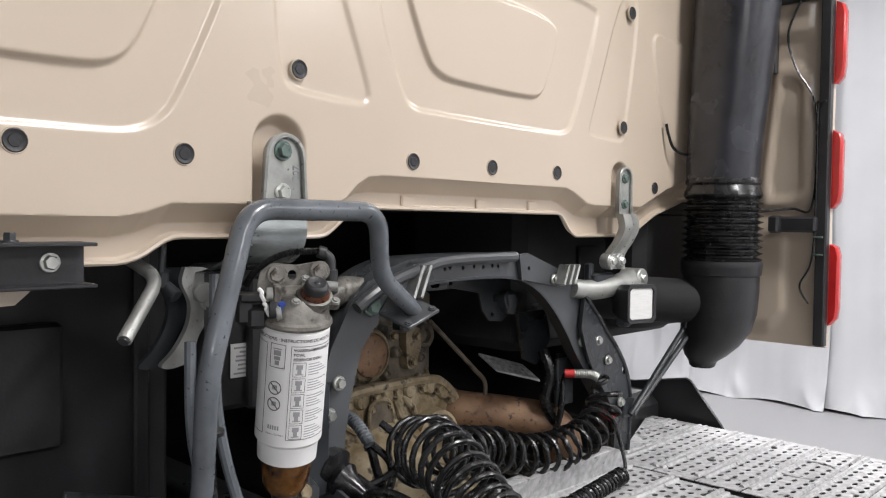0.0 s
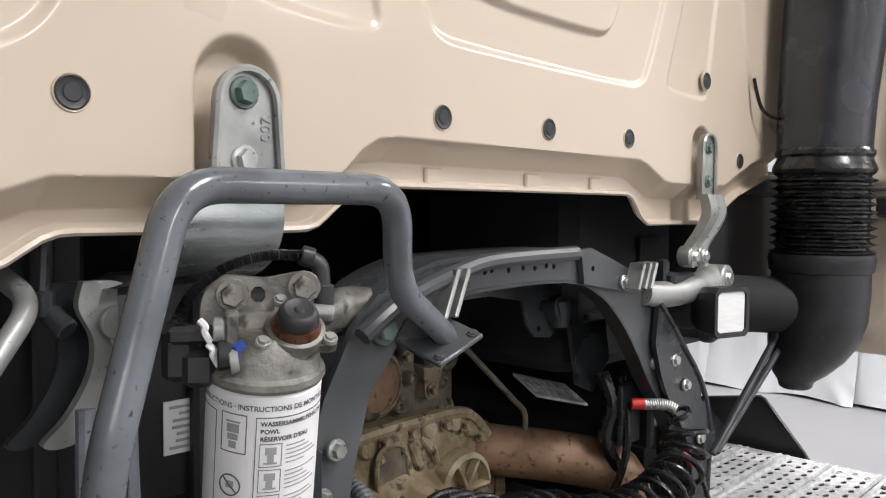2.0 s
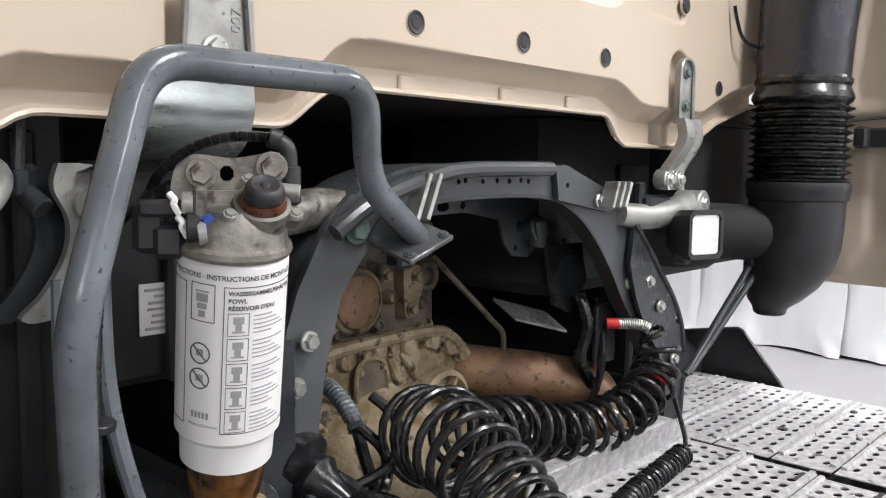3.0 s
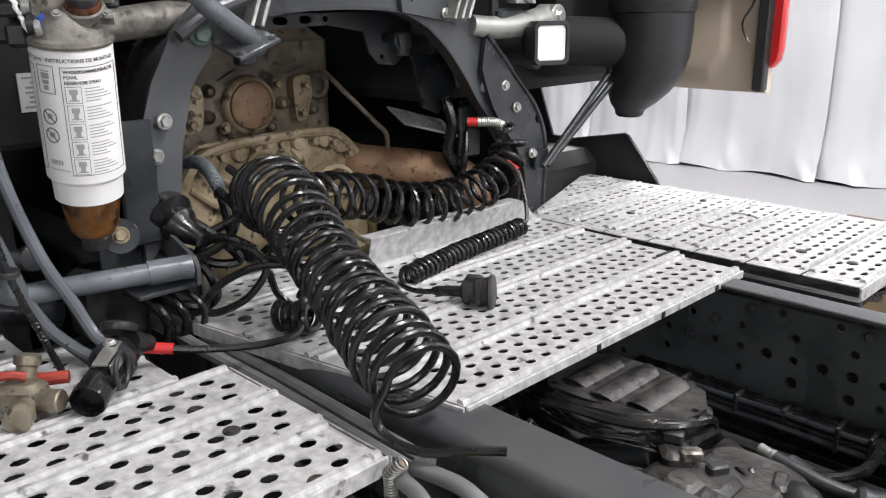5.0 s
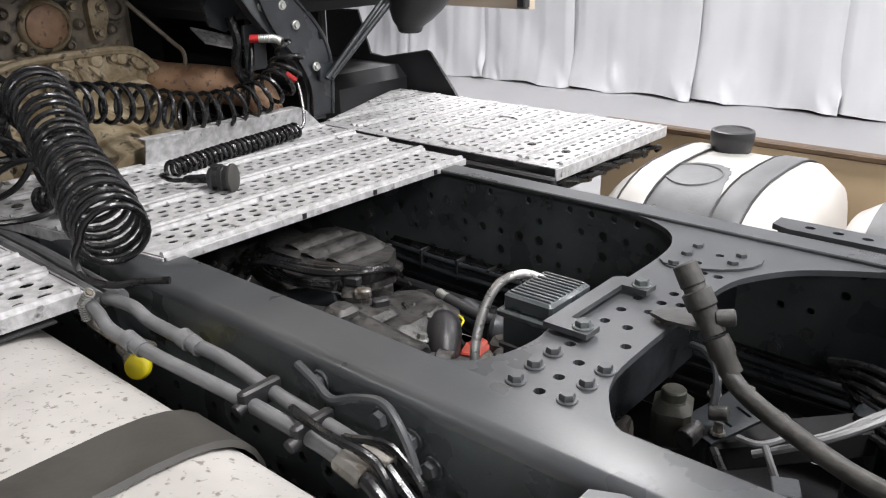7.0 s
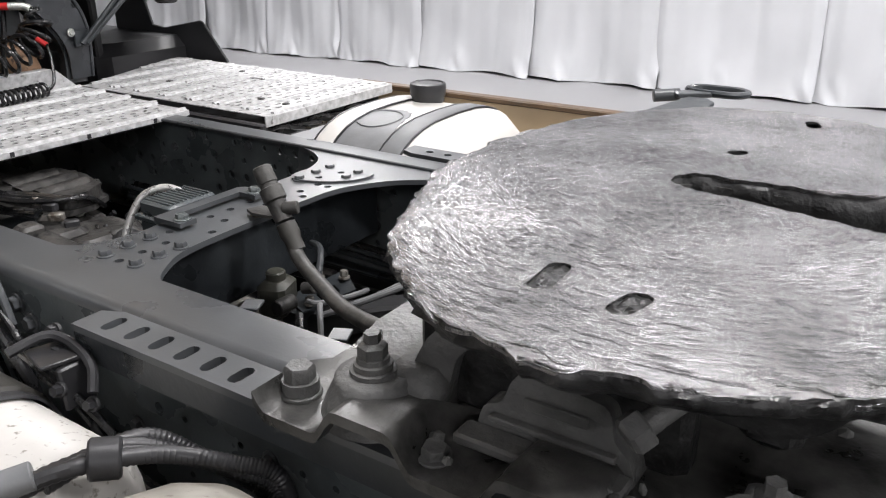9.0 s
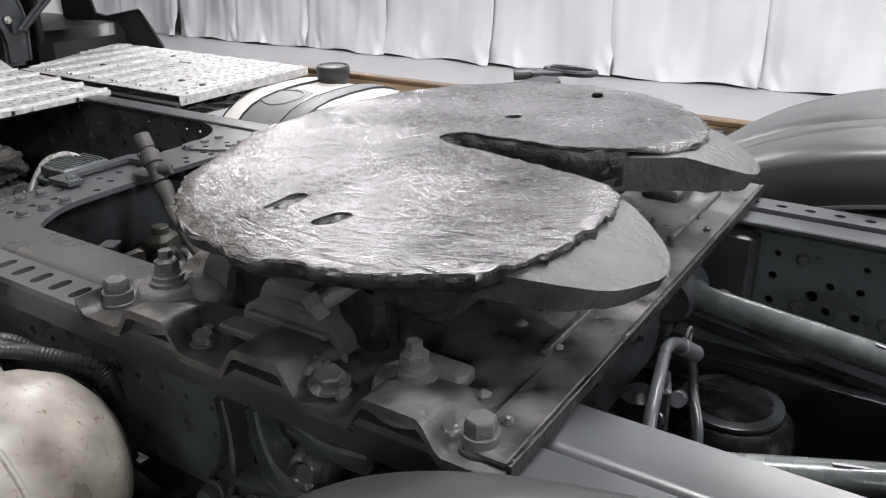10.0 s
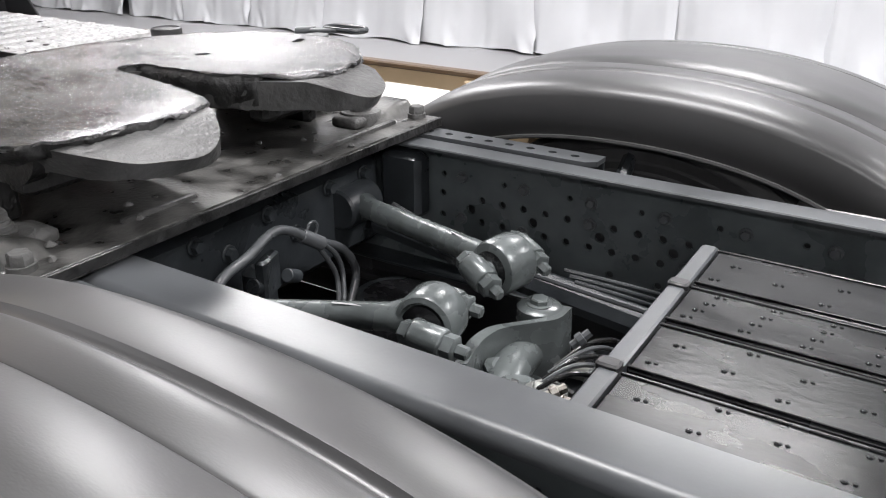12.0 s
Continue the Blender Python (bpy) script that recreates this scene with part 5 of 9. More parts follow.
part("rail_pipe", Geo().tube(bent([(-0.33, -0.20, 1.155), (-0.315, -0.185, 1.188), (-0.315, 0.0, 1.192), (-0.32, 0.148, 1.195), (-0.34, 0.16, 1.205)], 0.012, 5), 0.0055, 8), ENGINE, eng)
for x, y, z in ((-0.314, -0.115, 1.192), (-0.316, 0.11, 1.196)):
    part("pipe_clip", Geo().box((x, y, z), (0.016, 0.016, 0.02), 0.004), ENGINEDARK, eng)
bell = [(-0.26, 0.80), (-0.25, 1.03), (-0.2, 1.14), (-0.136, 1.178), (0.02, 1.188), (0.15, 1.186), (0.20, 1.165), (0.235, 1.13), (0.265, 1.10), (0.28, 1.05), (0.29, 0.80)]
part("bell_housing", Geo().sheet(bell, [], lambda u, v, w: (-0.315 + w, u, v), 0.10), ENGINE, eng, "ochre bell housing")
part("housing_rim", Geo().tube(curve([(-0.31, u, v) for u, v in bell], 5), 0.012, 8), ENGINE, eng)
oval_line = [(-0.062, 1.105), (-0.058, 1.145), (-0.03, 1.158), (0.0, 1.148), (0.014, 1.10), (0.004, 1.07), (-0.02, 1.045), (-0.05, 1.065)]
part("oval_cover", Geo().sheet([(q.x, q.y) for q in curve([(u, v, 0) for u, v in oval_line + oval_line[:1]], 4)][:-1], [], lambda u, v, w: (-0.302 + w, u, v), 0.02), ENGINEDARK, eng)
part("oval_rim", Geo().tube(curve([(-0.30, u * 1.06, 1.1 + (v - 1.1) * 1.06) for u, v in oval_line + oval_line[:1]], 4), 0.005, 6), ENGINE, eng)
bolts(eng, [(-0.301, -0.055, 1.14), (-0.301, 0.002, 1.142), (-0.301, 0.004, 1.075), (-0.301, -0.048, 1.07)], (1, 0, 0), 0.006, 0.007, ENGINE)
part("round_port", Geo().lathe((-0.315, 0.155, 1.04), (1, 0, 0), [(0, 0.075), (0.03, 0.07), (0.035, 0.06), (0.01, 0.055), (0.012, 0.03)], 28), ENGINE, eng)
for a in np.linspace(0, math.pi, 4):
    part("rib", Geo().box((-0.29, 0.155 + 0.03 * math.cos(a), 1.04 + 0.03 * math.sin(a)), (0.02, 0.06, 0.008), 0.003, Matrix.Rotation(a, 3, "X")), ENGINE, eng)
bolts(eng, [(-0.31, y, at_y(bell[1:-1], y) - 0.018) for y in (-0.22, -0.17, -0.124, -0.038, 0.028, 0.118, 0.175, 0.22, 0.25)], (1, 0, 0), 0.011, 0.013, ENGINE)
for y in (-0.15, -0.08, 0.0, 0.075, 0.145, 0.195, 0.24):
    part("flange_boss", Geo().lathe((-0.325, y, at_y(bell[1:-1], y) - 0.020), (1, 0, 0), [(0, 0.022), (0.016, 0.019), (0.020, 0.015)], 14), ENGINE, eng)
for y0, z0, y1, z1 in ((-0.20, 1.10, -0.10, 1.02), (-0.16, 1.13, -0.09, 1.09), (0.03, 1.15, 0.06, 1.06), (0.06, 1.155, 0.10, 1.10), (-0.21, 1.03, -0.11, 0.98)):
    part("casting_rib", Geo().tube([(-0.318, y0, z0), (-0.306, (y0 + y1) / 2, (z0 + z1) / 2), (-0.318, y1, z1)], 0.009, 8), ENGINE, eng)
part("cone", Geo().lathe((-0.35, 0.0, 0.92), (1, 0, -0.1), [(0, 0.20), (0.10, 0.15), (0.22, 0.13), (0.35, 0.12)], 24), ENGINE, eng)
pipe = thing("exhaust_pipe", (-0.3, 0.4, 1.0), "heat-browned exhaust pipe beside the engine", "exhaust pipe")
part("pipe_run", Geo().tube(curve([(-0.55, 0.20, 1.11), (-0.35, 0.25, 1.09), (-0.20, 0.36, 1.075), (-0.12, 0.42, 1.05), (-0.1, 0.44, 0.95)], 6), 0.052, 20), RUST, pipe)
part("joint_ring", Geo().tube([(-0.36, 0.247, 1.092), (-0.34, 0.253, 1.089)], 0.056, 20), RUST, pipe)
part("dip_tube", Geo().tube(curve([(-0.34, 0.17, 1.33), (-0.3, 0.21, 1.27), (-0.27, 0.27, 1.2), (-0.26, 0.30, 1.16), (-0.26, 0.29, 1.08)], 6), 0.006, 8), ENGINEDARK, pipe)
step = thing("step_grate", (-0.35, 0.5, 1.1), "pale perforated metal grate behind the pipe", "grate")
part("plate", Geo().sheet([(-0.09, -0.03), (0.09, -0.03), (0.09, 0.03), (-0.09, 0.03)], [slot(-0.075 + 0.025 * i, 0.016 * k, 0.013, 0.005) for i in range(7) for k in (-1, 0, 1)], lambda u, v, w: (-0.34 - v * 1.1, 0.50 + u * 1.1, 1.172 - 0.30 * u + 0.62 * v + w), 0.006), DECK, step)
wall = thing("heat_shield", (-0.12, 0.35, 1.15), "dark rubber splash shield hanging beside the arch", "shield")
part("shield", Geo().sheet([(0.28, 1.36), (0.40, 1.36), (0.42, 1.28), (0.36, 1.22), (0.31, 1.24)], [], lambda u, v, w: (-0.14 + w, u, v), 0.01), CHASSIS_DARK, wall)
part("tube", Geo().tube(curve([(-0.12, 0.36, 1.26), (-0.1, 0.365, 1.2), (-0.11, 0.36, 1.13), (-0.09, 0.40, 1.05)], 6), 0.014, 8).tube(curve([(-0.1, 0.40, 1.25), (-0.08, 0.39, 1.18), (-0.07, 0.37, 1.1), (-0.1, 0.36, 1.0)], 6), 0.008, 8), RUBBER, wall)
part("coupling_plate", Geo().box((-0.085, 0.405, 1.18), (0.012, 0.07, 0.12), 0.004), CHASSIS_DARK, wall)


# ---- spiral hoses and cables over the deck ----
TR = 0.0058
c1 = thing("coiled_air_hose", (0.4, -0.35, 0.98), "black coiled air hose lying across the deck", "coiled hose", "coiled hoses")
axis = curve([(0.045, -0.245, 1.15), (0.10, -0.262, 1.165), (0.17, -0.282, 1.155), (0.28, -0.312, 1.112), (0.41, -0.345, 1.07), (0.53, -0.378, 1.04), (0.59, -0.395, 1.028)], 8)
spiral = coil(axis, lambda s: 0.053 + 0.004 * math.sin(9 * s) + 0.010 * max(0, 0.2 - s) * 5 - 0.003 * max(0, s - 0.8) * 5, 21.35, 20, 0.035, 4)
end = spiral[-1]
step_on = (spiral[-1] - spiral[-3]).normalized()
spiral = list(spiral) + curve([end, end + step_on * 0.03, (0.578, -0.452, 0.985), (0.605, -0.448, 0.976), (0.645, -0.435, 0.976), (0.68, -0.412, 0.984), (0.715, -0.385, 0.986)], 8)[1:]
part("hose", Geo().tube(spiral, TR, 10), RUBBER, c1)
part("spring_sleeve", Geo().tube(coil([(0.632, -0.468, 0.973), (0.618, -0.476, 0.955), (0.614, -0.472, 0.925)], 0.0072, 13, 10), 0.0015, 5), GALV, c1, "metal spring sleeve")
part("tail", Geo().tube(curve([(0.630, -0.468, 0.972), (0.618, -0.476, 0.955), (0.614, -0.470, 0.92), (0.640, -0.440, 0.88)], 6), 0.0058, 8), ENGINEDARK, c1)

c2 = thing("coiled_air_hose", (0.0, 0.2, 1.05), "black coiled air hose hanging from a red coupling", "coiled hose", "coiled hoses")
axis = curve([(-0.05, 0.385, 1.206), (0.004, 0.428, 1.197), (0.022, 0.425, 1.16), (0.034, 0.395, 1.112), (0.042, 0.31, 1.078), (0.04, 0.19, 1.066), (0.03, 0.08, 1.078), (0.02, 0.0, 1.105), (0.03, -0.10, 1.125), (0.05, -0.19, 1.14)], 8)
sp = coil(axis, lambda s: 0.042 * min(1, max(0.03, (s - 0.07) / 0.08)), 21, 18, 0.05, 7)
part("hose", Geo().tube(sp, TR, 8), RUBBER, c2)
part("coupling", Geo().tube([(-0.062, 0.376, 1.207), (-0.044, 0.391, 1.207)], 0.011, 12), REDTAPE, c2, "red coupling ring")
part("spring_sleeve", Geo().tube(coil(curve([(-0.044, 0.391, 1.207), (-0.015, 0.418, 1.206), (0.004, 0.428, 1.197)], 6), 0.0095, 14, 12), 0.0024, 6), ZINC, c2, "metal spring sleeve")

c3 = thing("coiled_cable", (0.15, 0.2, 0.98), "thin black coiled electric cable with a plug", "coiled cable", "coiled cables")
axis = curve([(0.117, 0.362, 0.992), (0.13, 0.26, 0.99), (0.145, 0.15, 0.99), (0.165, 0.05, 0.99), (0.188, -0.05, 0.99)], 6)
sp = coil(axis, 0.017, 26, 12, 0.03, 2)
head_line = curve([(0.035, 0.426, 1.111), (0.05, 0.43, 1.095), (0.075, 0.42, 1.05), (0.105, 0.395, 1.0), tuple(sp[0])], 6)
tail_line = curve([tuple(sp[-1]), (0.205, -0.085, 0.988), (0.25, -0.085, 0.986), (0.29, -0.06, 0.99)], 5)
part("cable", Geo().tube(list(head_line) + list(sp)[1:] + list(tail_line)[1:], 0.0048, 8), RUBBER, c3)
part("red_sleeve", Geo().tube([(0.022, 0.418, 1.118), (0.045, 0.432, 1.10)], 0.0075, 10), REDTAPE, c3, "red sleeve")
plug = thing("cable_plug", (0.35, -0.02, 0.976), "black round trailer plug lying on the deck", "plug", "plugs")
p0 = V((0.302, -0.058, 0.992))
d = (V((0.37, -0.014, 0.996)) - p0).normalized()
part("neck", Geo().lathe(p0 - d * 0.03, d, [(0, 0.006), (0.01, 0.009), (0.05, 0.010), (0.055, 0.016), (0.06, 0.019)], 16), RUBBER, plug)
part("body", Geo().lathe(p0 + d * 0.025, d, [(0, 0.017), (0.003, 0.023), (0.010, 0.024), (0.012, 0.020), (0.022, 0.020), (0.025, 0.026), (0.034, 0.027), (0.036, 0.024), (0.046, 0.026)], 18).box(p0 + d * 0.045 + V((0, 0, 0.022)), (0.03, 0.014, 0.016), 0.004, 32), BLACK, plug)
part("lid", Geo().lathe(p0 + d * 0.073, d, [(0, 0.030), (0.005, 0.030), (0.007, 0.027)], 18), STRAP, plug, "dull black hinged lid")

lp = thing("cable_plug", (0.08, -0.60, 0.962), "black trailer plug with a silver latch and red sleeve", "plug", "plugs")
q0, q1 = V((0.268, -0.676, 0.990)), V((0.168, -0.580, 1.008))
d = (q0 - q1).normalized()
part("body", Geo().lathe(q1, d, [(-0.010, 0.012), (0, 0.019), (0.008, 0.026), (0.040, 0.029), (0.046, 0.027), (0.050, 0.022), (0.085, 0.0215), (0.128, 0.0235), (0.132, 0.022), (0.110, 0.018)], 24), RUBBER, lp)
part("collar", Geo().lathe(q1 + d * 0.03, d, [(0, 0.029), (0.002, 0.0315), (0.014, 0.0315), (0.016, 0.029)], 24), BLACK, lp)
part("cable_neck", Geo().lathe(q1 + V((0.01, 0.008, 0.008)), (-0.25, 0.85, -0.3), [(0, 0.020), (0.016, 0.018), (0.024, 0.013), (0.036, 0.012)], 16), BLACK, lp)
side_d = d.cross(V((0, 0, 1))).normalized()
up_d = side_d.cross(d).normalized()
frame_d = Matrix((d, side_d, up_d)).transposed()
if up_d.z < 0:
    up_d = -up_d
part("flap", Geo().lathe(q1 + up_d * 0.026 + d * 0.0, (up_d * 0.75 - d * 0.65), [(0, 0.024), (0.003, 0.026), (0.010, 0.026), (0.013, 0.022)], 20), BLACK, lp, "black hinged cover flap")
part("latch", Geo().box(q1 + d * 0.058 + up_d * 0.027 - side_d * 0.004, (0.060, 0.020, 0.005), 0.002, frame_d).box(q1 + d * 0.070 + up_d * 0.020 - side_d * 0.020, (0.040, 0.006, 0.016), 0.002, frame_d), ZINC, lp, "silver latch plate")
part("latch_bolt", Geo().bolt(q1 + d * 0.036 + up_d * 0.030, up_d, 0.007, 0.005), ZINC, lp)
part("latch_ring", Geo().tube([q1 + d * (0.075 + 0.022 * math.cos(a)) + up_d * (0.012 + 0.024 * math.sin(a)) - side_d * 0.027 for a in np.linspace(0, 6.283, 22)], 0.0035, 8), BLACK, lp)
part("red_sleeve", Geo().tube([(0.160, -0.546, 0.996), (0.186, -0.513, 0.992)], 0.0088, 12), REDTAPE, lp)
part("cable", Geo().tube(curve([(0.186, -0.513, 0.992), (0.205, -0.485, 0.988), (0.232, -0.44, 0.985), (0.255, -0.395, 0.985), (0.262, -0.352, 0.988), (0.245, -0.328, 1.0), (0.225, -0.31, 1.04)], 6), 0.006, 8), RUBBER, lp)

bc = thing("hose_coupling", (0.19, -0.72, 0.966), "worn brass hose coupling with an orange lever", "hose coupling")
part("body", Geo().box((0.185, -0.722, 0.992), (0.060, 0.042, 0.040), 0.008, 42).cyl((0.155, -0.752, 0.990), (0.232, -0.690, 0.990), 0.015, 16), BRASS, bc)
part("port", Geo().lathe((0.195, -0.715, 0.990), (0.75, -0.6, -0.12), [(0, 0.014), (0.034, 0.014), (0.035, 0.018), (0.052, 0.018), (0.054, 0.013)], 14), BRASS, bc)
part("upright", Geo().lathe((0.160, -0.708, 1.0), (-0.2, 0.3, 1), [(0, 0.013), (0.020, 0.013), (0.022, 0.017), (0.034, 0.017), (0.036, 0.012)], 12), BRASS, bc)
part("lever", Geo().tube(curve([(0.168, -0.762, 1.018), (0.182, -0.735, 1.024), (0.190, -0.715, 1.018)], 5), 0.006, 8), REDPART, bc, "orange plastic lever")
part("hose_stub", Geo().tube([(0.145, -0.690, 0.990), (0.165, -0.655, 0.990)], 0.009, 10), REDPART, bc)

loops = thing("loose_cable", (0.08, -0.33, 0.976), "tangled loops of black cable on the deck", "cable")
part("loop", Geo().tube(curve([(0.225, -0.315, 1.03), (0.20, -0.285, 1.045), (0.165, -0.285, 1.06), (0.125, -0.33, 1.06), (0.085, -0.375, 1.03), (0.07, -0.395, 0.995), (0.085, -0.385, 0.985), (0.12, -0.345, 1.01), (0.135, -0.315, 1.055), (0.12, -0.325, 1.085), (0.09, -0.345, 1.095)], 7), 0.0066, 8), RUBBER, loops)
part("loop", Geo().tube(curve([(0.135, -0.31, 1.05), (0.14, -0.30, 1.01), (0.16, -0.275, 0.985), (0.185, -0.25, 1.0), (0.18, -0.255, 1.035), (0.155, -0.28, 1.055), (0.13, -0.31, 1.075)], 7), 0.0066, 8), RUBBER, loops)
part("loop", Geo().tube(curve([(0.02, -0.375, 1.125), (0.04, -0.34, 1.092), (0.055, -0.315, 1.055), (0.035, -0.345, 1.05), (0.022, -0.372, 1.068), (0.035, -0.36, 1.095), (0.075, -0.34, 1.10), (0.115, -0.32, 1.085)], 7), 0.0085, 8), RUBBER, loops)
part("loop", Geo().tube(curve([(0.0, -0.405, 1.075), (0.03, -0.375, 1.055), (0.045, -0.36, 1.015), (0.035, -0.365, 0.985), (0.01, -0.40, 0.985), (-0.01, -0.425, 1.02)], 7), 0.009, 8), RUBBER, loops)
part("spiral_end", Geo().tube(coil([(0.19, -0.335, 0.995), (0.25, -0.305, 0.998)], 0.02, 4, 14), 0.0066, 8), RUBBER, loops)
for k, (ya, xa, za) in enumerate(((-0.40, -0.05, 1.12), (-0.43, -0.04, 1.085))):
    part("cable_run", Geo().tube(curve([(xa - 0.05, ya - 0.05, za + 0.02), (xa, ya, za), (xa + 0.06, ya + 0.03, za - 0.02), (xa + 0.10, ya + 0.09, za + 0.01), (xa + 0.07, ya + 0.13, za + 0.05), (xa + 0.03, ya + 0.12, za + 0.08)], 7), 0.0075, 8), RUBBER, loops)
th = thing("engine_hose", (-0.1, -0.25, 1.05), "black hose with a ribbed sleeve at the engine", "hose")
line = curve([(-0.20, -0.28, 1.185), (-0.13, -0.27, 1.19), (-0.06, -0.28, 1.16), (-0.02, -0.29, 1.11), (0.02, -0.30, 1.07), (0.055, -0.29, 1.05), (0.08, -0.27, 1.07)], 30)
part("hose", Geo().tube(line, 0.009, 8), RUBBER, th)
part("ribbed_sleeve", Geo().tube(line[:70], lambda s: 0.0115 + 0.002 * (int(s * 69) % 3 == 0), 10), TUBE, th)
boot = thing("rubber_boot", (0.0, -0.43, 1.0), "black rubber boot and coupling beside the filter", "rubber boot")
part("boot", Geo().lathe((-0.055, -0.41, 1.145), (0.75, 0.2, -0.3), [(0, 0.03), (0.02, 0.045), (0.045, 0.047), (0.055, 0.03), (0.07, 0.034), (0.085, 0.022), (0.12, 0.012)], 20), RUBBER, boot)
part("block", Geo().box((-0.03, -0.40, 1.03), (0.10, 0.08, 0.09), 0.012).box((-0.06, -0.5, 1.0), (0.1, 0.1, 0.12), 0.012), BLACK, boot)


# ---- chassis rails ----
RZ = 0.962


def rail(name, sign, y_web, y_lip, label, seed):
    """A C-shaped rail: perforated web outside, flanges towards the middle."""
    t = thing(name, (1.5, y_web, 0.68), label, "chassis rail", "chassis rails")
    rng = random.Random(seed)
    x0, x1 = -1.2, 4.3
    holes, heads, nuts = [], [], []
    x = 0.30
    while x < 4.2:
        for z in (0.915, 0.872, 0.828, 0.784, 0.74):
            if 1.48 < x < 1.6 and z > 0.9:
                continue
            q = rng.random()
            zz, xx = z, x + (0.022 if int(z * 1000) % 2 else 0)
            if sign > 0 and x > 2.35:
                continue
            if sign < 0 and x < 1.5 and z > 0.85:
                continue
            if sign < 0 and 1.62 < x < 2.0 and z < 0.9:
                q = q * 0.9 - 0.3
            if q < 0.42:
                holes.append((xx, zz, 0.0052 if sign < 0 and x > 1.5 else rng.choice((0.0075, 0.0085, 0.0085, 0.0115))))
            elif q < 0.52:
                heads.append((xx, zz))
        x += 0.052
    if sign > 0:
        for k in range(-4, 34):
            x = 2.558 + 0.0474 * k
            if k not in (-1, 5, 12):
                holes.append((x, 0.850, 0.0078))
            holes += [(x, 0.802, 0.0078)] if k not in (-1, 2, 9) else []
            holes += [(x, 0.755, 0.0078)] if k > 5 and k % 7 else []
            if k % 3 == 0:
                holes.append((x - 0.026, 0.826, 0.0105))
            if k % 3 == 1:
                holes.append((x + 0.003, 0.893, 0.006))
            elif k % 3 == 2:
                heads.append((x, 0.892))
            if k in (-1, 2, 9):
                heads += [(x, 0.802), (x, 0.755)]
            elif k == 5:
                heads.append((x, 0.850))
    web_in, web_out = (y_web - sign * 0.007, y_web)
    g = Geo()
    g.sheet([(x0, 0.68), (x1, 0.68), (x1, RZ - (0.012 if sign > 0 else 0.020)), (x0, RZ - (0.012 if sign > 0 else 0.020))], [circle(a, b, r, n=10) for a, b, r in holes], lambda u, v, w: (u, y_web + sign * w, v), 0.007)
    part("web", g, FARWEB, t, "dark perforated web")
    # black strip added behind the web so that its holes look dark
    part("hole_shade", Geo().box(((x0 + x1) / 2, y_web + sign * (0.030 if sign > 0 else -0.014), 0.815), (x1 - x0, 0.004, 0.262), 0.001), BLACK, t)
    r = 0.012 if sign > 0 else 0.020
    prof = [(y_web, RZ - r)] + [(y_web - sign * (r - r * math.cos(a)), RZ - r + r * math.sin(a)) for a in np.linspace(0.3, math.pi / 2, 5)] + [(y_lip + sign * 0.002, RZ), (y_lip, RZ - 0.002), (y_lip, RZ - 0.007), (y_web - sign * 0.009, RZ - 0.007), (y_web - sign * 0.008, RZ - r)]
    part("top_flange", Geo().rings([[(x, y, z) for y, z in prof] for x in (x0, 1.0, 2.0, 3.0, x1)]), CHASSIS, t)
    # bottom flange in the darkened paint copy, its shade put into the colour
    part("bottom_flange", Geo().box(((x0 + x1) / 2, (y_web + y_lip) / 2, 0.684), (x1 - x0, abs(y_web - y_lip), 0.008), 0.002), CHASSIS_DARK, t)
    inner = -sign
    bolts(t, [(a, y_web - sign * 0.007, b) for a, b in heads], (0, inner, 0), 0.0095, 0.010, CHASSIS, "bolt")
    bolts(t, [(a, y_web, b) for a, b in heads[::2]], (0, -inner, 0), 0.0095, 0.010, CHASSIS, "bolt")
    return t


near_rail = rail("chassis_rail", -1, -0.372, -0.280, "dark grey painted chassis rail with a smooth top flange", 5)
rail("chassis_rail", 1, 0.440, 0.378, "dark grey perforated chassis rail with bolts", 11)


def rail_angle(name, y0, y1, xa, xb, hx, sign, label):
    """A steel angle bolted outside a rail, with long holes in its top."""
    t = thing(name, ((xa + xb) / 2, (y0 + y1) / 2, 0.8), label, "steel angle", "mounting angles")
    mid = (y0 + y1) / 2
    g = Geo()
    g.sheet([(xa + 0.03, y0), (xb - 0.02, y0), (xb, (y0 + mid) / 2), (xb, y1), (xa, y1), (xa, (y0 + mid) / 2)], [[(x + b, mid + a) for a, b in slot(0, 0, 0.036, 0.0085)][::-1] if abs(sign) > 1.5 else circle(x, mid, 0.0095, 0.0075, 10) for x in hx], lambda u, v, w: (u, v, 0.966 + w), 0.010)
    part("top_leg", g, CHASSIS, t)
    # side leg darker than the top leg: shade carried by the paint
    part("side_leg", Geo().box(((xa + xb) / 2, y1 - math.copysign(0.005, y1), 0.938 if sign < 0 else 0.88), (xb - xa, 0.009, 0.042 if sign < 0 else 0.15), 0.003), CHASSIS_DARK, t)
    return t


rail_angle("steel_angle", -0.378, -0.436, 1.435, 2.62, [1.482 + 0.0455 * i for i in range(7)], -2, "dark grey steel angle with seven long holes")
rail_angle("steel_angle", 0.444, 0.500, 1.30, 2.79, [1.36 + 0.047 * i for i in range(9)] + [2.406 + 0.0475 * i for i in range(8)], 1, "dark grey steel angle with a row of round holes")

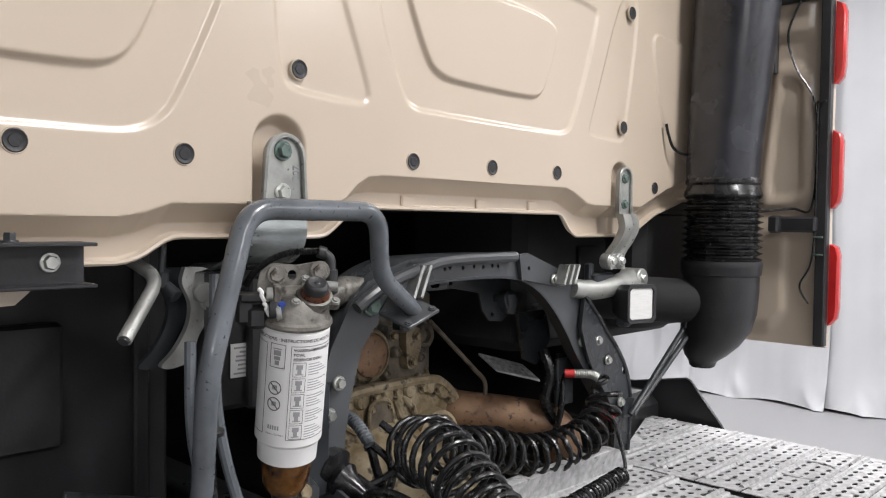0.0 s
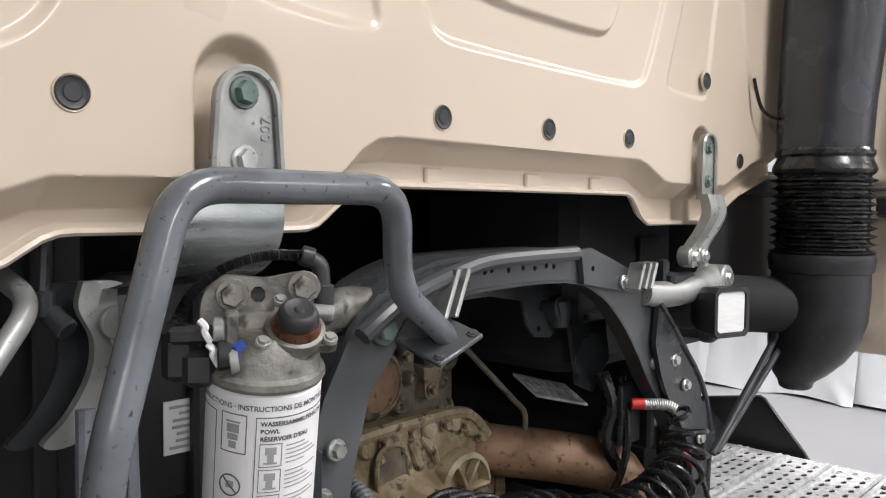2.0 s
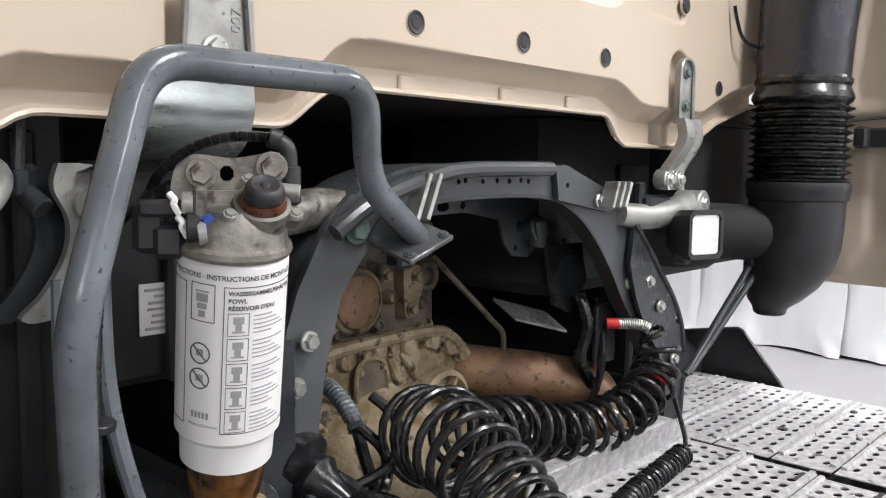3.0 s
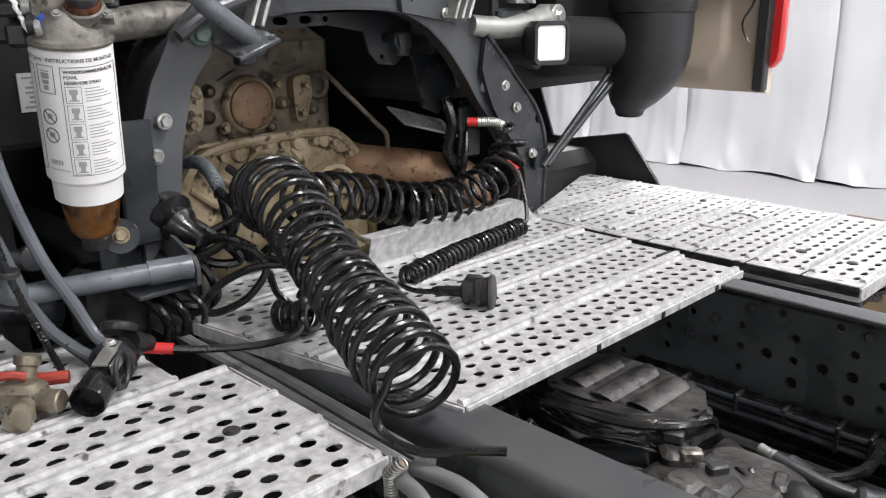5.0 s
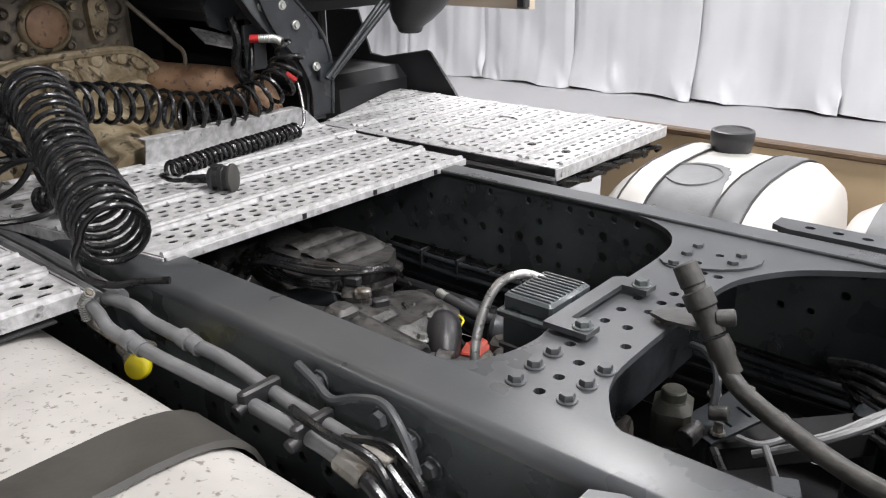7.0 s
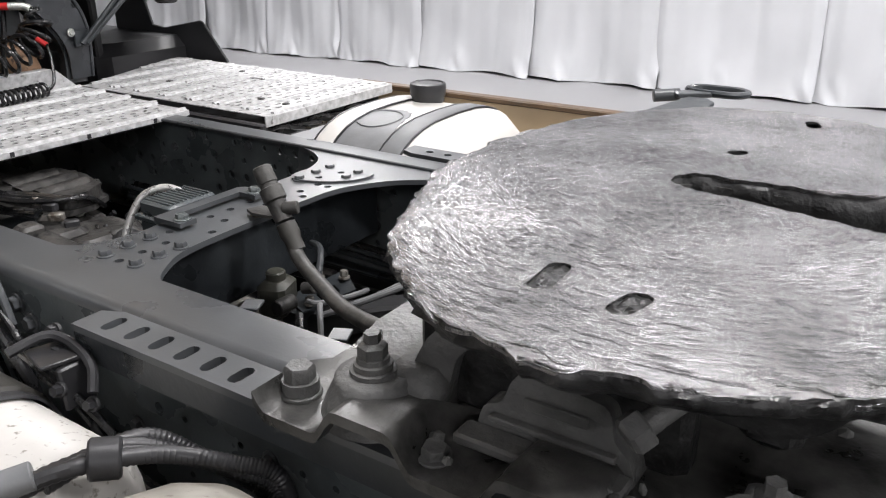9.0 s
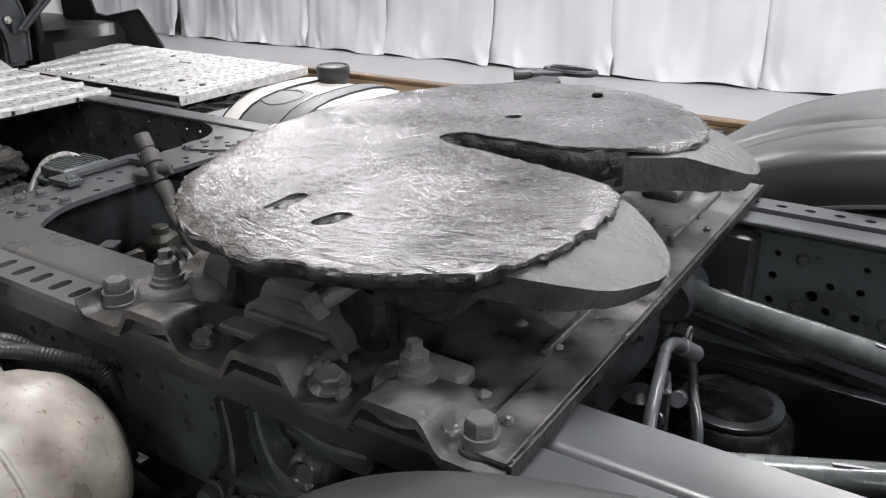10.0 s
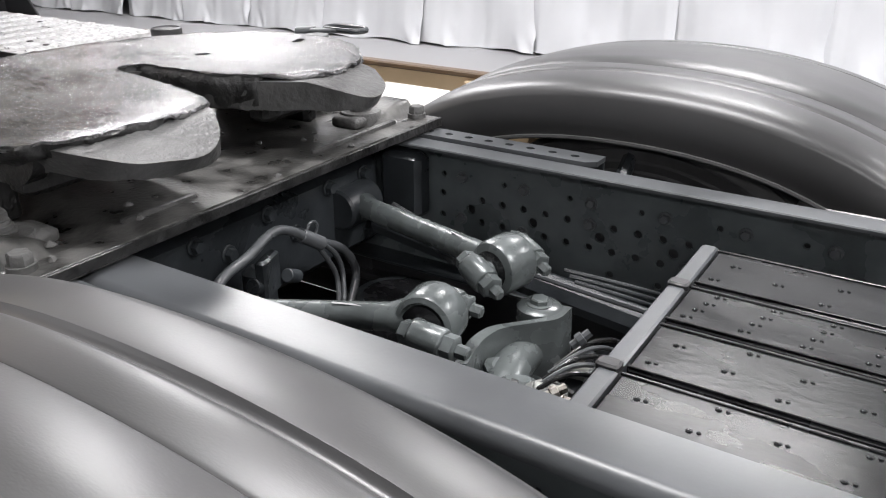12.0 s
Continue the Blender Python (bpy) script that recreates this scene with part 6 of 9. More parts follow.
# ---- bow-tie cross plate ----
xp = thing("cross_plate", (1.28, 0.03, 0.93), "dark grey perforated cross plate bolted to the rails", "cross plate")
line = [(1.06, 0.382), (1.11, 0.368), (1.16, 0.336), (1.19, 0.29), (1.204, 0.225), (1.207, 0.10), (1.207, -0.10), (1.212, -0.15), (1.205, -0.205), (1.18, -0.255), (1.13, -0.283),
        (1.43, -0.283), (1.395, -0.268), (1.368, -0.235), (1.345, -0.19), (1.335, -0.12), (1.333, 0.10), (1.338, 0.18), (1.36, 0.235), (1.40, 0.29), (1.46, 0.335), (1.54, 0.382)]
hole_rows = [(1.255, y) for y in (-0.138, -0.05, -0.004, 0.045)] + [(1.29, y) for y in (-0.261, -0.219, -0.174, -0.05, 0.012, 0.05, 0.09, 0.14, 0.19, 0.25)] + [(1.315, y) for y in (-0.10, 0.06, 0.12, 0.19)]
part("plate", Geo().sheet([(p.x, p.y) for half in (line[:11], line[11:]) for p in curve([(a, b, 0) for a, b in half], 4)], [circle(x, y, 0.0075, n=10) for x, y in hole_rows], lambda u, v, w: (u, v, 0.956 + w), 0.010), CHASSIS, xp)
bolts(xp, [(1.252, -0.174, 0.956), (1.252, -0.216, 0.956), (1.255, -0.26, 0.956), (1.327, -0.174, 0.956), (1.327, -0.216, 0.956), (1.326, -0.258, 0.956), (1.240, 0.283, 0.956), (1.24, 0.24, 0.956), (1.24, 0.192, 0.956), (1.314, 0.284, 0.956), (1.315, 0.246, 0.956)], (0, 0, 1), 0.0098, 0.010, CHASSIS)
part("doubler", Geo().sheet(cut_corners([(1.20, 0.165), (1.335, 0.215), (1.36, 0.31), (1.22, 0.325)], 2), [circle(1.27, 0.215, 0.007, n=10), circle(1.285, 0.265, 0.007, n=10)], lambda u, v, w: (u, v, 0.9605 + w), 0.004), CHASSIS, xp, "thin doubler plate under the bolts")
part("web", Geo().box((1.27, 0.03, 0.87), (0.012, 0.72, 0.16), 0.003), CHASSIS_DARK, xp)
part("loop_bracket", Geo().sheet([(1.205, -0.128), (1.272, -0.128), (1.272, -0.094), (1.228, -0.094), (1.228, 0.045), (1.268, 0.045), (1.268, 0.075), (1.215, 0.075), (1.203, 0.063)], [], lambda u, v, w: (u, v, 0.970 + w), 0.008), CHASSIS, xp)
bolts(xp, [(1.256, -0.110, 0.970), (1.252, 0.060, 0.970)], (0, 0, 1), 0.011, 0.010, ROD)
bolts(xp, [(1.319, 0.003, 0.956)], (0, 0, 1), 0.011, 0.010, ENGINEDARK)

# ---- upright coupling and its hose ----
cp = thing("hose_coupling", (1.36, -0.01, 0.96), "worn grey hose coupling with a thick hose on a bracket", "hose coupling")
a, b = V((1.340, -0.001, 1.047)), V((1.398, -0.012, 0.960))
d = (b - a).normalized()
part("head", Geo().lathe(a, d, [(0.006, 0.008), (0.002, 0.012), (0.0, 0.014), (0.002, 0.0165), (0.030, 0.0175), (0.032, 0.0155), (0.038, 0.0155), (0.040, 0.0205), (0.062, 0.0205), (0.065, 0.017), (0.10, 0.0155)], 12), COUPLER, cp)
part("bracket", Geo().sheet([(1.300, -0.006), (1.312, 0.018), (1.345, 0.020), (1.392, 0.010), (1.398, -0.012), (1.375, -0.026), (1.33, -0.022)], [], lambda u, v, w: (u, v, 0.966 + 0.1 * (u - 1.30) + w), 0.005), COUPLER, cp)
part("side_port", Geo().cyl((1.392, -0.010, 0.985), (1.414, 0.004, 0.988), 0.0115, 14), COUPLER, cp)
part("joint", Geo().lathe(b, d, [(0, 0.017), (0.02, 0.018), (0.03, 0.015), (0.05, 0.0155)], 14), STRAP, cp)
part("hose", Geo().tube(curve([(1.418, -0.018, 0.925), (1.45, -0.032, 0.905), (1.53, -0.07, 0.895), (1.62, -0.12, 0.90), (1.74, -0.17, 0.92), (1.86, -0.2, 0.93)], 7), 0.0125, 14), COUPLER, cp)

il = thing("hose_loops", (1.6, 0.1, 0.72), "dark hoses and pale air pipes below the rails' opening", "hoses")
for k in range(6):
    part("hose", Geo().tube(curve([(1.46 + 0.01 * k, 0.33, 0.80 - 0.012 * k), (1.54, 0.30 - 0.012 * k, 0.82 - 0.014 * k), (1.64 + 0.01 * k, 0.26 - 0.02 * k, 0.80 - 0.012 * k), (1.74, 0.12 - 0.02 * k, 0.76)], 6), 0.007, 8), RUBBER, il)
for k in range(2):
    part("pale_pipe", Geo().tube(curve([(1.625, 0.165 - 0.02 * k, 0.885 - 0.01 * k), (1.595 - 0.01 * k, 0.10, 0.862), (1.535, 0.035 + 0.012 * k, 0.835), (1.46, 0.0 + 0.02 * k, 0.80)], 6), 0.0055, 8), PIPE, il, "pale air pipe")
part("thin_pipe", Geo().tube(curve([(1.46, 0.12, 0.80), (1.50, 0.03, 0.835), (1.48, -0.03, 0.84), (1.445, -0.02, 0.83)], 6), 0.005, 8).tube(curve([(1.485, -0.035, 0.842), (1.53, -0.085, 0.81), (1.58, -0.13, 0.77)], 6), 0.005, 8), PIPE, il)
part("thin_pipe", Geo().tube(curve([(1.30, 0.15, 0.85), (1.335, 0.135, 0.852), (1.365, 0.10, 0.838), (1.372, 0.075, 0.80), (1.36, 0.06, 0.76)], 6), 0.0065, 8), CHASSIS, il)
vb = thing("brake_valve", (1.36, 0.05, 0.72), "grey bracket with an olive cast valve and fittings", "valve")
part("beam", Geo().box((1.47, 0.17, 0.735), (0.34, 0.055, 0.05), 0.006, 48), MATTBLACK, vb)
part("plate", Geo().sheet([(1.34, 0.03), (1.40, 0.01), (1.45, 0.10), (1.39, 0.14)], [[(1.385, 0.06), (1.41, 0.05), (1.412, 0.054), (1.387, 0.064)], [(1.40, 0.09), (1.425, 0.08), (1.427, 0.084), (1.402, 0.094)]], lambda u, v, w: (u, v, 0.79 + 0.25 * (v - 0.03) + w), 0.005), CHASSIS_DARK, vb)
part("valve_body", Geo().box((1.338, 0.012, 0.80), (0.055, 0.07, 0.07), 0.010, 20).cyl((1.338, 0.012, 0.82), (1.338, 0.012, 0.85), 0.018), OLIVE, vb, "olive cast valve body")
part("port", Geo().cyl((1.375, 0.012, 0.80), (1.375, -0.03, 0.80), 0.015, 12).cyl((1.385, 0.03, 0.82), (1.41, 0.035, 0.825), 0.011, 12), GEARBOX, vb)
bolts(vb, [(1.365, 0.095, 0.812), (1.41, 0.115, 0.816), (1.40, 0.03, 0.794)], (0, 0, 1), 0.008, 0.014, CAST)
for x, y in ((1.36, 0.04), (1.55, 0.26)):
    part("leg", Geo().box((x, y, 0.653), (0.05, 0.05, 0.255), 0.008), CHASSIS_DARK, vb)
part("cable", Geo().tube(curve([(1.41, -0.01, 0.79), (1.45, -0.05, 0.775), (1.50, -0.10, 0.78), (1.56, -0.16, 0.76)], 6), 0.008, 8), RUBBER, vb)
for xt in (1.575, 1.73):
    part("rail_tab", Geo().box((xt, -0.262, 0.957), (0.026, 0.03, 0.005), 0.002, 25), CHASSIS_DARK, near_rail, "small tab on the rail's flange")
db = thing("damper_cylinder", (1.74, 0.17, 0.55), "dark cylinder standing below the coupling's edge", "cylinder")
part("shell", Geo().lathe((1.74, 0.17, 0.56), (0, 0, 1), [(0, 0.08), (0.02, 0.095), (0.30, 0.098), (0.345, 0.085), (0.355, 0.05)], 32), CHASSIS, db)
part("collar", Geo().lathe((1.74, 0.17, 0.80), (0, 0, 1), [(0, 0.098), (0.004, 0.103), (0.02, 0.103), (0.024, 0.098)], 32), CHASSIS_DARK, db)

# ---- gearbox and wiring between the rails ----
gb = thing("gearbox", (0.7, 0.0, 0.5), "grimy cast gearbox with a ribbed top cover", "gearbox")
part("housing", Geo().lathe((0.2, -0.01, 0.66), (1, 0, 0), [(0, 0.24), (0.15, 0.235), (0.30, 0.21), (0.42, 0.18), (0.50, 0.17), (0.62, 0.13), (0.75, 0.11), (0.85, 0.08)], 26), GEARBOX, gb)
cov = [(0.50, -0.03), (0.52, -0.055), (0.60, -0.05), (0.70, -0.03), (0.735, 0.0), (0.74, 0.05), (0.71, 0.10), (0.62, 0.125), (0.52, 0.12), (0.50, 0.09)]
part("top_cover", Geo().sheet(cov, [], lambda u, v, w: (u, v, 0.885 + w), 0.035), GEARBOX, gb, "ribbed cast top cover")
part("cover_lip", Geo().sheet([(0.615 + (u - 0.615) * 1.1, 0.035 + (v - 0.035) * 1.14) for u, v in cov], [], lambda u, v, w: (u, v, 0.855 + w), 0.012), GEARBOX, gb)
for x, w in ((0.545, 0.13), (0.605, 0.155), (0.665, 0.13)):
    part("wave", Geo().rings([[(x + a, 0.035 - w / 2 * (1 - 0.12 * abs(a) / 0.02), 0.8845 + b) for a, b in ((-0.024, 0), (-0.014, 0.006), (-0.005, 0.010), (0.006, 0.010), (0.015, 0.006), (0.024, 0))], [(x + a, 0.035 + w / 2 * (1 - 0.12 * abs(a) / 0.02), 0.8845 + b) for a, b in ((-0.024, 0), (-0.014, 0.006), (-0.005, 0.010), (0.006, 0.010), (0.015, 0.006), (0.024, 0))]]), GEARBOX, gb, smooth=70)
bolts(gb, [(0.52, -0.04, 0.875), (0.63, -0.045, 0.875), (0.73, 0.03, 0.875), (0.60, 0.12, 0.875), (0.68, 0.11, 0.875)], (0, 0, 1), 0.008, 0.01, GEARBOX)
part("neck", Geo().box((0.82, 0.0, 0.78), (0.16, 0.18, 0.10), 0.025).box((0.78, -0.06, 0.82), (0.12, 0.08, 0.05), 0.015), GEARBOX, gb)
part("actuator", Geo().cyl((0.78, -0.12, 0.83), (0.95, -0.10, 0.80), 0.036).box((0.80, -0.13, 0.845), (0.05, 0.05, 0.06), 0.008), GEARBOX, gb)
part("retarder", Geo().lathe((0.88, -0.04, 0.66), (1, 0, 0), [(0, 0.10), (0.05, 0.13), (0.14, 0.13), (0.2, 0.09), (0.28, 0.06)], 24), GEARBOX, gb)
rng = random.Random(31)
for k in range(46):
    x, y = rng.uniform(0.42, 1.14), rng.uniform(-0.24, 0.24)
    z = 0.70 + 0.12 * math.exp(-((y + 0.02) / 0.16) ** 2) - 0.10 * max(0, x - 0.75) + rng.uniform(-0.02, 0.03)
    a = rng.uniform(0, 180)
    sz = [rng.uniform(0.02, 0.07) for _ in range(3)]
    if k % 3 == 0:
        d3 = V((math.cos(a), math.sin(a), rng.uniform(-0.3, 0.5)))
        part("boss", Geo().cyl(V((x, y, z)) - d3 * sz[0], V((x, y, z)) + d3 * sz[0], sz[1] * 0.5, 12), GEARBOX if k % 2 else CHASSIS_DARK, gb)
    elif k % 3 == 1:
        part("rib", Geo().box((x, y, z), [q * 0.8 for q in sz], 0.008, a), GEARBOX if k % 4 else CHASSIS_DARK, gb)
    else:
        part("fitting", Geo().bolt((x, y, z + 0.01), (rng.uniform(-0.4, 0.4), rng.uniform(-0.6, 0.2), 1), 0.009, 0.012), GEARBOX if k % 4 else ZINC, gb)
for k in range(16):
    x, y = rng.uniform(0.45, 0.92), rng.uniform(-0.20, 0.05)
    pts = [(x, y, 0.76)]
    for _ in range(4):
        pts.append((pts[-1][0] + rng.uniform(-0.02, 0.06), pts[-1][1] + rng.uniform(-0.05, 0.04), 0.785 + rng.uniform(-0.03, 0.045) - 0.12 * max(0, pts[-1][0] - 0.8)))
    part("hose", Geo().tube(curve(pts, 8), rng.choice((0.003, 0.004, 0.006)), 8), RUBBER, gb)
part("flange", Geo().lathe((1.1, 0.0, 0.72), (1, 0, 0), [(0, 0.07), (0.03, 0.09), (0.06, 0.09), (0.07, 0.06), (0.16, 0.055)], 20), CAST, gb)
for k in range(5):
    part("rib", Geo().box((0.42 + 0.03 * k, -0.15, 0.78), (0.010, 0.14, 0.10), 0.004, Matrix.Rotation(radians(35), 3, "X")), GEARBOX, gb)
part("red_part", Geo().box((0.988, 0.022, 0.785), (0.075, 0.045, 0.012), 0.005, 25).box((0.965, 0.035, 0.785), (0.03, 0.03, 0.022), 0.006, 10), REDPART, gb, "dull red plastic part")
part("clamp_band", Geo().lathe((1.06, 0.0, 0.765), (0.25, -0.35, 0.9), [(0, 0.056), (0.004, 0.060), (0.022, 0.060), (0.026, 0.056), (0.03, 0.03)], 28), CAST, gb, "bright clamp band")
bolts(gb, [(1.075, 0.035, 0.805)], (0.1, -0.1, 1), 0.013, 0.014, CAST)
part("silver_fitting", Geo().cyl((0.792, 0.130, 0.806), (0.812, 0.127, 0.802), 0.009, 12).cyl((0.812, 0.127, 0.802), (0.820, 0.126, 0.80), 0.011, 12), GALV, gb, "silver pipe union")
part("dark_pipe", Geo().tube(curve([(0.818, 0.126, 0.80), (0.85, 0.125, 0.795), (0.90, 0.13, 0.785), (0.96, 0.15, 0.775)], 6), 0.012, 12), BLACK, gb)
part("selector_case", Geo().sheet([(0.762, 0.752), (0.770, 0.818), (0.785, 0.826), (0.838, 0.818), (0.850, 0.80), (0.850, 0.752)], [[(0.785, 0.765), (0.835, 0.765), (0.835, 0.800), (0.79, 0.806)]], lambda u, v, w: (u + 0.3 * w, -0.055 - 0.45 * (u - 0.80) + w * -0.9, v), 0.07), GEARBOX, gb, "open cast selector case")
part("black_cover", Geo().tube(curve([(0.865, 0.05, 0.775), (0.895, 0.025, 0.805), (0.925, -0.01, 0.800), (0.955, -0.045, 0.770)], 8), lambda q: 0.022 + 0.010 * math.sin(math.pi * q), 14), BLACK, gb, "curved black cover")
part("neck_pipe", Geo().lathe((0.70, -0.10, 0.79), (0.85, 0.45, 0.05), [(0, 0.030), (0.01, 0.036), (0.03, 0.036), (0.034, 0.028), (0.07, 0.027), (0.074, 0.034), (0.09, 0.034)], 20), GEARBOX, gb)
part("canister", Geo().lathe((0.945, 0.098, 0.785), (0.93, 0.36, -0.02), [(0, 0.022), (0.004, 0.030), (0.012, 0.033), (0.020, 0.030), (0.10, 0.031), (0.11, 0.024)], 24), CHASSIS_DARK, gb)
part("yellow_tag", Geo().tube(curve([(0.885, 0.066, 0.80), (0.892, 0.070, 0.808), (0.908, 0.064, 0.806), (0.911, 0.054, 0.80), (0.906, 0.048, 0.790), (0.898, 0.050, 0.785)], 5), 0.0024, 6), YELLOW, gb, "yellow tag")
part("seal_can", Geo().cyl((1.03, -0.10, 0.78), (1.03, -0.10, 0.815), 0.05, 20).cyl((1.07, -0.02, 0.79), (1.07, -0.02, 0.83), 0.025), GEARBOX, gb)
for xa, ya, xb, yb, rr in ((0.62, -0.17, 0.80, -0.10, 0.045), (0.80, -0.16, 0.98, -0.06, 0.040), (0.55, -0.22, 0.62, -0.16, 0.05)):
    a3, b3 = V((xa, ya, 0.80)), V((xb, yb, 0.775))
    n3 = (b3 - a3).length
    part("casting", Geo().lathe(a3, (b3 - a3).normalized(), [(0, rr * 0.6), (0.006, rr * 0.95), (0.014, rr), (0.024, rr * 1.12), (0.032, rr * 1.12), (0.036, rr * 0.9), (n3 * 0.7, rr * 0.78), (n3 * 0.86, rr * 0.8), (n3 * 0.88, rr), (n3, rr), (n3 + 0.004, rr * 0.7)], 24), GEARBOX, gb, smooth=40)
rng = random.Random(9)
wires = thing("wiring_loom", (0.7, 0.1, 0.8), "black wiring loom with taped branches over the gearbox", "wiring")
for k in range(14):
    o = rng.uniform(-0.05, 0.05)
    line = [(0.40, 0.02 + o, 0.86), (0.50, -0.06 + o, 0.885 + 0.3 * o), (0.58, -0.085 + o * 0.5, 0.89), (0.68, -0.06 + o * 0.4, 0.895 + 0.2 * o), (0.745, -0.005 + o * 0.4, 0.885), (0.752 + 0.3 * o, 0.04, 0.875), (0.735 + 0.5 * o, 0.085, 0.84)] if k % 3 else [(0.40, 0.0 + o, 0.85), (0.52, -0.09 + o, 0.865), (0.62, -0.10 + o * 0.5, 0.86), (0.70, -0.06 + o, 0.85), (0.76 + o, -0.02, 0.83), (0.80 + o, 0.02, 0.80)]
    part("wire", Geo().tube(curve(line, 5), 0.0028 + 0.0016 * (k % 3), 8), RUBBER, wires)
for k in range(4):
    part("connector", Geo().box((0.70 + 0.035 * k, -0.05 + 0.01 * (k % 2), 0.885 - 0.012 * k), (0.03, 0.02, 0.018), 0.003, 20 * k), BLACK if k % 2 else CAST, wires)
side = thing("cable_bundle", (1.0, 0.40, 0.8), "thick black taped cable bundle along the rail", "cable bundle")
for k in range(9):
    o = 0.013 * (k % 3) - 0.022
    z = 0.722 + 0.013 * (k // 3)
    r = 0.0085 - 0.0013 * (k % 4)
    part("cable", Geo().tube(curve([(0.42, 0.39 + o, z + 0.006), (0.60, 0.392 + o, z + 0.003 * (k % 3)), (0.72, 0.388 + o, z + 0.004), (0.83, 0.392 + o, z), (1.0, 0.392 + o, z + 0.002), (1.3, 0.395 + o, z - 0.01), (1.7, 0.40 + o, z - 0.02)], 5), r, 8), RUBBER if k % 3 else CHASSIS_DARK, side)
for x in (0.535, 0.645, 0.735, 0.83, 0.885, 0.925, 1.02):
    part("tie", Geo().box((x, 0.386, 0.737), (0.008, 0.050, 0.050), 0.008), BLACK, side)
part("curl", Geo().tube(curve([(0.90, 0.37, 0.755), (0.915, 0.30, 0.77), (0.918, 0.235, 0.775), (0.90, 0.185, 0.775), (0.868, 0.168, 0.772), (0.842, 0.19, 0.77)], 6), 0.0095, 10), RUBBER, side)
part("low_pipe", Geo().tube([(0.50, 0.30, 0.70), (0.85, 0.30, 0.70), (1.2, 0.32, 0.69)], 0.014, 10), BLACK, side)

box = thing("valve_box", (1.145, -0.03, 0.76), "dark grey ribbed box on a bracket between the rails", "junction box")
part("case", Geo().box((1.147, -0.03, 0.87), (0.088, 0.112, 0.14), 0.006), FARWEB, box)
part("collar", Geo().box((1.147, -0.03, 0.938), (0.098, 0.124, 0.012), 0.003), FARWEB, box)
part("lower_collar", Geo().box((1.147, -0.03, 0.885), (0.094, 0.118, 0.010), 0.003), FARWEB, box)
lid = part("lid", Geo().box((1.147, -0.03, 0.956), (0.084, 0.108, 0.026), 0.004), FARWEB, box)
for k in range(10):
    part("rib", Geo().box((1.147, -0.074 + 0.0097 * k, 0.970), (0.070, 0.004, 0.004), 0.001), FARWEB, lid)
part("foot", Geo().box((1.16, -0.02, 0.79), (0.12, 0.15, 0.02), 0.004), CHASSIS_DARK, box)
arc = thing("braided_hose", (1.09, -0.1, 0.75), "shiny braided hose curving out of the box", "hose")
part("hose", Geo().tube(curve([(1.13, 0.005, 0.958), (1.095, -0.012, 0.971), (1.072, -0.045, 0.962), (1.064, -0.072, 0.93), (1.068, -0.10, 0.885), (1.079, -0.118, 0.845), (1.09, -0.125, 0.78)], 8), 0.0076, 12), BRAID, arc)

# black sheets added to close and darken the frame from below
tray = thing("undertray", (0.8, 0.03, 0.36), "black sheets added to close the frame from below", "undertray")
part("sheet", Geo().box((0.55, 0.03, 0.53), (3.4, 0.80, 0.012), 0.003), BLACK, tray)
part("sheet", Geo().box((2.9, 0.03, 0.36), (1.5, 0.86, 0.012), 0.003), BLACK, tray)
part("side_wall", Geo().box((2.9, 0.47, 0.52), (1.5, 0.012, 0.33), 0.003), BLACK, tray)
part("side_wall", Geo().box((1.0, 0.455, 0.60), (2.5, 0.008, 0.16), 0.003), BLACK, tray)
# more added black sheets, to keep the gaps beside the rails dark
near_gap = thing("gap_sheet", (0.9, -0.42, 0.6), "black sheet added to close the gap between tank and rail", "cable duct")
part("sheet", Geo().box((0.75, -0.43, 0.62), (2.2, 0.10, 0.02), 0.004), BLACK, near_gap)
part("cable", Geo().tube(curve([(-0.1, -0.41, 0.74), (0.5, -0.415, 0.72), (1.0, -0.41, 0.74), (1.6, -0.415, 0.70), (1.9, -0.42, 0.66)], 6), 0.022, 8), RUBBER, near_gap)
far_gap = thing("gap_sheet", (1.2, 0.48, 0.6), "black sheet added to close the gap between tank and rail", "cable duct")
part("sheet", Geo().box((1.2, 0.49, 0.60), (2.4, 0.12, 0.02), 0.004), BLACK, far_gap)

# ---- under the rear opening: bellows, hoses and cross tube ----
ax = thing("rear_axle", (2.85, 0.03, 0.4), "dark axle housing with a cast rod bracket", "axle")
part("housing", Geo().cyl((2.86, -0.9, 0.5), (2.86, 0.96, 0.5), 0.075, 20).lathe((2.75, 0.03, 0.52), (1, 0, 0), [(-0.16, 0.07), (-0.1, 0.14), (0, 0.2), (0.12, 0.2), (0.2, 0.15), (0.22, 0.06)], 26), CHASSIS_DARK, ax)
part("tower", Geo().lathe((2.87, 0.0, 0.55), (0.05, 0, 1), [(0, 0.11), (0.1, 0.075), (0.18, 0.05), (0.2, 0.045)], 18), ROD, ax)
part("lug", Geo().lathe((2.850, 0.105, 0.81), (0, 0, 1), [(0, 0.030), (0.004, 0.036), (0.026, 0.036), (0.030, 0.030)], 24), ROD, ax)
fork = curve([(2.902, 0.125, 0), (2.90, 0.08, 0), (2.872, 0.045, 0), (2.845, 0.012, 0), (2.83, -0.03, 0), (2.835, -0.085, 0)], 6)
part("fork_wall", Geo().rings([[(q.x - 0.027, q.y, 0.735), (q.x - 0.003, q.y + 0.004, 0.735), (q.x - 0.007, q.y + 0.004, 0.836 - 0.2 * max(0, -q.y)), (q.x - 0.025, q.y, 0.836 - 0.2 * max(0, -q.y))] for q in fork]), ROD, ax)
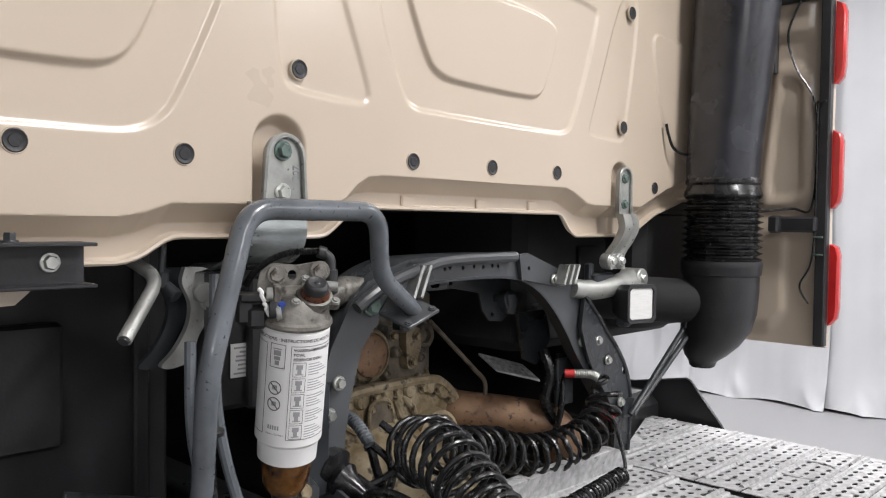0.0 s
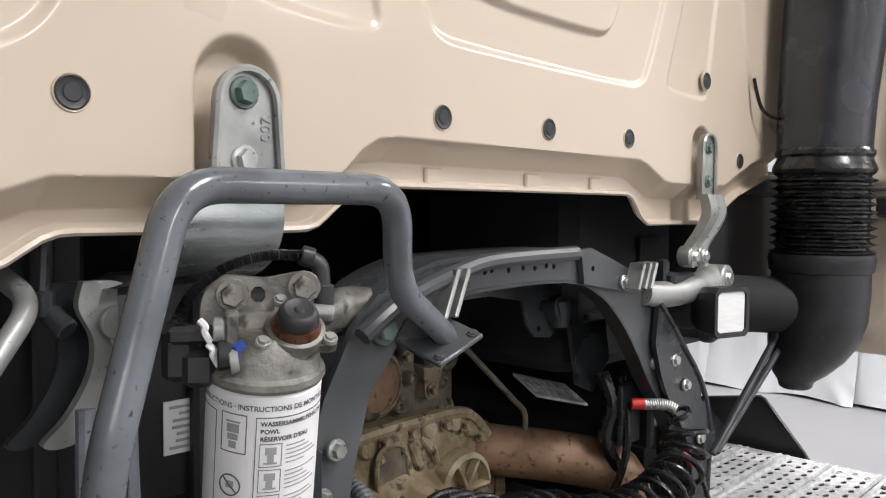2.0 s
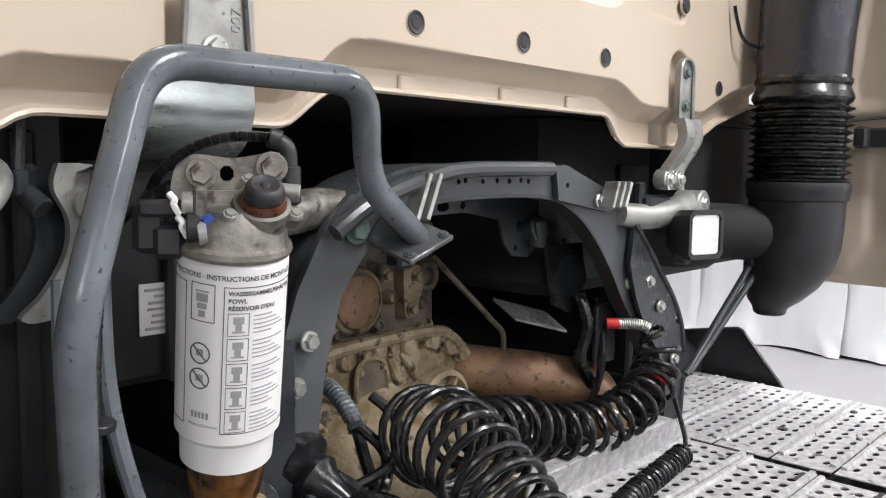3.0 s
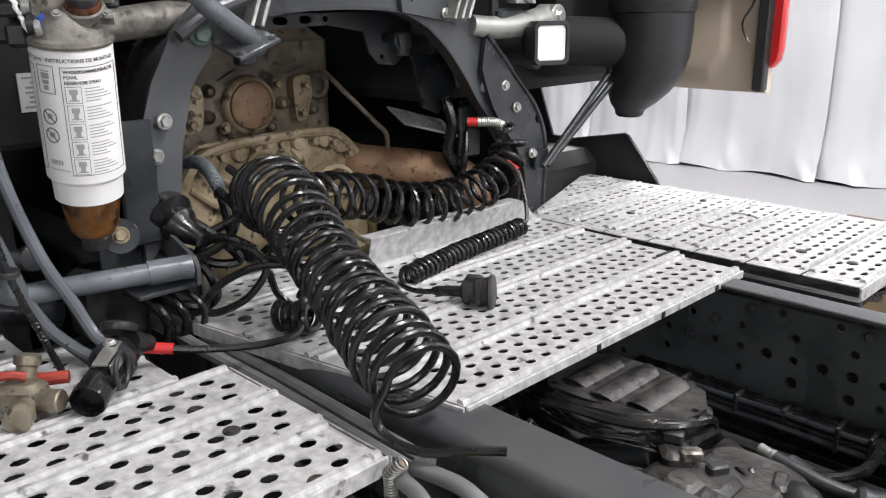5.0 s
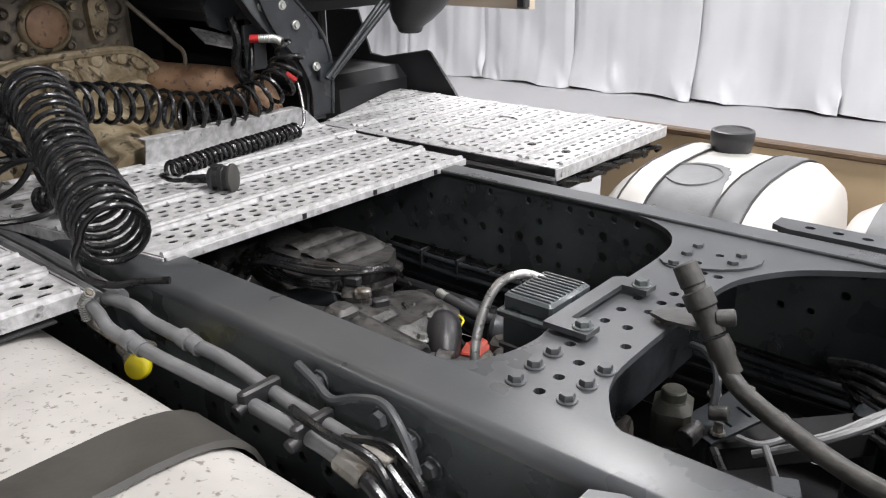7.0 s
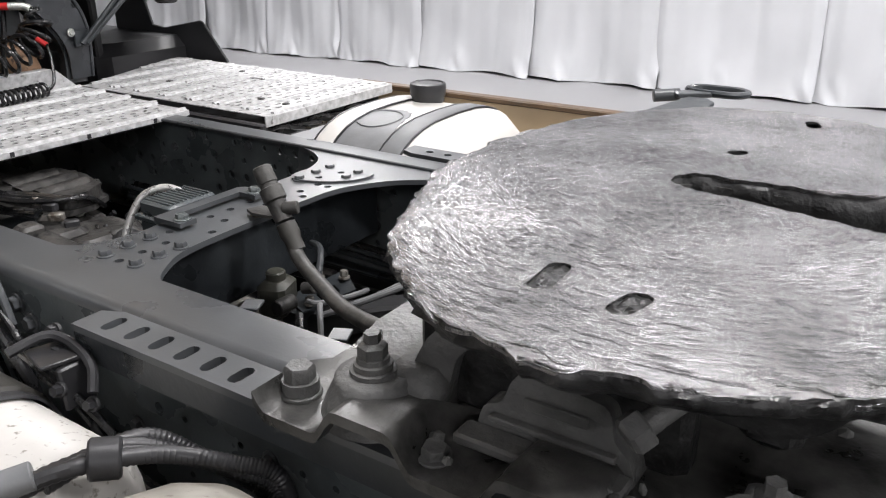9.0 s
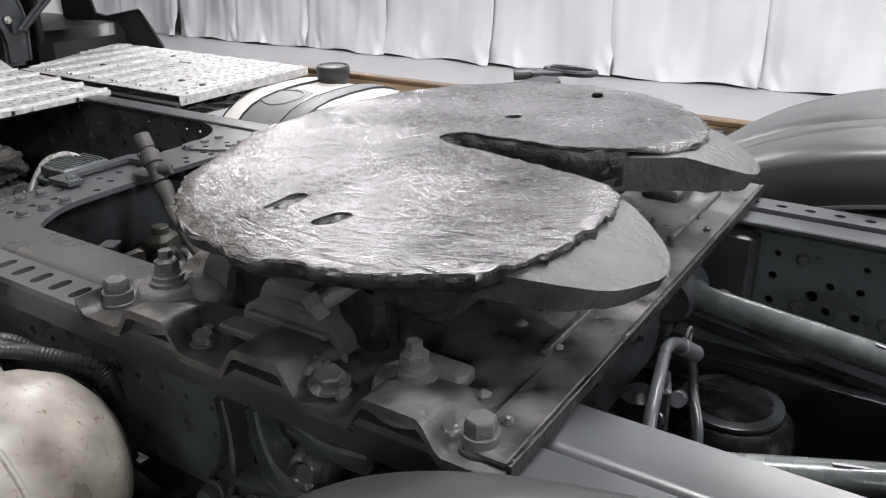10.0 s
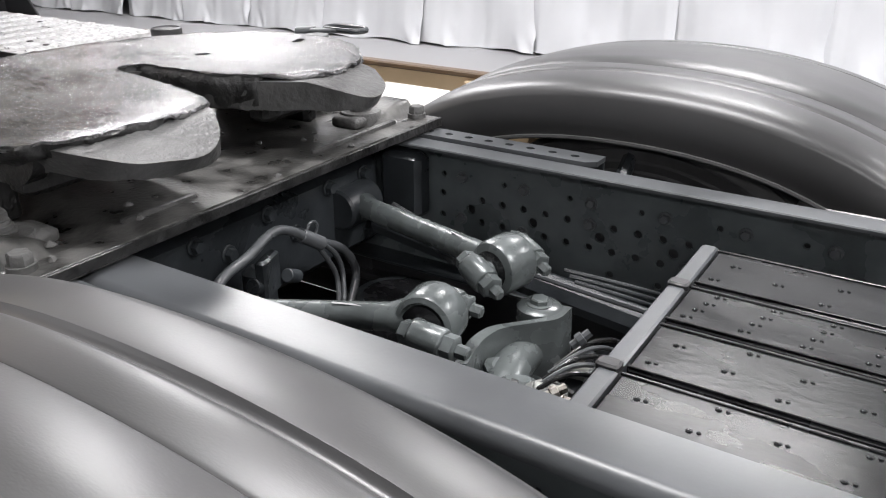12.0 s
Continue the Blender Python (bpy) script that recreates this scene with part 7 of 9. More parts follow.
part("fork_web", Geo().box((2.875, -0.03, 0.765), (0.11, 0.055, 0.035), 0.01, Matrix.Rotation(radians(-35), 3, "Z") @ Matrix.Rotation(radians(25), 3, "Y")), ROD, ax)
bolts(ax, [(2.850, 0.105, 0.840)], (0, 0, 1), 0.0155, 0.011, ROD)
part("casting", Geo().tube(curve([(2.845, 0.10, 0.77), (2.85, 0.03, 0.775), (2.865, -0.04, 0.765), (2.875, -0.12, 0.73), (2.87, -0.2, 0.68)], 6), lambda q: 0.034 - 0.004 * q, 16), ROD, ax, smooth=60)
part("web", Geo().box((2.90, -0.06, 0.74), (0.05, 0.03, 0.14), 0.008, 20), ROD, ax)
for sy, y_in, y_out in ((1, 0.105, 0.285), (-1, -0.105, -0.25)):
    rod = thing("torque_rod", (2.6, (y_in + y_out) / 2, 0.82), "grey painted torque rod with a ball joint eye", "torque rod", "torque rods")
    e, s0 = V((2.785, y_in, 0.893)), V((2.36, y_out, 0.848))
    d = (e - s0).normalized()
    part("shaft", Geo().lathe(s0, d, [(0, 0.028), (0.02, 0.028), (0.03, 0.022), ((e - s0).length - 0.06, 0.021), ((e - s0).length - 0.03, 0.03)], 18), ROD, rod)
    pin = V((0.24 if sy > 0 else 0.14, 1.0 * sy, 0.02)).normalized()
    part("eye", Geo().lathe(e - pin * 0.032, pin, [(0, 0.036), (0.003, 0.043), (0.01, 0.046), (0.054, 0.046), (0.061, 0.043), (0.064, 0.036), (0.058, 0.032), (0.058, 0.02)], 28), ROD, rod)
    part("joint_rubber", Geo().lathe(e - pin * 0.036, pin, [(0, 0.02), (0.004, 0.031), (0.068, 0.031), (0.072, 0.02)], 22), RUBBER, rod)
    for k, q in ((0, e - pin * 0.056), (1, e + pin * 0.056)):
        q = q + V((0.028 if sy < 0 and k else 0.0, 0, 0))
        dv = V((0.95, 0.02, -0.06) if sy < 0 else (0.80, -0.38, -0.22)).normalized()
        part("pin_block", Geo().lathe(q - dv * 0.030, dv, [(0, 0.016), (0.002, 0.0215), (0.006, 0.0225), (0.046, 0.0225), (0.050, 0.0205), (0.052, 0.014)], 20), ROD, rod)
        part("nut", Geo().lathe(q + dv * 0.020, dv, [(0, 0.019), (0.016, 0.019), (0.018, 0.016), (0.019, 0.010), (0.034, 0.0095), (0.036, 0.007)], 6), ROD, rod)
        part("bolt_head", Geo().lathe(q - dv * 0.030, -dv, [(0, 0.021), (0.002, 0.021), (0.003, 0.0175), (0.014, 0.0175), (0.017, 0.014)], 6), ROD, rod)
    part("pin", Geo().cyl(e - pin * 0.056, e + pin * 0.056, 0.017, 14), ROD, rod)
    part("front_joint", Geo().cyl(s0 - V((0.02, 0.05, 0)), s0 + V((-0.02, 0.05, 0)), 0.042, 20), CHASSIS_DARK, rod)
    part("print_bar", Geo().box(s0 + d * ((e - s0).length - 0.12) + V((0.0, -0.006, 0.0212)), (0.045, 0.004, 0.001), 0.0003, Matrix.Rotation(math.atan2(d.y, d.x), 3, "Z")), PALEINK, rod)
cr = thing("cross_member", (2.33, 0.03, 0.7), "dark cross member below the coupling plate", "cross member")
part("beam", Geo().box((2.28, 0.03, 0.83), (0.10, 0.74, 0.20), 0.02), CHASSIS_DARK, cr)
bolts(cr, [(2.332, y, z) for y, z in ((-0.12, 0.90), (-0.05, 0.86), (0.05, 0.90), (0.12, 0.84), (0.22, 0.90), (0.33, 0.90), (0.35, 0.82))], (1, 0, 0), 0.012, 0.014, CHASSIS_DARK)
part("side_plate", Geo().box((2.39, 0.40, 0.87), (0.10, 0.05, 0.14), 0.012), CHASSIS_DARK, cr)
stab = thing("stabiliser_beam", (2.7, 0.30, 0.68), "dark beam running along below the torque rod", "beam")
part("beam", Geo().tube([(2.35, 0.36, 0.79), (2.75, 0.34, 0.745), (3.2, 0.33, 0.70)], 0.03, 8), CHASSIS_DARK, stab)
part("pipe", Geo().tube(curve([(2.40, 0.34, 0.84), (2.6, 0.31, 0.80), (2.75, 0.30, 0.785), (3.1, 0.3, 0.76)], 6), 0.006, 8), CHASSIS, stab)
for k in range(3):
    part("cable", Geo().tube(curve([(2.86 + 0.01 * k, 0.17, 0.875 - 0.008 * k), (2.98, 0.215 - 0.006 * k, 0.852 - 0.008 * k), (3.12, 0.27 - 0.008 * k, 0.815 - 0.01 * k)], 5), 0.0036, 8), CHASSIS_DARK, stab)
bel = thing("air_spring", (2.45, 0.27, 0.45), "black rubber air spring in the shade", "air spring")
part("top_ring", Geo().lathe((2.46, 0.26, 0.672), (0, 0, 1), [(0, 0.080), (0.003, 0.086), (0.010, 0.086), (0.013, 0.080)], 28), CHASSIS_DARK, bel)
part("bellow", Geo().lathe((2.46, 0.26, 0.48), (0, 0, 1), [(0, 0.08), (0.02, 0.10), (0.10, 0.11), (0.17, 0.105), (0.19, 0.09), (0.195, 0.07), (0.205, 0.068), (0.208, 0.04)], 28), RUBBER, bel)
ah = thing("air_hoses", (2.55, -0.1, 0.8), "bundle of pale grey air hoses curving over a bracket", "hoses")
part("hose", Geo().tube(curve([(2.475, -0.245, 0.86), (2.456, -0.182, 0.895), (2.438, -0.103, 0.902), (2.424, -0.035, 0.914), (2.424, 0.01, 0.902), (2.430, 0.055, 0.868)], 8), 0.0085, 12), CHASSIS, ah)
part("hose", Geo().tube(curve([(2.43, 0.06, 0.864), (2.428, 0.10, 0.81), (2.427, 0.12, 0.765), (2.45, 0.09, 0.72), (2.46, 0.05, 0.66)], 7), 0.0048, 10), CHASSIS, ah)
part("hose", Geo().tube(curve([(2.436, 0.07, 0.862), (2.422, 0.125, 0.815), (2.420, 0.145, 0.765), (2.45, 0.105, 0.715), (2.465, 0.06, 0.65)], 7), 0.0048, 10), CHASSIS, ah)
part("hose", Geo().tube(curve([(2.432, 0.06, 0.866), (2.408, 0.16, 0.81), (2.404, 0.205, 0.745), (2.43, 0.15, 0.70), (2.46, 0.08, 0.65)], 7), 0.0085, 12), CHASSIS, ah)
part("fitting", Geo().cyl((2.424, 0.035, 0.885), (2.436, 0.075, 0.857), 0.013).tube([(2.426, 0.062 + 0.013 * math.cos(a), 0.889 + 0.013 * math.sin(a)) for a in np.linspace(0, 6.28, 14)], 0.0028, 6), CHASSIS, ah)
part("bracket", Geo().box((2.432, -0.06, 0.85), (0.02, 0.06, 0.07), 0.005, 20).cyl((2.435, -0.10, 0.845), (2.43, -0.06, 0.83), 0.014).cyl((2.445, -0.03, 0.84), (2.44, 0.0, 0.825), 0.012), CHASSIS_DARK, ah)
part("link", Geo().box((2.40, -0.05, 0.80), (0.05, 0.05, 0.11), 0.012, 15), CHASSIS_DARK, ah)
rng = random.Random(77)
for k in range(16):
    q = V((2.955 + 0.085 * rng.random(), -0.17 + 0.17 * rng.random(), 0.835 + 0.03 * rng.random()))
    dv = V((rng.uniform(-1, 1), rng.uniform(-1, 1), rng.uniform(-0.2, 0.6))).normalized()
    part("union", Geo().lathe(q, dv, [(0, 0.006), (0.010, 0.006), (0.011, 0.0095), (0.020, 0.0095), (0.021, 0.0065), (0.032, 0.006)], 8), (CAST, CHASSIS, BLACK, CAST)[k % 4], ah)
part("valve", Geo().box((2.96, -0.10, 0.80), (0.06, 0.08, 0.06), 0.01, 20).cyl((2.95, -0.12, 0.84), (2.99, -0.10, 0.835), 0.013).cyl((2.97, -0.06, 0.85), (3.01, -0.04, 0.84), 0.012).cyl((2.94, -0.16, 0.83), (2.97, -0.15, 0.80), 0.012), GALV, ah)
for k in range(5):
    part("hose", Geo().tube(curve([(2.95, -0.13 + 0.02 * k, 0.84), (2.985, -0.10 + 0.025 * k, 0.865), (3.02, -0.07 + 0.025 * k, 0.855), (3.08, -0.06 + 0.02 * k, 0.82)], 5), 0.0036, 8), CHASSIS if k % 2 else RUBBER, ah)


# ---- perforated walkway planks ----
def plank(parent, x0, x1, y0, y1, z, rows, pitch, r, phase=0.0, skew=0.0, screw=(), long=1.22, plain=0.0):
    """One aluminium plank along y with rows of holes and a rounded rib on each side."""
    holes = []
    n = int((y1 - y0 - 0.03) / pitch)
    margin = ((y1 - y0) - (n - 1) * pitch) / 2
    for k, fx in enumerate(rows):
        x = x0 + (x1 - x0) * fx
        for i in range(n):
            y = y0 + margin + pitch * i + (pitch * 0.5 if k % 2 else 0) * phase
            if y > y1 - r - 0.006 or any(abs(x - sx) < 0.016 and abs(y - sy) < 0.016 for sx, sy in screw):
                continue
            holes.append(circle(x, y, r * 0.98, r * long, 8))
    sk = lambda x, y: y + skew * (x1 - x) * (1 if y < (y0 + y1) / 2 else 0)
    corner = [(x0 + 0.001, y0 + skew * (x1 - x0)), (x1 - 0.001, y0), (x1 - 0.001, y1), (x0 + 0.001, y1)]
    holes = [h for h in holes if min(p[1] for p in h) > y0 + 0.006 + plain + skew * (x1 - (min if skew > 0 else max)(p[0] for p in h))]
    g = Geo().sheet(corner, holes, lambda u, v, w: (u, v, z + w), 0.0022)
    ya = y0 + skew * (x1 - x0) * 0.5
    for xr, h in ((x0 + 0.008, 0.006), (x1 - 0.008, 0.006)):
        ys = y0 + skew * (x1 - xr)
        g.rings([[(xr - 0.0075, y, z - 0.002), (xr - 0.004, y, z + h), (xr + 0.004, y, z + h), (xr + 0.0075, y, z - 0.002)] for y in (ys + 0.002 + plain, y1 - 0.002 - (0.012 if plain else 0))])
    part("plank", g, DECK, parent)
    for sx, sy in screw:
        bolts(parent, [(sx, sy, z)], (0, 0, 1), 0.0085, 0.004, GEARBOX, "screw")


# near walkway
dk = thing("walkway_plate", (0.25, -0.80, 0.93), "dirty perforated aluminium walkway plate beside the tank", "walkway", "walkway plates")
edges = [-0.125, -0.004, 0.116, 0.236, 0.356, 0.475, 0.596]
screws = {3: [(0.33, -0.56)], 4: [(0.411, -0.556)], 5: [(0.578, -0.549)], 2: [(0.19, -0.60)]}
for i in range(6):
    plank(dk, edges[i], edges[i + 1] - 0.003, -1.15, (-0.65, -0.60, -0.53)[i] if i < 3 else -0.456 - 0.006 * (i % 2), 0.962, (0.24, 0.5, 0.76), 0.046, 0.0098, 0.7, screw=screws.get(i, ()))
part("edge_lip", Geo().box((0.594, -0.803, 0.950), (0.005, 0.69, 0.024), 0.002).box((0.416, -0.4545, 0.945), (0.36, 0.004, 0.030), 0.001), DECK, dk)
for x in (0.244, 0.366, 0.488):
    part("bracket", Geo().box((x, -0.455, 0.945), (0.012, 0.015, 0.022), 0.002), BLACK, dk)
# black sheet added below the planks so their holes look shaded
part("shade_backing", Geo().box((0.245, -0.82, 0.930), (0.71, 0.62, 0.004), 0.001), MATTBLACK, dk, "black sheet added to darken the plank holes")
part("support", Geo().box((0.25, -0.75, 0.925), (0.65, 0.03, 0.02), 0.003).box((0.25, -0.55, 0.925), (0.65, 0.03, 0.02), 0.003), CHASSIS_DARK, dk)

# middle walkway
dm = thing("walkway_plate", (0.25, 0.08, 0.94), "worn perforated aluminium walkway plate across the rails", "walkway", "walkway plates")
edges = [-0.085, 0.045, 0.18, 0.314, 0.449, 0.586]
lows = [-0.37] + [-0.40 + 0.175 * (x - 0.10) for x in edges[2:]]
for i in range(5):
    plank(dm, edges[i], edges[i + 1] - 0.004, lows[i], (-0.03, 0.512, 0.499, 0.485, 0.470)[i], 0.968, (0.2, 0.4, 0.6, 0.8), 0.036, 0.0078, 0.6, skew=0.62 if i == 0 else -0.175, screw=[(0.105, -0.345)] if i == 1 else ())
part("rear_lip", Geo().box((0.586, 0.078, 0.9605), (0.005, 0.785, 0.015), 0.002), DECK, dm)
# added black sheet stands in for the shade under the middle planks
part("shade_backing", Geo().box((0.30, 0.08, 0.9635 - 0.018), (0.53, 0.63, 0.004), 0.001), MATTBLACK, dm)
part("side_lip", Geo().box((0.32, -0.3655, 0.957), (0.54, 0.004, 0.022), 0.001, 9.9), DECK, dm)
part("front_upstand", Geo().sheet([(-0.03, 0.960), (0.515, 0.960), (0.435, 1.028), (0.42, 1.032), (-0.03, 1.032)], [], lambda u, v, w: (0.048 + 0.25 * (v - 0.968) + w, u, v), 0.004), DECK, dm, "aluminium upstand at the plate's front edge")
part("upstand_lip", Geo().box((0.047, 0.195, 1.0315), (0.035, 0.45, 0.004), 0.001), DECK, dm)
for y, x in ((0.47, 0.16), (0.46, 0.29), (0.46, 0.42), (0.17, 0.584), (-0.02, 0.584), (0.36, 0.584)):
    part("slot_mark", Geo().box((x, y, 0.9695), (0.008, 0.05, 0.002), 0.0005) if x < 0.5 else Geo().box((0.5895, y, 0.9605), (0.002, 0.010, 0.011), 0.0005), BLACK, dm)

# far walkway
dr = thing("walkway_plate", (0.3, 0.85, 0.92), "pale perforated aluminium walkway plate beside the far tank", "walkway", "walkway plates")
edges = [-0.243, -0.140, -0.035, 0.082, 0.199, 0.316, 0.433, 0.548, 0.663, 0.778]
for i in range(9):
    y0 = (0.865, 0.60)[i] if i < 2 else 0.566
    scr = {3: [(0.148, 0.762)], 4: [(0.165 + 0.05, 1.01)], 5: [(0.425, 0.989)], 7: [(0.60, 0.72)], 8: [(0.679 + 0.03, 0.708)]}.get(i, ())
    plank(dr, edges[i], edges[i + 1] - 0.004, y0, 1.106, 0.953, (0.22, 0.5, 0.78), 0.040, 0.0066, 0.6, long=1.9, plain=0.03, skew=2.5 if i < 2 else 0.0, screw=scr)
part("edge_lip", Geo().box((0.777, 0.833, 0.939), (0.005, 0.55, 0.028), 0.002), DECK, dr)
# black strip added between the plates for the shade in their gap
part("gap_shade", Geo().box((0.375, 0.545, 0.912), (0.82, 0.020, 0.05), 0.004), BLACK, dr, "black strip added to darken the gap")
# added black sheet, the dark seen through the far planks' holes
part("shade_backing", Geo().box((0.375, 0.84, 0.932), (0.80, 0.54, 0.004), 0.001), MATTBLACK, dr)
part("round_mark", Geo().tube([(0.36 + 0.085 * math.cos(a), 0.86 + 0.085 * math.sin(a), 0.954) for a in np.linspace(0, 6.29, 40)], 0.003, 6), DECK, dr)
part("support", Geo().box((0.73, 0.83, 0.90), (0.04, 0.5, 0.05), 0.006).box((0.3, 0.62, 0.90), (0.9, 0.03, 0.03), 0.006), CHASSIS_DARK, dr)
cab2 = thing("cable_loops", (0.83, 0.8, 0.85), "black cables hanging below the walkway's edge", "cables")
for k in range(6):
    part("cable", Geo().tube(curve([(0.74, 0.58 + 0.08 * k, 0.90), (0.765, 0.62 + 0.08 * k, 0.915 - 0.01 * (k % 2)), (0.775, 0.68 + 0.08 * k, 0.90), (0.76, 0.74 + 0.07 * k, 0.885)], 6), 0.007, 6), RUBBER, cab2)

# ---- white tanks ----
def barrel(name, x0, x1, y0, y1, ztop, zlow, rnd, label, end=0.05, paint=WHITE):
    """A tank along x with a rounded cross-section and domed ends."""
    t = thing(name, ((x0 + x1) / 2, (y0 + y1) / 2, zlow), label, "tank")
    cy, cz, hy, hz = (y0 + y1) / 2, (ztop + zlow) / 2, (y1 - y0) / 2, (ztop - zlow) / 2
    def ring(x, k):
        out = []
        for i in range(40):
            a = 2 * math.pi * i / 40
            c, q = math.cos(a), math.sin(a)
            out.append((x, cy + (hy - k) * math.copysign(abs(c) ** (2 / rnd), c), cz + (hz - k) * math.copysign(abs(q) ** (2 / rnd), q)))
        return out
    prof = [(x0, end * 1.3), (x0 + end * 0.25, end * 0.5), (x0 + end, 0.0), (x1 - end, 0.0), (x1 - end * 0.25, end * 0.5), (x1, end * 1.3)]
    part("shell", Geo().rings([ring(x, k) for x, k in prof]), paint, t, "speckled white tank shell", smooth=50)
    return t, ring


tank, ring = barrel("fuel_tank", 0.855, 1.285, 0.505, 1.16, 0.958, 0.32, 3.0, "white far fuel tank with dark straps and a black cap", 0.07)
for x in (0.955, 1.165):
    r0, r1, r2, r3 = ring(x - 0.03, -0.004), ring(x - 0.024, -0.007), ring(x + 0.024, -0.007), ring(x + 0.03, -0.004)
    part("strap", Geo().rings([r0, r1, r2, r3], caps=False), PATCH if x > 1 else WHITE, tank, "grey worn strap", smooth=50)
    for dx in (-0.032, 0.032):
        part("strap_edge", Geo().tube(ring(x + dx, -0.004) + ring(x + dx, -0.004)[:1], 0.003, 5), BLACK, tank)
part("cap", Geo().lathe((1.02, 0.958, 0.945), (0, 0, 1), [(0, 0.040), (0.008, 0.046), (0.02, 0.047), (0.024, 0.050), (0.05, 0.052), (0.058, 0.050), (0.060, 0.044), (0.056, 0.040), (0.056, 0.01)], 32), BLACK, tank, "black round filler cap")
def on_tank(y, up):
    """Height of the far tank's skin at y."""
    return 0.639 + 0.319 * (1 - abs((y - 0.8325) / 0.3275) ** 3.0) ** (1 / 3.0) + up


worn = [(0.945, 0.70), (0.985, 0.755), (1.02, 0.79), (1.07, 0.795), (1.10, 0.76), (1.115, 0.70), (1.13, 0.62), (1.135, 0.565), (1.10, 0.545), (1.085, 0.58), (1.03, 0.56), (1.005, 0.59), (0.99, 0.545), (0.965, 0.57), (0.975, 0.62)]
worn = [(x + 0.006 * noise.noise(V((x * 60, y * 60, 1))), y + 0.010 * noise.noise(V((x * 60, y * 60, 5)))) for x, y in flowing(worn + worn[:1], 5)[:-1]]
part("patch", Geo().sheet(worn, [], lambda u, v, w: (u, v, on_tank(v, 0.0015) + w), 0.004, extra=[(0.96 + 0.02 * i, 0.56 + 0.02 * j) for i in range(9) for j in range(12) if inside((0.96 + 0.02 * i, 0.56 + 0.02 * j), worn)]), PATCH, tank, "grey worn patch with an embossed ring")
part("embossed_ring", Geo().tube([(1.036 + 0.062 * math.cos(a), 0.715 + 0.058 * math.sin(a), on_tank(0.715 + 0.058 * math.sin(a), 0.002)) for a in np.linspace(0, 6.29, 36)], 0.003, 6), PATCH, tank)
tank2, ring2 = barrel("air_tank", 1.34, 1.66, 0.55, 1.02, 0.945, 0.45, 2.2, "white second tank with a dark strap", 0.08)
for x in (1.44, 1.56):
    part("strap", Geo().rings([ring2(x - 0.03, -0.003), ring2(x - 0.025, -0.006), ring2(x + 0.025, -0.006), ring2(x + 0.03, -0.003)], caps=False), PATCH if x < 1.5 else CHASSIS_DARK, tank2, smooth=50)
part("weld_seam", Geo().tube(ring2(1.42, -0.0005) + ring2(1.42, -0.0005)[:1], 0.003, 6), WHITE, tank2)
tank3, ring3 = barrel("air_tank", 1.85, 2.22, 0.72, 1.12, 0.93, 0.45, 2.2, "white round tank end beside the mudguard", 0.09)
near_tank, nring = barrel("fuel_tank", -0.1, 1.645, -1.14, -0.474, 0.926, 0.28, 6.5, "speckled white near fuel tank with black straps", 0.045, NEARWHITE)
for x, h, lab in ((0.985, 0.05, "wide black strap"), (1.392, 0.04, "dark worn strap")):
    part("strap", Geo().rings([nring(x - h - 0.005, -0.004), nring(x - h, -0.010), nring(x + h, -0.010), nring(x + h + 0.005, -0.004)], caps=False), STRAP, near_tank, lab, smooth=50)
part("strap_pad", Geo().rings([nring(1.338, -0.003), nring(1.340, -0.006), nring(1.452, -0.006), nring(1.454, -0.003)], caps=False), BLACK, near_tank, "black rubber pad under the strap", smooth=50)
small = thing("air_tank", (1.80, -0.78, 0.66), "speckled cream air tank with a domed end beside the rail", "tank")
# shell paint already carries the shade of its side, besides the stains
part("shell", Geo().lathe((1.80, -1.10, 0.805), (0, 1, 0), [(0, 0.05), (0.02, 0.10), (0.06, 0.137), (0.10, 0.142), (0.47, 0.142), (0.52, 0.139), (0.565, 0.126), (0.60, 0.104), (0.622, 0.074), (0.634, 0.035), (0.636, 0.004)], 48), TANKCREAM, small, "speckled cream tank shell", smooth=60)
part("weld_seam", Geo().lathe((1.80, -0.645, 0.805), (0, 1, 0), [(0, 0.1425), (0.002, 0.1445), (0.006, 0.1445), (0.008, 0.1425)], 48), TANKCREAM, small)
part("band", Geo().lathe((1.80, -0.80, 0.805), (0, 1, 0), [(0, 0.143), (0.001, 0.148), (0.049, 0.148), (0.05, 0.143)], 48), BLACK, small, "black rubber band")
part("cradle", Geo().box((1.80, -0.775, 0.64), (0.22, 0.07, 0.06), 0.01).box((1.80, -0.50, 0.66), (0.14, 0.30, 0.012), 0.004), CHASSIS_DARK, small)
nh = thing("hose_cluster", (1.6, -0.5, 0.8), "grey and black corrugated hoses over the near tank's end", "hoses")
for k in range(4):
    line = curve([(1.60 + 0.012 * k, -0.70 + 0.03 * k, 0.915), (1.655, -0.60 + 0.03 * k, 0.935 - 0.004 * k), (1.70, -0.52 + 0.018 * k, 0.925 - 0.012 * k), (1.76, -0.475 + 0.010 * k, 0.91 - 0.016 * k), (1.80, -0.447, 0.89 - 0.015 * k), (1.815, -0.442, 0.81 - 0.02 * k)], 26)
    part("hose", Geo().tube(line, lambda s: 0.009 + 0.001 * (int(s * 130 + 0.5) % 2), 10), BLACK, nh)
part("fitting", Geo().cyl((1.60, -0.70, 0.93), (1.645, -0.62, 0.94), 0.015).box((1.59, -0.72, 0.935), (0.05, 0.045, 0.018), 0.004, 30), PATCH, nh)
part("clamp", Geo().cyl((1.665, -0.575, 0.938), (1.685, -0.55, 0.934), 0.022), BLACK, nh)
br = thing("strap_bracket", (1.32, -0.46, 0.85), "dark folded bracket clamped below the angle", "bracket")
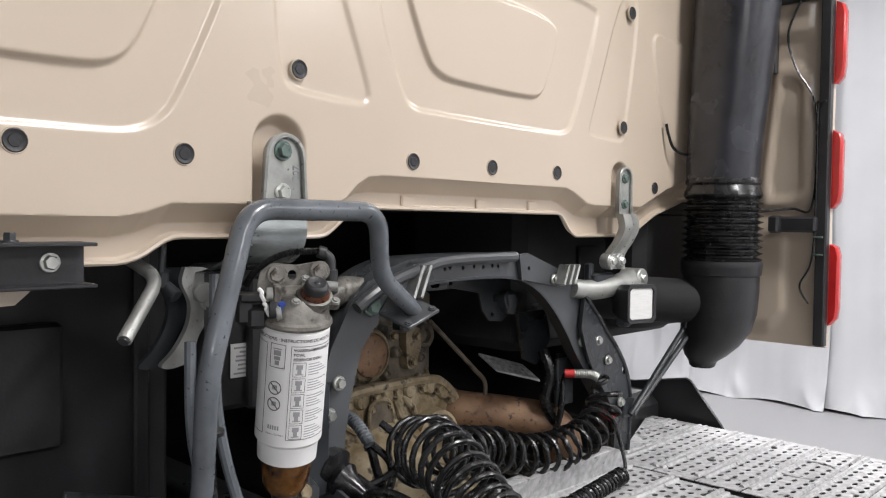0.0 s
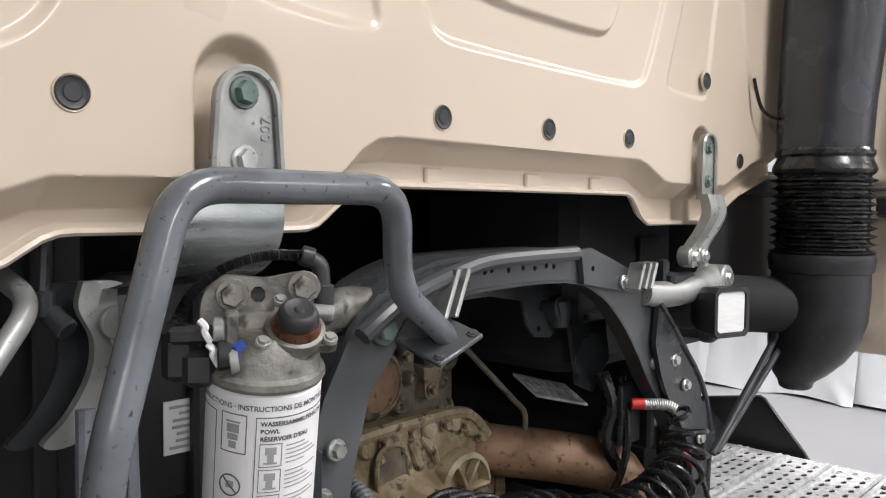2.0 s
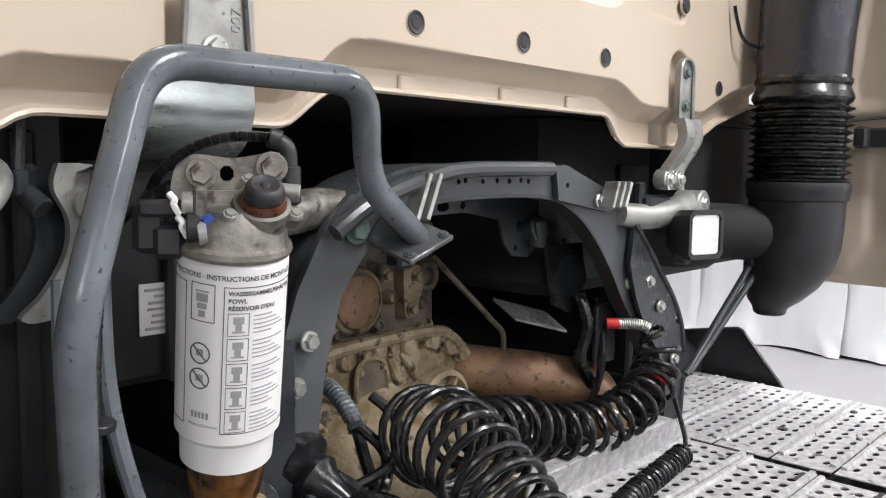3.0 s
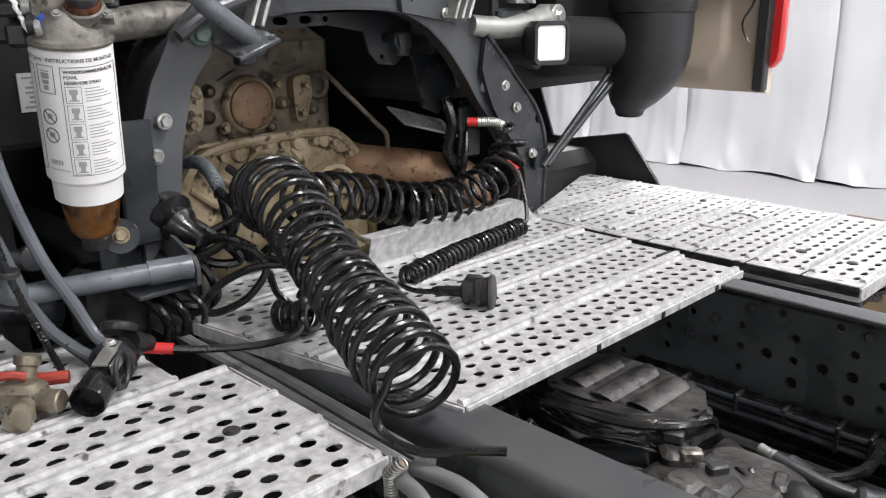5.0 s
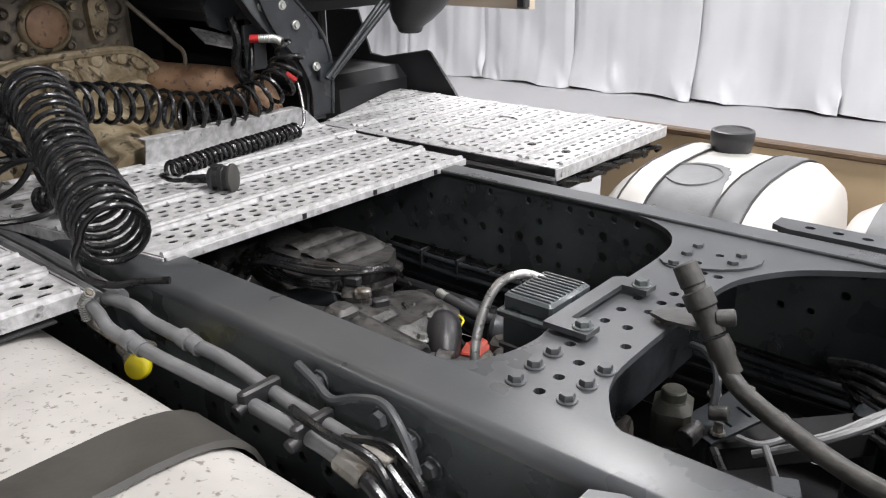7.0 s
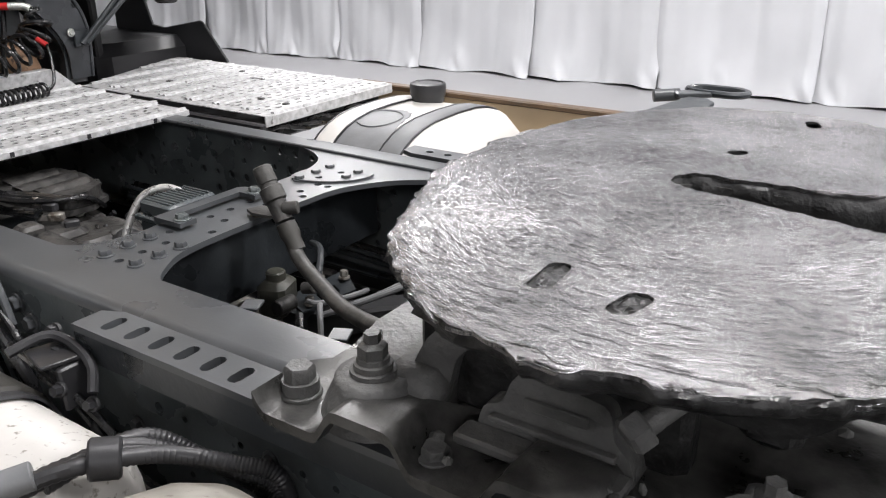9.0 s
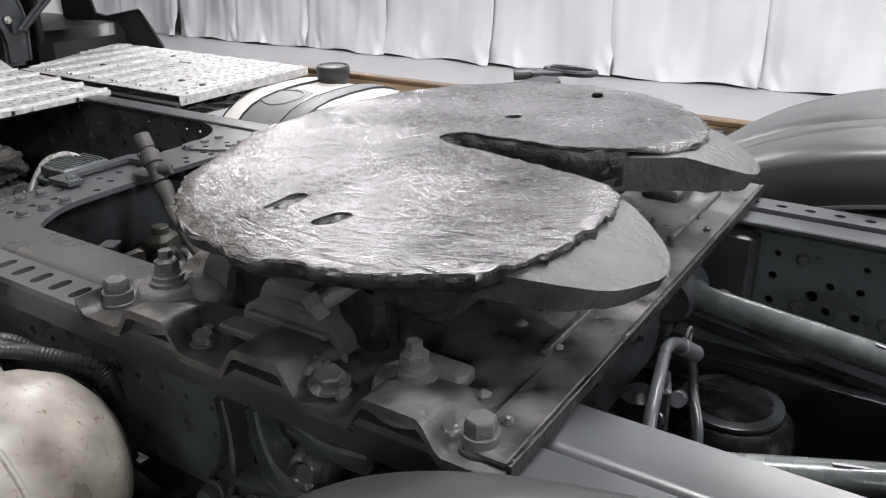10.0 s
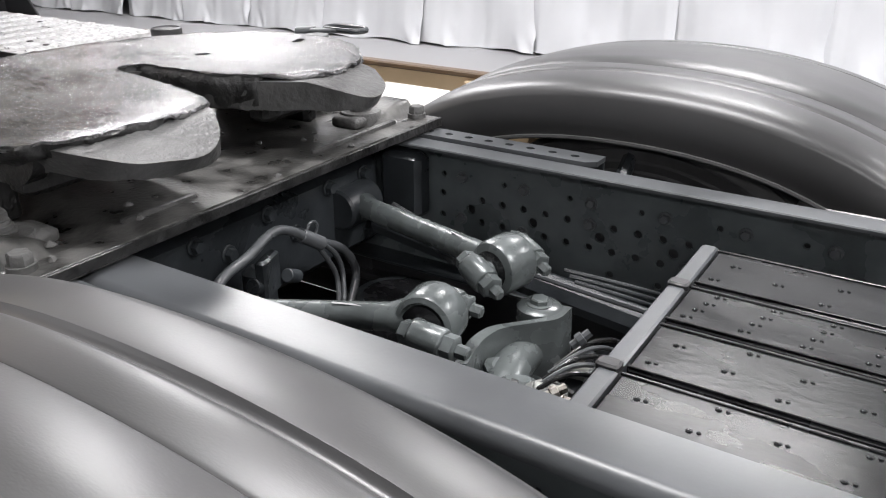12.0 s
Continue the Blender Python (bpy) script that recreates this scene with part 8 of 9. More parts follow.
part("plate", Geo().box((1.425, -0.462, 0.930), (0.060, 0.050, 0.006), 0.002, -14).box((1.455, -0.455, 0.895), (0.012, 0.045, 0.06), 0.004), BLACK, br)
part("loop", Geo().tube(curve([(1.39, -0.50, 0.938), (1.40, -0.455, 0.946), (1.43, -0.44, 0.94), (1.48, -0.446, 0.926), (1.50, -0.462, 0.90)], 6), 0.007, 8), BLACK, br)
bolts(br, [(1.395, -0.436, 0.945), (1.418, -0.448, 0.926), (1.46, -0.480, 0.900), (1.495, -0.462, 0.882)], (0.2, -1, 0.3), 0.0075, 0.012, BLACK)
part("cable_run", Geo().tube(curve([(1.30, -0.45, 0.90), (1.38, -0.465, 0.905), (1.45, -0.462, 0.885), (1.52, -0.455, 0.84)], 6), 0.006, 8).tube(curve([(1.34, -0.44, 0.86), (1.42, -0.462, 0.88), (1.47, -0.458, 0.85), (1.50, -0.45, 0.80)], 6), 0.005, 8), RUBBER, br)

# ---- grey pipes along the near rail ----
gp = thing("rail_pipes", (1.0, -0.44, 0.85), "pair of grey painted pipes clamped along the rail", "pipes")
p1 = curve([(0.60, -0.46, 0.945), (0.66, -0.475, 0.95), (0.70, -0.478, 0.935), (0.80, -0.47, 0.925), (0.95, -0.455, 0.915), (1.10, -0.448, 0.905), (1.15, -0.450, 0.90)], 8)
p2 = curve([(0.62, -0.44, 0.95), (0.69, -0.437, 0.955), (0.74, -0.437, 0.945), (0.83, -0.432, 0.94), (0.90, -0.42, 0.928), (1.00, -0.42, 0.915), (1.12, -0.42, 0.907), (1.16, -0.42, 0.902)], 8)
part("pipe_run", Geo().tube(p1, 0.0100, 12), PIPE, gp)
part("pipe_run", Geo().tube(p2, 0.0100, 12), PIPE, gp)
for y, k in ((-0.45, 0), (-0.42, 1)):
    part("end_union", Geo().cyl((1.145 + 0.01 * k, y, 0.901), (1.185 + 0.01 * k, y, 0.893), 0.0145, 10), CAST, gp, "pale pipe union")
    part("dark_hose", Geo().tube(curve([(1.18 + 0.01 * k, y, 0.895), (1.215, y - 0.004, 0.882), (1.245 + 0.012 * k, y - 0.006, 0.85), (1.262 + 0.015 * k, y, 0.80), (1.27, y, 0.74)], 6), 0.0095, 10), RUBBER, gp)
    part("dark_hose", Geo().tube(curve([(1.05, y + 0.012, 0.925 - 0.03 * k), (1.13, y - 0.004, 0.93 - 0.02 * k), (1.19, y + 0.01, 0.915), (1.22 + 0.02 * k, y + 0.012, 0.87), (1.23, y + 0.02, 0.80)], 6), 0.0055, 8), RUBBER, gp)
for p, r in (((0.745, -0.476, 0.931), 0.0138), ((0.765, -0.475, 0.929), 0.0122), ((0.82, -0.434, 0.941), 0.0138), ((0.84, -0.432, 0.938), 0.0122)):
    part("union", Geo().tube([V(p) - V((0.010, -0.001, -0.002)), V(p) + V((0.010, 0.001, -0.002))], r, 12), PIPE, gp)
for x, z in ((0.985, 0.918), (1.085, 0.91)):
    part("clamp", Geo().box((x, -0.437, z), (0.014, 0.062, 0.032), 0.007).cyl((x, -0.475, z - 0.008), (x, -0.46, z - 0.004), 0.009), BLACK, gp)
part("thin_pipe", Geo().tube(curve([(1.0, -0.385, 0.945), (1.04, -0.39, 0.935), (1.08, -0.40, 0.93), (1.12, -0.395, 0.945), (1.16, -0.39, 0.95), (1.20, -0.40, 0.93), (1.225, -0.405, 0.89)], 6), 0.006, 8), CHASSIS, gp)
bolts(gp, [(1.03, -0.374, 0.925), (1.14, -0.374, 0.915), (1.19, -0.374, 0.905), (1.22, -0.374, 0.88)], (0, -1, 0), 0.012, 0.012, CHASSIS)
oldp = thing("long_pipes", (0.3, -0.43, 0.94), "long grey pipes between the walkway plates", "pipes")
for y, z in ((-0.395, 0.935), (-0.425, 0.938)):
    part("pipe_run", Geo().tube([(-0.2, y, z), (0.3, y, z), (0.62, y - 0.02, z + 0.008)], 0.011, 10), PIPE, oldp)
valve = thing("drain_valve", (0.66, -0.45, 0.82), "grimy valve with a bright yellow cap", "valve")
part("body", Geo().box((0.665, -0.425, 0.862), (0.045, 0.045, 0.04), 0.012, 30).cyl((0.63, -0.43, 0.87), (0.65, -0.43, 0.865), 0.016), CAST, valve)
part("cap", Geo().lathe((0.682, -0.436, 0.853), (0.62, -0.65, 0.35), [(0, 0.013), (0.004, 0.0195), (0.012, 0.0205), (0.016, 0.018), (0.018, 0.011), (0.016, 0.005)], 20), YELLOW, valve, "yellow plastic cap")

# ---- tan skirt along the far side ----
sk = thing("side_skirt", (1.5, 1.26, 0.3), "tan side skirt panel with a brown top edge", "side skirt")
part("panel", Geo().box((1.45, 1.262, 0.60), (1.9, 0.02, 0.60), 0.004), TANSIDE, sk)
part("top_edge", Geo().box((1.45, 1.258, 0.908), (1.9, 0.04, 0.018), 0.004), BROWNEDGE, sk)
for x in (2.05, 2.28):
    part("rib", Geo().box((x, 1.24, 0.72), (0.03, 0.03, 0.34), 0.004), TANSIDE, sk)
part("latch", Geo().box((2.17, 1.235, 0.86), (0.06, 0.03, 0.05), 0.006).box((2.14, 1.225, 0.85), (0.03, 0.03, 0.09), 0.005), BLACK, sk)


# ---- fifth wheel ----
fw = thing("fifth_wheel", (2.1, 0.01, 0.97), "greasy worn fifth wheel coupling plate with a kingpin slot", "fifth wheel")
rim = [(2.352, -0.072), (2.372, -0.12), (2.385, -0.20), (2.375, -0.275), (2.345, -0.352), (2.29, -0.405), (2.20, -0.447), (2.11, -0.463), (2.0, -0.44), (1.915, -0.385), (1.852, -0.31), (1.795, -0.18), (1.765, -0.06), (1.758, 0.05),
       (1.772, 0.16), (1.805, 0.27), (1.865, 0.37), (1.95, 0.445), (2.05, 0.482), (2.15, 0.475), (2.25, 0.43), (2.33, 0.345), (2.368, 0.26), (2.372, 0.19), (2.35, 0.13)]
slot_edge = [(2.30, 0.085), (2.24, 0.058), (2.17, 0.047), (2.10, 0.045), (2.06, 0.040), (2.04, 0.022), (2.045, 0.0), (2.07, -0.012), (2.13, -0.022), (2.20, -0.036), (2.28, -0.052)]
smooth_rim = [(p.x, p.y) for p in curve([(x, y, 0) for x, y in rim], 14)]
rng = random.Random(21)
ragged = []
for i, (x, y) in enumerate(smooth_rim):
    k = 0.012 * noise.noise(V((x * 14, y * 14, 2))) + 0.006 * noise.noise(V((x * 40, y * 40, 5))) + 0.004 * noise.noise(V((x * 130, y * 130, 8)))
    r = V((x - 2.08, y - 0.01)).normalized()
    ragged.append((x + r.x * k, y + r.y * k))
inner_edge = [(p.x, p.y) for p in curve([(x, y, 0) for x, y in slot_edge], 5)]
outline_top = ragged + [(x, y + (0.004 + 0.004 * noise.noise(V((x * 70, y * 70, 3)))) * (1 if y > 0.012 else -1)) for x, y in inner_edge]
grid = [(1.74 + 0.0085 * i + 0.002 * rng.uniform(-1, 1), -0.48 + 0.0085 * j + 0.002 * rng.uniform(-1, 1)) for i in range(80) for j in range(115)]
grid = [p for p in grid if inside(p, outline_top)]


def turned(loop, cx, cy, deg):
    c, q = math.cos(radians(deg)), math.sin(radians(deg))
    return [(cx + u * c - v * q, cy + u * q + v * c) for u, v in loop]


cut = [turned(slot(0, 0, 0.066, 0.0115), 2.046, -0.332, 92), turned(slot(0, 0, 0.054, 0.0125), 2.128, -0.347, 78), turned(slot(0, 0, 0.03, 0.012), 2.075, 0.170, 60), turned(slot(0, 0, 0.04, 0.010), 2.128, 0.389, 110)]
grid = [p for p in grid if not any(inside(p, c) for c in cut)]


rim_turn = sorted((math.atan2(y - 0.01, x - 2.08), math.hypot(x - 2.08, y - 0.01)) for x, y in smooth_rim)
turn_a, turn_r = [a for a, r in rim_turn], [r for a, r in rim_turn]


def rho(u, v):
    """Way out from the middle, 1 at the rim."""
    return math.hypot(u - 2.08, v - 0.01) / float(np.interp(math.atan2(v - 0.01, u - 2.08), turn_a, turn_r))


def plate_z(u, v, w):
    """Smeared grease: low waves in rings, a torn lower edge."""
    rr, an = math.hypot(u - 2.07, v - 0.015), math.atan2(v - 0.015, u - 2.07)
    near_edge = max(0.0, min(1.0, (rho(u, v) - 0.93) / 0.07))
    worn = (0.0013 + 0.0018 * near_edge) * noise.noise(V((rr * 45, an * 3, 1))) + (0.0013 + 0.0015 * near_edge) * noise.noise(V((rr * 110, an * 9, 4))) + 0.0003 * noise.noise(V((u * 70, v * 70, 9)))
    droop = near_edge ** 2 * (0.0075 + 0.004 * noise.noise(V((u * 30, v * 30, 7))))
    return (u, v, 1.141 + worn - droop + w)


part("top_plate", Geo().sheet(outline_top, cut, plate_z, 0.004, grid), GREASE, fw, "worn greasy steel top plate", smooth=60)

# cast body below the grease: vertical slot walls, inward sloping sides, two sloping horns
horn_far = [(2.372, 0.33), (2.425, 0.292), (2.455, 0.235), (2.447, 0.195), (2.40, 0.152), (2.345, 0.112)]
horn_near = [(2.36, -0.082), (2.42, -0.118), (2.455, -0.165), (2.458, -0.215), (2.432, -0.275), (2.38, -0.322)]
mid_rim = [(2.08 + (x - 2.08) * 0.972, 0.01 + (y - 0.01) * 0.972) for x, y in smooth_rim if x < 2.335 and abs(y) > 0.06 or x < 2.0]
body_line = [(p.x, p.y) for p in curve([(x, y, 0) for x, y in horn_near], 4)] + mid_rim + [(p.x, p.y) for p in curve([(x, y, 0) for x, y in horn_far], 4)] + inner_edge
body_grid = [(1.80 + 0.03 * i, -0.44 + 0.03 * j) for i in range(23) for j in range(31)]
body_grid = [p for p in body_grid if inside(p, body_line)]


def body_z(u, v, w):
    slope = 0.40 * max(0.0, u - 2.375 + 0.35 * max(0, abs(v) - 0.24))
    if w == 0:
        return (u, v, 1.1285 - slope + 0.0008 * noise.noise(V((u * 30, v * 30, 1))))
    f = 0.77 + 0.20 * max(0.0, min(1.0, (u - 2.20) / 0.2))
    if abs(v) < 0.11 and u > 2.02:
        f = 1.0
    q = 0.008 * noise.noise(V((u * 25, v * 25, 4))) + 0.004 * noise.noise(V((u * 80, v * 80, 6)))
    return (2.08 + (u - 2.08) * f + q, 0.01 + (v - 0.01) * f + q, 1.078 - 0.15 * slope + q * 0.5)


part("body", Geo().sheet(body_line, [], body_z, 0.05, body_grid), COUPLING, fw, "dusty cast body with sloping horns", smooth=35)
layers = [(1.1345, 0.996, 0.004), (1.128, 1.0, 0.009), (1.119, 0.992, 0.011), (1.110, 0.972, 0.008), (1.106, 0.94, 0.004), (1.125, 0.93, 0.0)]
rows = []
for x, y in ragged:
    d2 = V((x - 2.08, y - 0.01)).normalized()
    out = []
    for k, (z, f, amp) in enumerate(layers):
        q = amp * (noise.noise(V((x * 30, y * 30, k * 1.3))) + 0.8 * noise.noise(V((x * 85, y * 85, k * 2.1))))
        out.append((2.08 + (x - 2.08) * f + d2.x * q, 0.01 + (y - 0.01) * f + d2.y * q, z + 0.5 * q))
    rows.append(out)
wall_rows = []
for x, y in inner_edge:
    sg = -1 if y > 0.012 else 1
    wall_rows.append([(x - 0.004 * (1 if x < 2.07 else 0), y + sg * q, z) for z, q in [(zz, -0.004 + ee + 0.005 * noise.noise(V((x * 60, y * 60, zz * 70))) + 0.004 * noise.noise(V((x * 140, y * 140, zz * 140)))) for zz, ee in ((1.138, -0.002), (1.131, 0.004), (1.122, 0.007), (1.110, 0.007), (1.098, 0.005), (1.086, 0.003), (1.076, -0.006))]])
part("slot_grease", Geo().rings([r + [(r[-1][0], r[-1][1] - (-1 if r[0][1] > 0.012 else 1) * 0.012, 1.08), (r[0][0], r[0][1] - (-1 if r[0][1] > 0.012 else 1) * 0.012, 1.13)] for r in wall_rows]), GREASELUMP, fw, "dark grease lining the slot", smooth=75)
part("grease_edge", Geo().rings(rows), GREASELUMP, fw, "dark grease caked along the plate's rim", smooth=75)
for k, c in enumerate(cut[:2]):
    cx, cy = sum(q[0] for q in c) / len(c), sum(q[1] for q in c) / len(c)
    fill = [(cx + rng.uniform(-0.035, 0.035) * 0.5, cy + rng.uniform(-0.035, 0.035) * 0.9) for _ in range(140)]
    wide = [(cx + (x - cx) * 1.04, cy + (y - cy) * 1.04) for x, y in c]
    part("grease_plug", Geo().sheet(wide, [], lambda u, v, w: (u, v, 1.1375 + 0.0045 * noise.noise(V((u * 90, v * 70, 2 + k))) + 0.003 * noise.noise(V((u * 210, v * 190, 5 + k))) + w), 0.01, [q for q in fill if inside(q, wide)]), GREASELUMP, fw, "grease filling the slot")
part("lock_jaw", Geo().box((2.06, 0.016, 1.075), (0.10, 0.14, 0.03), 0.01).lathe((2.05, 0.016, 1.045), (0, 0, 1), [(0, 0.06), (0.03, 0.06), (0.035, 0.05)], 20), GREASELUMP, fw)
for sy, yb in ((-1, -0.392), (1, 0.412)):
    def rounded(pts):
        return [(p.x, p.y) for p in curve([(x, z, 0) for x, z in pts], 4)]
    low_prof = rounded([(2.000, 0.985), (2.004, 1.012), (2.022, 1.022), (2.030, 1.044), (2.046, 1.052), (2.10, 1.050), (2.125, 1.044), (2.134, 1.020), (2.150, 1.006), (2.156, 0.985)])
    part("bearing_block", Geo().sheet(low_prof, [], lambda u, v, w: (u, yb - sy * (0.012 + 0.25 * (v - 0.985)) + sy * w, v), 0.060), DUSTY, fw, "dusty cast bearing block")
    high_prof = rounded([(2.030, 1.112), (2.026, 1.085), (2.040, 1.062), (2.07, 1.054), (2.105, 1.058), (2.125, 1.078), (2.140, 1.112)])
    part("bearing_saddle", Geo().sheet(high_prof, [], lambda u, v, w: (u, yb - sy * (0.020 - 0.10 * (v - 1.06)) + sy * w, v), 0.055), COUPLING, fw, "rounded saddle hanging from the plate")
    part("side_flange", Geo().sheet(rounded([(1.905, 0.985), (1.918, 1.03), (1.94, 1.066), (1.975, 1.082), (2.02, 1.090), (2.02, 1.074), (1.985, 1.062), (1.965, 1.04), (1.955, 0.985)]), [], lambda u, v, w: (u, yb - sy * 0.030 + sy * w, v), 0.030), DUSTY, fw)
    part("rear_flange", Geo().sheet(rounded([(2.135, 1.112), (2.15, 1.075), (2.18, 1.06), (2.26, 1.058), (2.30, 1.085), (2.31, 1.112)]), [], lambda u, v, w: (u, yb - sy * 0.045 + sy * w, v), 0.030), GREASELUMP, fw)
    part("inner_wall", Geo().box((2.05, yb - 0.065 * sy, 1.03), (0.28, 0.04, 0.10), 0.012), GREASELUMP, fw)
    part("foot_ledge", Geo().box((2.075, yb + 0.004 * sy, 0.994), (0.165, 0.030, 0.012), 0.005), DUSTY, fw)
    part("ridge", Geo().box((2.078, yb - 0.012 * sy, 1.009), (0.125, 0.010, 0.006), 0.002), DUSTY, fw)
    part("raised_mark", Geo().box((2.078, yb - 0.0205 * sy, 1.029), (0.062, 0.004, 0.012), 0.001), DUSTY, fw)
    a, d = V((2.205, yb - 0.01 * sy, 1.108)), V((-0.05, 0.062 * sy, -0.045)).normalized()
    part("pin_bolt", Geo().lathe(a, d, [(0, 0.010), (0.045, 0.010), (0.048, 0.0105), (0.072, 0.0105)], 12).lathe(a + d * 0.055, d, [(0, 0.015), (0.002, 0.017), (0.016, 0.017), (0.019, 0.014)], 6), DUSTY, fw)
    for k, x in enumerate((1.888, 2.268)):
        if k == 0:
            g = Geo().lathe((x, yb + 0.002, 0.975), (0, 0, 1), [(0, 0.058), (0.02, 0.05), (0.034, 0.043), (0.042, 0.041), (0.046, 0.037), (0.046, 0.02)], 20).box((x + 0.035, yb - 0.03 * sy, 1.0), (0.07, 0.06, 0.055), 0.018)
            zt = 1.021
        else:
            g = Geo().lathe((x, yb, 0.975), (0, 0, 1), [(0, 0.048), (0.022, 0.046), (0.030, 0.043), (0.031, 0.02)], 20).box((x + 0.004, yb - 0.03 * sy, 0.990), (0.066, 0.07, 0.022), 0.010)
            zt = 1.006
        part("foot", g, DUSTY, fw, smooth=50)
        part("nut", Geo().lathe((x, yb, zt), (0, 0, 1), [(-0.002, 0.024), (0.005, 0.024), (0.006, 0.020), (0.012, 0.020), (0.013, 0.017), (0.018, 0.0165), (0.019, 0.013)], 16).lathe((x, yb, zt + 0.018), (0, 0, 1), [(0, 0.0155), (0.012, 0.0155), (0.015, 0.012), (0.016, 0.009), (0.026, 0.0085)], 6), DUSTY, fw)
    if sy < 0:
        for k in range(24):
            t_ = k / 23
            part("grease_lump", Geo().lathe((2.10 + 0.10 * t_ + rng.uniform(-0.016, 0.016), yb - 0.016 - 0.03 * t_ + rng.uniform(-0.014, 0.014), 0.993 + rng.uniform(0, 0.006)), (rng.uniform(-0.5, 0.5), rng.uniform(-0.5, 0.5), 1), [(-0.006, 0.003), (-0.002, rng.uniform(0.006, 0.010)), (0.003, rng.uniform(0.004, 0.008)), (0.006, 0.002)], 8), DUSTY, fw)
        part("bolt", Geo().bolt((1.985, -0.428, 0.982), (0.15, -0.1, 1), 0.013, 0.012), DUSTY, fw)
        part("bolt", Geo().bolt((2.185, -0.432, 0.994), (0.1, -0.1, 1), 0.017, 0.014), DUSTY, fw)
part("cross_rib", Geo().box((2.05, 0.01, 1.06), (0.06, 0.6, 0.05), 0.015).box((2.25, 0.25, 1.06), (0.05, 0.25, 0.04), 0.01).box((2.25, -0.22, 1.06), (0.05, 0.25, 0.04), 0.01), GREASELUMP, fw)
hd = part("release_handle", Geo().box((1.85, 0.62, 1.068), (0.03, 0.36, 0.012), 0.004), CHASSIS_DARK, fw, "dark flat release handle with a long loop")
part("arm", Geo().sheet([(1.76, 0.60), (1.80, 0.60), (1.86, 0.80), (1.84, 0.83), (1.80, 0.83)], [], lambda u, v, w: (u, v, 1.072 + w), 0.01), CHASSIS_DARK, hd)
part("loop", Geo().tube([(1.82 + 0.065 * (1 if math.cos(a) > 0 else -1) * abs(math.cos(a)) ** 0.5 + 0.02, 0.905 + 0.032 * math.sin(a), 1.074) for a in np.linspace(0, 6.283, 33)], 0.008, 8), CHASSIS_DARK, hd)
part("shank", Geo().box((1.80, 0.86, 1.072), (0.08, 0.035, 0.012), 0.004, 35).cyl((1.72, 0.83, 1.065), (1.77, 0.86, 1.068), 0.014), CHASSIS, hd)

# ---- corrugated mounting plate under the coupling ----
mp = thing("mounting_plate", (2.13, 0.02, 0.955), "dusty corrugated mounting plate bolted to the angles", "mounting plate")
g = Geo()
nx = 90
top_rows = []
for i in range(nx + 1):
    x = 1.786 + (2.408 - 1.786) * i / nx
    w = 0.5 - 0.5 * math.cos(2 * math.pi * (x - 1.833) / 0.181)
    w = max(0.0, min(1.0, (w - 0.25) / 0.5))
    w = w * w * (3 - 2 * w) if x < 2.37 else 0.0
    ring_pts = []
    for y in np.linspace(-0.462, 0.515, 25):
        lift = 0.034 * w * max(0.0, min(1.0, (-0.34 - y) / 0.05 if y < 0 else (y - 0.40) / 0.05)) if abs(y - 0.03) > 0.37 else 0.0
        ring_pts.append((x, y, 0.9635 + 0.016 + lift + (0.012 if abs(y - 0.03) < 0.30 else 0.0)))
    low = [(a, b, c - 0.012) for a, b, c in ring_pts[::-1]]
    top_rows.append(ring_pts + low)
part("plate", g.rings(top_rows), GRIME, mp, "dusty corrugated steel plate", smooth=50)
part("rear_bar", Geo().box((2.382, 0.03, 0.985), (0.05, 0.95, 0.008), 0.002), GRIME, mp)
part("rear_edge", Geo().box((2.410, 0.03, 0.980), (0.006, 0.955, 0.018), 0.002), GREASELUMP, mp)
part("step_edge", Geo().box((2.358, 0.28, 0.993), (0.010, 0.26, 0.012), 0.004), COUPLING, mp)
part("step_edge", Geo().box((2.35, -0.19, 0.993), (0.010, 0.14, 0.012), 0.004), COUPLING, mp)
bolts(mp, [(1.808, -0.414, 0.982), (2.368, -0.426, 0.982), (1.836, 0.478, 0.982), (2.368, 0.478, 0.982)], (0, 0, 1), 0.0165, 0.016, DUSTY, stack=2)
rng = random.Random(5)
for k in range(26):
    x, y = rng.uniform(1.95, 2.40), rng.uniform(-0.44, -0.36) if k % 2 else rng.uniform(-0.3, 0.3)
    part("grease_crumb", Geo().lathe((x, y, 0.992), (rng.uniform(-1, 1), rng.uniform(-1, 1), 2), [(-0.004, 0.002), (0.0, rng.uniform(0.004, 0.011)), (0.006, 0.002)], 6), DUSTY, mp)

# ---- cast spring hanger under the near rail ----
sh = thing("spring_hanger", (2.1, -0.46, 0.62), "glossy dark cast spring hanger with bolts", "spring hanger")
